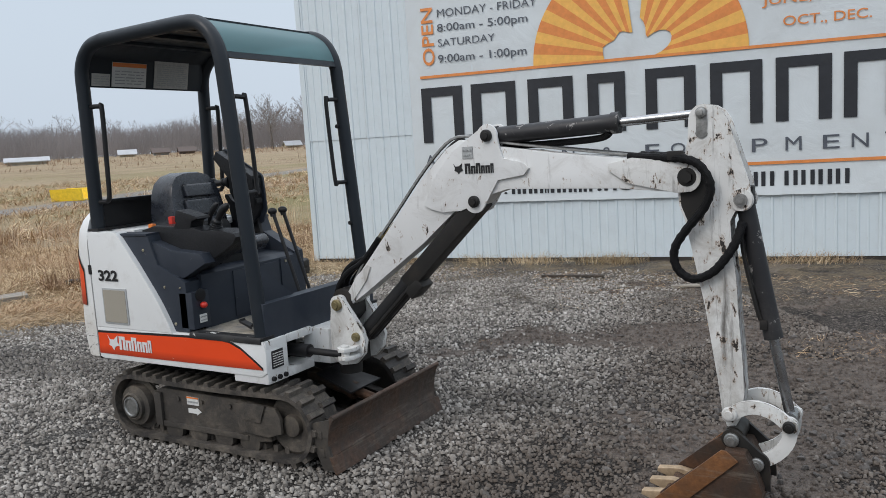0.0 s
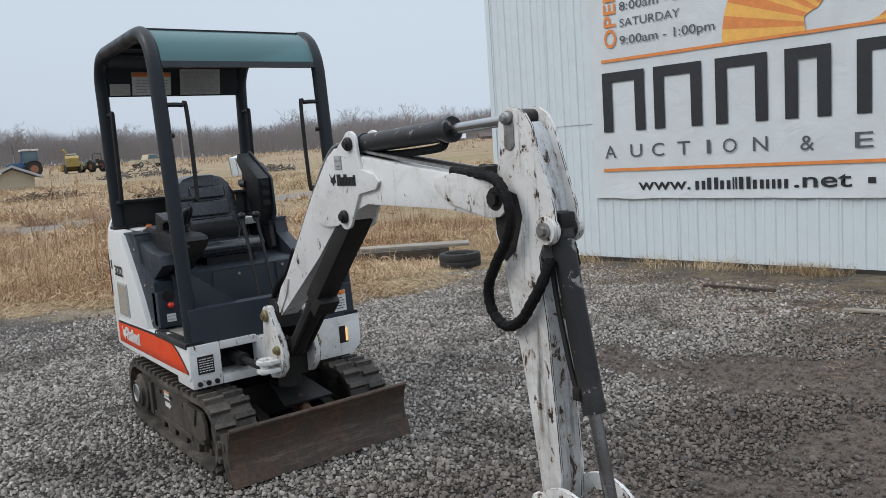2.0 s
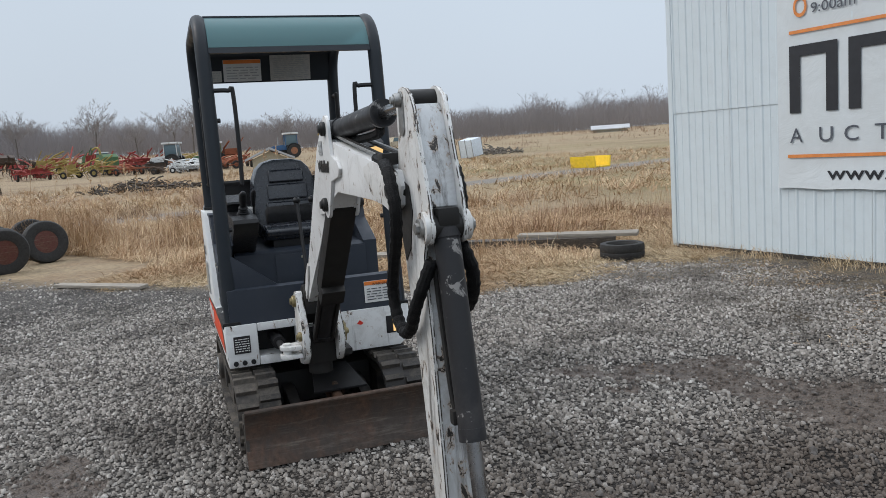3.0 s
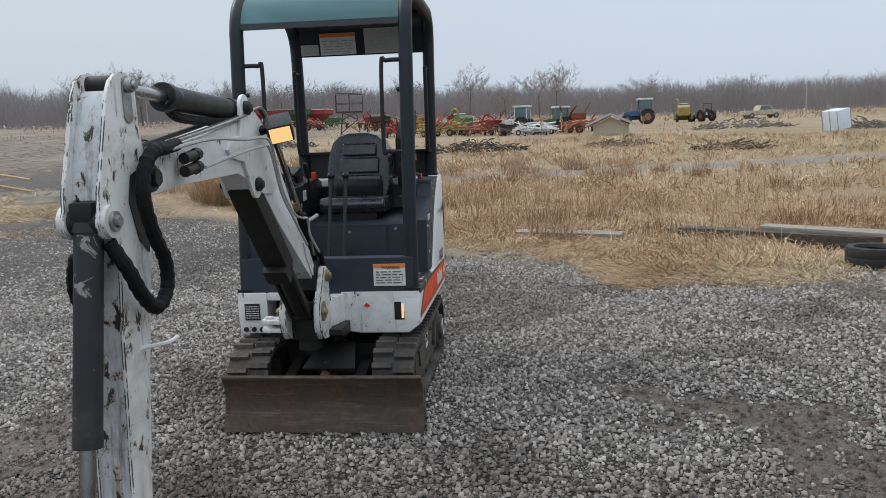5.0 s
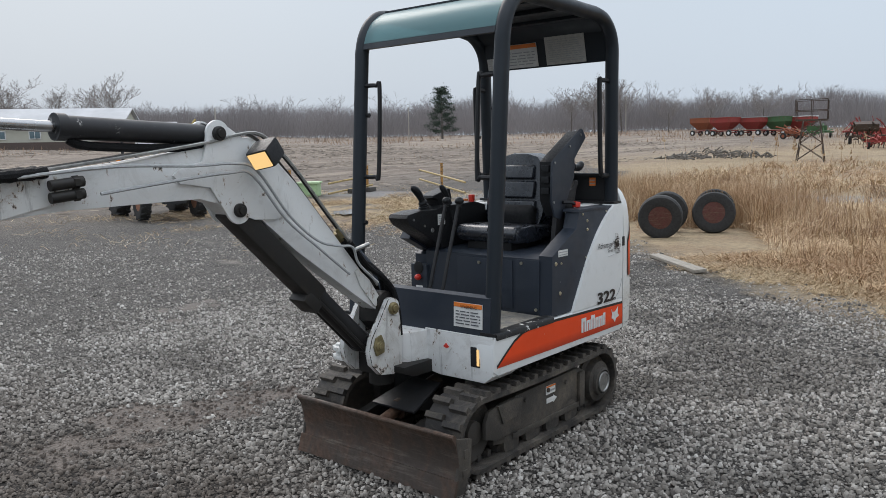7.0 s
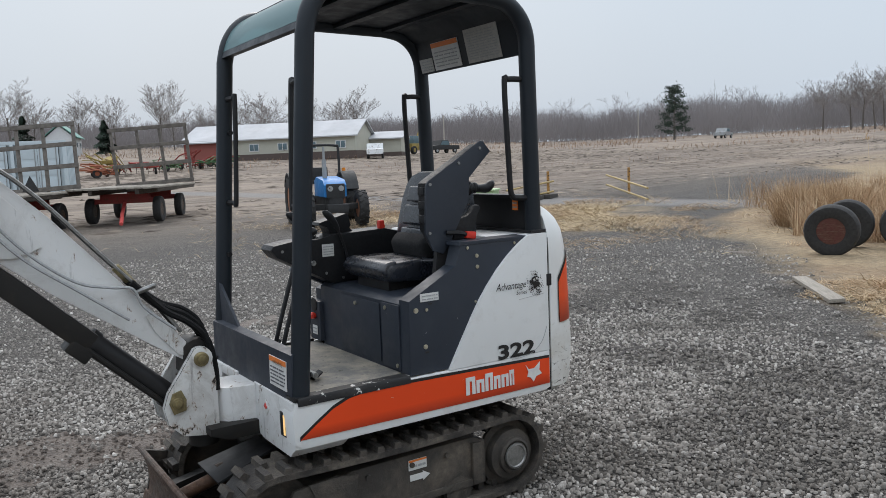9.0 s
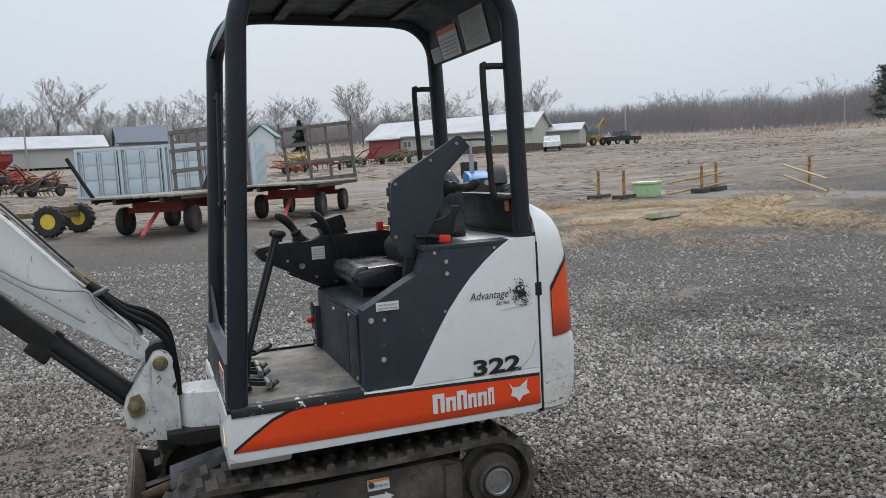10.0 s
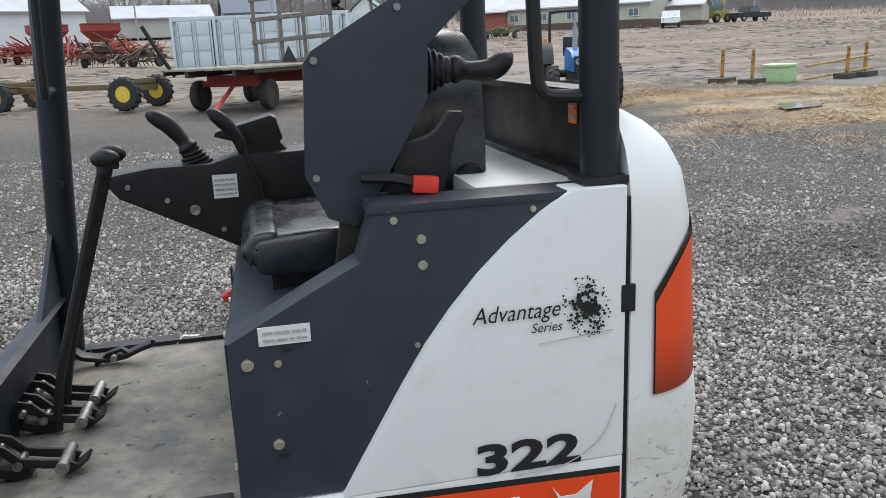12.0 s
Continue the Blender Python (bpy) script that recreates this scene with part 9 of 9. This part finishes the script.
def scatter_gravel(count, seed, smin, smax, area, name, label, patchy=0.0, mat=None, lumps=False):
    rng = np.random.default_rng(seed)
    x = rng.uniform(area[0], area[1], count)
    y = rng.uniform(area[2], area[3], count)
    keep = np.zeros(count, bool)
    for i in range(count):
        if edge_d(x[i], y[i]) < 0.4 * rng.random() and wall_d(x[i], y[i]) > 0.3:
            p = noise.noise(Vector((x[i] * 0.55, y[i] * 0.55, 0))) + 0.6 * noise.noise(Vector((x[i] * 1.9, y[i] * 1.9, 4)))
            if lumps:
                keep[i] = mud(x[i], y[i]) > 0.3 + 0.5 * rng.random()
                continue
            thin = 1.0 if x[i] > -2.6 else 0.62
            border = min(x[i] - area[0], area[1] - x[i], y[i] - area[2], area[3] - y[i])
            thin *= min(1.0, max(0.0, (border + 0.3 * p) / 1.2))
            keep[i] = p > patchy + 0.25 * rng.normal() and rng.random() > 0.95 * mud(x[i], y[i]) and rng.random() < thin and x[i] + 0.7 * y[i] < 5.2
    x, y = x[keep], y[keep]
    n_s = len(x)
    s = smin + (smax - smin) * rng.random(n_s) ** 2.2
    # blunt four-sided lumps: a foot bedded in the ground and a smaller, twisted top
    foot = [(math.cos(k * math.tau / 4), math.sin(k * math.tau / 4), -0.25) for k in range(4)]
    crest = [(0.68 * math.cos((k + 0.35) * math.tau / 4), 0.68 * math.sin((k + 0.35) * math.tau / 4), 0.72) for k in range(4)]
    oct_v = np.array(foot + crest)
    oct_f = np.array([(k, (k + 1) % 4, 4 + k) for k in range(4)] + [((k + 1) % 4, 4 + (k + 1) % 4, 4 + k) for k in range(4)] + [(4, 5, 6), (4, 6, 7)])
    v = oct_v[None] * (0.75 + 0.4 * rng.random((n_s, 8, 1))) + rng.normal(0, 0.13, (n_s, 8, 3))
    v *= (np.stack((s * (0.8 + 0.5 * rng.random(n_s)), s * (0.6 + 0.4 * rng.random(n_s)), s * (0.75 + 0.35 * rng.random(n_s))), 1))[:, None, :]
    a = rng.random(n_s) * 6.283
    c, sn = np.cos(a), np.sin(a)
    vx = v[:, :, 0] * c[:, None] - v[:, :, 1] * sn[:, None]
    vy = v[:, :, 0] * sn[:, None] + v[:, :, 1] * c[:, None]
    vz = v[:, :, 2] + (s * rng.uniform(0.0, 0.75, n_s) + np.array([relief(p, q) for p, q in zip(x, y)]))[:, None]
    V = np.stack((vx + x[:, None], vy + y[:, None], vz), 2).reshape(-1, 3)
    Fc = (oct_f[None] + (np.arange(n_s) * 8)[:, None, None]).reshape(-1, 3)
    ob = new(name, fast_mesh(V, Fc, mat or STONE))
    tagged(ob, label, "gravel", "", "stuff")


scatter_gravel(205000, 1, 0.0080, 0.0175, (-5.0, 5.0, -4.8, 5.6), "gravel", "loose crushed grey limestone gravel", -0.75)
scatter_gravel(34000, 2, 0.008, 0.022, (-10.0, 7.0, -12.0, -3.4), "gravel", "coarser loose grey gravel", -0.5)
scatter_gravel(14000, 5, 0.008, 0.022, (-10.0, -3.6, -5.0, 3.0), "gravel", "thin loose grey gravel at the yard's edge", -0.5)


MUD_LUMP = plain("brown_mud", (0.085, 0.066, 0.053), 0.75, 0, 0.45, 9, 0.3)
scatter_gravel(32000, 3, 0.004, 0.017, (-0.5, 5.2, -2.6, 5.0), "mud_lumps", "crumbs of damp brown mud between the gravel", 0, MUD_LUMP, True)


def clods(cx, cy, r, count, seed):
    """Dark clods scattered over a patch."""
    rng = random.Random(seed)
    bm = bm_new()
    for k in range(count):
        a, d = rng.uniform(0, math.tau), r * rng.random() ** 0.8
        s = rng.uniform(0.007, 0.024)
        bmesh.ops.create_icosphere(bm, subdivisions=1, radius=s, matrix=Matrix.Translation((cx + d * 1.5 * math.cos(a), cy + d * math.sin(a), s * 0.25 + relief(cx + d * 1.5 * math.cos(a), cy + d * math.sin(a)))) @ Euler((rng.random() * 3, rng.random() * 3, 0)).to_matrix().to_4x4() @ Matrix.Diagonal((1.2, 0.9, 0.6, 1)))
    for v in bm.verts:
        v.co += Vector((noise.noise(v.co * 40), noise.noise(v.co * 40 + Vector((9, 0, 0))), noise.noise(v.co * 40 + Vector((0, 9, 0))))) * 0.006
    solid("dark_clod", bm, CLOD, "dark clods lying on gravel", "mud", None, "", "stuff", 0)


CLOD = plain("dark_lump", (0.095, 0.084, 0.076), 0.7, 0, 0.4, 20, 0.4)
for k, (cx, cy, r, c) in enumerate(((-2.75, -1.05, 0.25, 70), (-3.4, -0.3, 0.35, 60), (-4.2, -2.3, 0.3, 50), (-2.1, 0.6, 0.3, 50), (-3.6, 0.5, 0.5, 70), (2.3, 0.8, 0.5, 90), (1.6, 1.6, 0.6, 80), (3.2, 0.6, 0.5, 80), (2.9, 2.6, 0.5, 60), (-1.3, -1.7, 0.4, 50), (2.3, -0.9, 0.4, 50))):
    clods(cx, cy, r * 1.7, c * 2, 70 + k)


# dry grass: bent blades in tufts
def straw_material(name, a, b, c):
    n = Nodes(name)
    r = n.geo.outputs["Random Per Island"]
    cr = n.add("ShaderNodeValToRGB")
    els = cr.color_ramp.elements
    els[0].position, els[0].color = 0.0, (*a, 1)
    els[1].position, els[1].color = 1.0, (*c, 1)
    e = els.new(0.5)
    e.color = (*b, 1)
    n.link(r, cr.inputs[0])
    big = n.mix(n.range(n.noise(0.35, 4), 0.42, 0.65, 0, 0.55), cr.outputs[0], (0.34, 0.20, 0.11))
    return n.done(big, 0.75, 0, 0.25)


STRAW = straw_material("dry_straw", (0.20, 0.115, 0.062), (0.48, 0.335, 0.195), (0.76, 0.61, 0.41))
STRAW_REED = straw_material("reed_straw", (0.24, 0.145, 0.08), (0.45, 0.31, 0.18), (0.64, 0.50, 0.33))
STRAW_PALE = straw_material("pale_straw", (0.25, 0.175, 0.10), (0.47, 0.36, 0.215), (0.70, 0.58, 0.40))


def by_wheels(x, y):
    """The trampled place before and round the old wheels."""
    u, v = (x + 10.2) * 0.9 + (y + 3.1) * 0.44, (y + 3.1) * 0.9 - (x + 10.2) * 0.44
    return -0.7 < u < 3.4 and abs(v) < 1.1


def grass_field(count, seed, near, far, ylo, yhi, hlo, hhi, wlo, whi, rise, tip, mat, name, label, tuft=6):
    rng = np.random.default_rng(seed)
    pts, hs, ws = [], [], []
    tries = 0
    while len(pts) < count and tries < count * 6:
        tries += 1
        # d: metres behind the edge, s: along it
        d = near + (far - near) * rng.random() ** 1.6
        s = rng.uniform(ylo, yhi)
        x, y = -0.74 * (d + 3.15) - 0.67 * s, 0.67 * (d + 3.15) - 0.74 * s
        e = edge_d(x, y)
        if e < near * 0.9 or hhi > 0.35 and by_wheels(x, y) or wall_d(x, y) < 0.12 and (Vector((x, y, 0)) - WC).dot(WU) > -0.1 or y < -10.5 + 2 * rng.random():
            continue
        strip_d = x + 19.8 + 0.28 * (y - 3.6)
        if abs(strip_d) < 1.0 + 0.5 * rng.random():
            continue
        clump = 0.55 + 0.9 * max(-0.5, noise.noise(Vector((x * 0.45, y * 0.45, 7)))) + 0.35 * noise.noise(Vector((x * 1.6, y * 1.6, 2)))
        if rng.random() > clump + 0.35:
            continue
        k = min(1.0, 0.35 + 0.3 * max(0, e))
        for _ in range(tuft):
            px, py = x + rng.normal(0, 0.06), y + rng.normal(0, 0.06)
            pts.append((px, py, lift(px, py) - 0.005 + 0.05 * rng.random() * k))
            hs.append((hlo + (hhi - hlo) * rng.random()) * (0.6 + 0.7 * max(0.1, clump)) * k)
            ws.append(rng.uniform(wlo, whi))
    blades(np.array(pts), np.array(hs), np.array(ws), rise, tip, seed + 1, mat, name, label)


grass_field(62000, 21, 0.1, 5.0, -7.5, 6.0, 0.10, 0.32, 0.0012, 0.0032, (2, 38), (-35, 20), STRAW_PALE, "dry_grass", "pale flattened straw at the yard's edge", 8)
grass_field(80000, 22, 0.9, 9.0, -8.0, 10.0, 0.14, 0.42, 0.0015, 0.004, (3, 55), (-45, 25), STRAW, "tall_grass", "tangled tan dry weeds beyond the yard", 12)
grass_field(3500, 24, 1.6, 12.0, -8.0, 10.0, 0.30, 0.70, 0.002, 0.0035, (60, 88), (0, 80), STRAW, "tall_grass", "thin upright dry stalks among the weeds", 3)
grass_field(46000, 23, 7.0, 42.0, -30.0, 30.0, 0.16, 0.48, 0.004, 0.010, (5, 70), (-35, 50), STRAW, "tall_grass", "tangled tan dry weeds in the far field", 8)

# straw along the foot of the metal wall, and patches in the yard
def strewn(count, seed, place, hlo, hhi, wlo, whi, rise, tip, mat, label):
    rng = np.random.default_rng(seed)
    pts = []
    while len(pts) < count:
        p = place(rng)
        if p is not None:
            pts.append((p[0], p[1], lift(p[0], p[1]) + 0.003))
    n_b = len(pts)
    blades(np.array(pts), hlo + (hhi - hlo) * rng.random(n_b), rng.uniform(wlo, whi, n_b), rise, tip, seed, mat, "dry_grass", label)


def along_wall(rng):
    u = rng.uniform(-0.6, 12.0)
    d = abs(rng.normal(0, 0.16)) + 0.05
    if noise.noise(Vector((u * 1.3, 0, 1))) + 0.3 < rng.random() * 0.9:
        return None
    return on_wall(u, 0, d)


def yard_patch(rng):
    x, y = rng.uniform(-4.5, 5.5), rng.uniform(1.2, 5.6)
    if edge_d(x, y) > 0.3 or wall_d(x, y) < 0.1:
        return None
    p = noise.noise(Vector((x * 0.9, y * 0.9, 12))) + 0.18 * (y - 3.2)
    return (x, y) if p > 0.12 + 0.25 * rng.random() else None


def by_posts(rng):
    x, y = rng.normal(-10.5, 2.4), rng.normal(-12.5, 2.6)
    if math.hypot(x + 9.95, (y + 11.6) * 1.3) < 0.95:
        return None
    p = noise.noise(Vector((x * 0.5, y * 0.5, 15)))
    return (x, y) if p > -0.15 + 0.2 * rng.random() else None


strewn(4500, 31, along_wall, 0.05, 0.20, 0.0015, 0.003, (30, 85), (-20, 70), STRAW_PALE, "pale dry grass along the foot of the wall")
strewn(5000, 32, yard_patch, 0.03, 0.10, 0.0008, 0.002, (2, 25), (-25, 10), STRAW, "thin flattened straw on the gravel")
strewn(30000, 33, by_posts, 0.10, 0.30, 0.0015, 0.004, (4, 40), (-30, 20), STRAW_PALE, "pale flattened straw round the barrier posts")


def reed_bed(rng):
    x, y = rng.normal(-11.8, 2.0), rng.normal(-6.0, 2.0)
    if x > -8.9 or edge_d(x, y) < 1.5 or y < -11.5 or by_wheels(x, y):
        return None
    return (x, y) if noise.noise(Vector((x * 0.6, y * 0.6, 30))) > -0.25 + 0.3 * rng.random() else None


strewn(15000, 34, reed_bed, 0.30, 1.05, 0.002, 0.005, (50, 89), (10, 85), STRAW_REED, "tall tan reeds")


def plume_reeds():
    """A few reeds with feathery heads above the weeds."""
    rng = random.Random(9)
    bm = bm_new()
    for k in range(34):
        x, y = rng.gauss(-13.0, 3.0), rng.gauss(-3.0, 4.0)
        if edge_d(x, y) < 3.0 or by_wheels(x, y):
            continue
        h = rng.uniform(1.2, 1.75)
        lx, ly = rng.uniform(-0.15, 0.15), rng.uniform(-0.15, 0.15)
        tube(bm, [(x, y, 0), (x + lx * 0.4, y + ly * 0.4, h * 0.6), (x + lx, y + ly, h)], 0.004, 4)
        for j in range(26):
            t = rng.random()
            c = Vector((x + lx * (1 + 0.4 * t), y + ly * (1 + 0.4 * t), h + 0.22 * t - 0.02))
            a = rng.uniform(0, math.tau)
            s = 0.035 * (1.1 - t)
            o = Vector((math.cos(a), math.sin(a), 0.7)) * s
            bm.faces.new([bm.verts.new(c), bm.verts.new(c + o + Vector((0, 0, 0.03))), bm.verts.new(c + o * 1.3 - Vector((0, 0, 0.015)))])
    solid("plume_reeds", bm, STRAW, "tan reeds with feathery heads", "reeds", None, "", "stuff", 0)


plume_reeds()


# dark red-brown weed clumps standing in the straw
def weed_clump(rng):
    x, y = rng.uniform(-24, -5), rng.uniform(-9, 8)
    if edge_d(x, y) < 1.5 or by_wheels(x, y) or wall_d(x, y) < 0.3 and x > -5:
        return None
    return (x, y) if noise.noise(Vector((x * 1.1, y * 1.1, 40))) > 0.38 else None


strewn(12000, 35, weed_clump, 0.15, 0.50, 0.002, 0.006, (20, 85), (0, 85), WEEDS, "dark red-brown dead weeds in clumps")
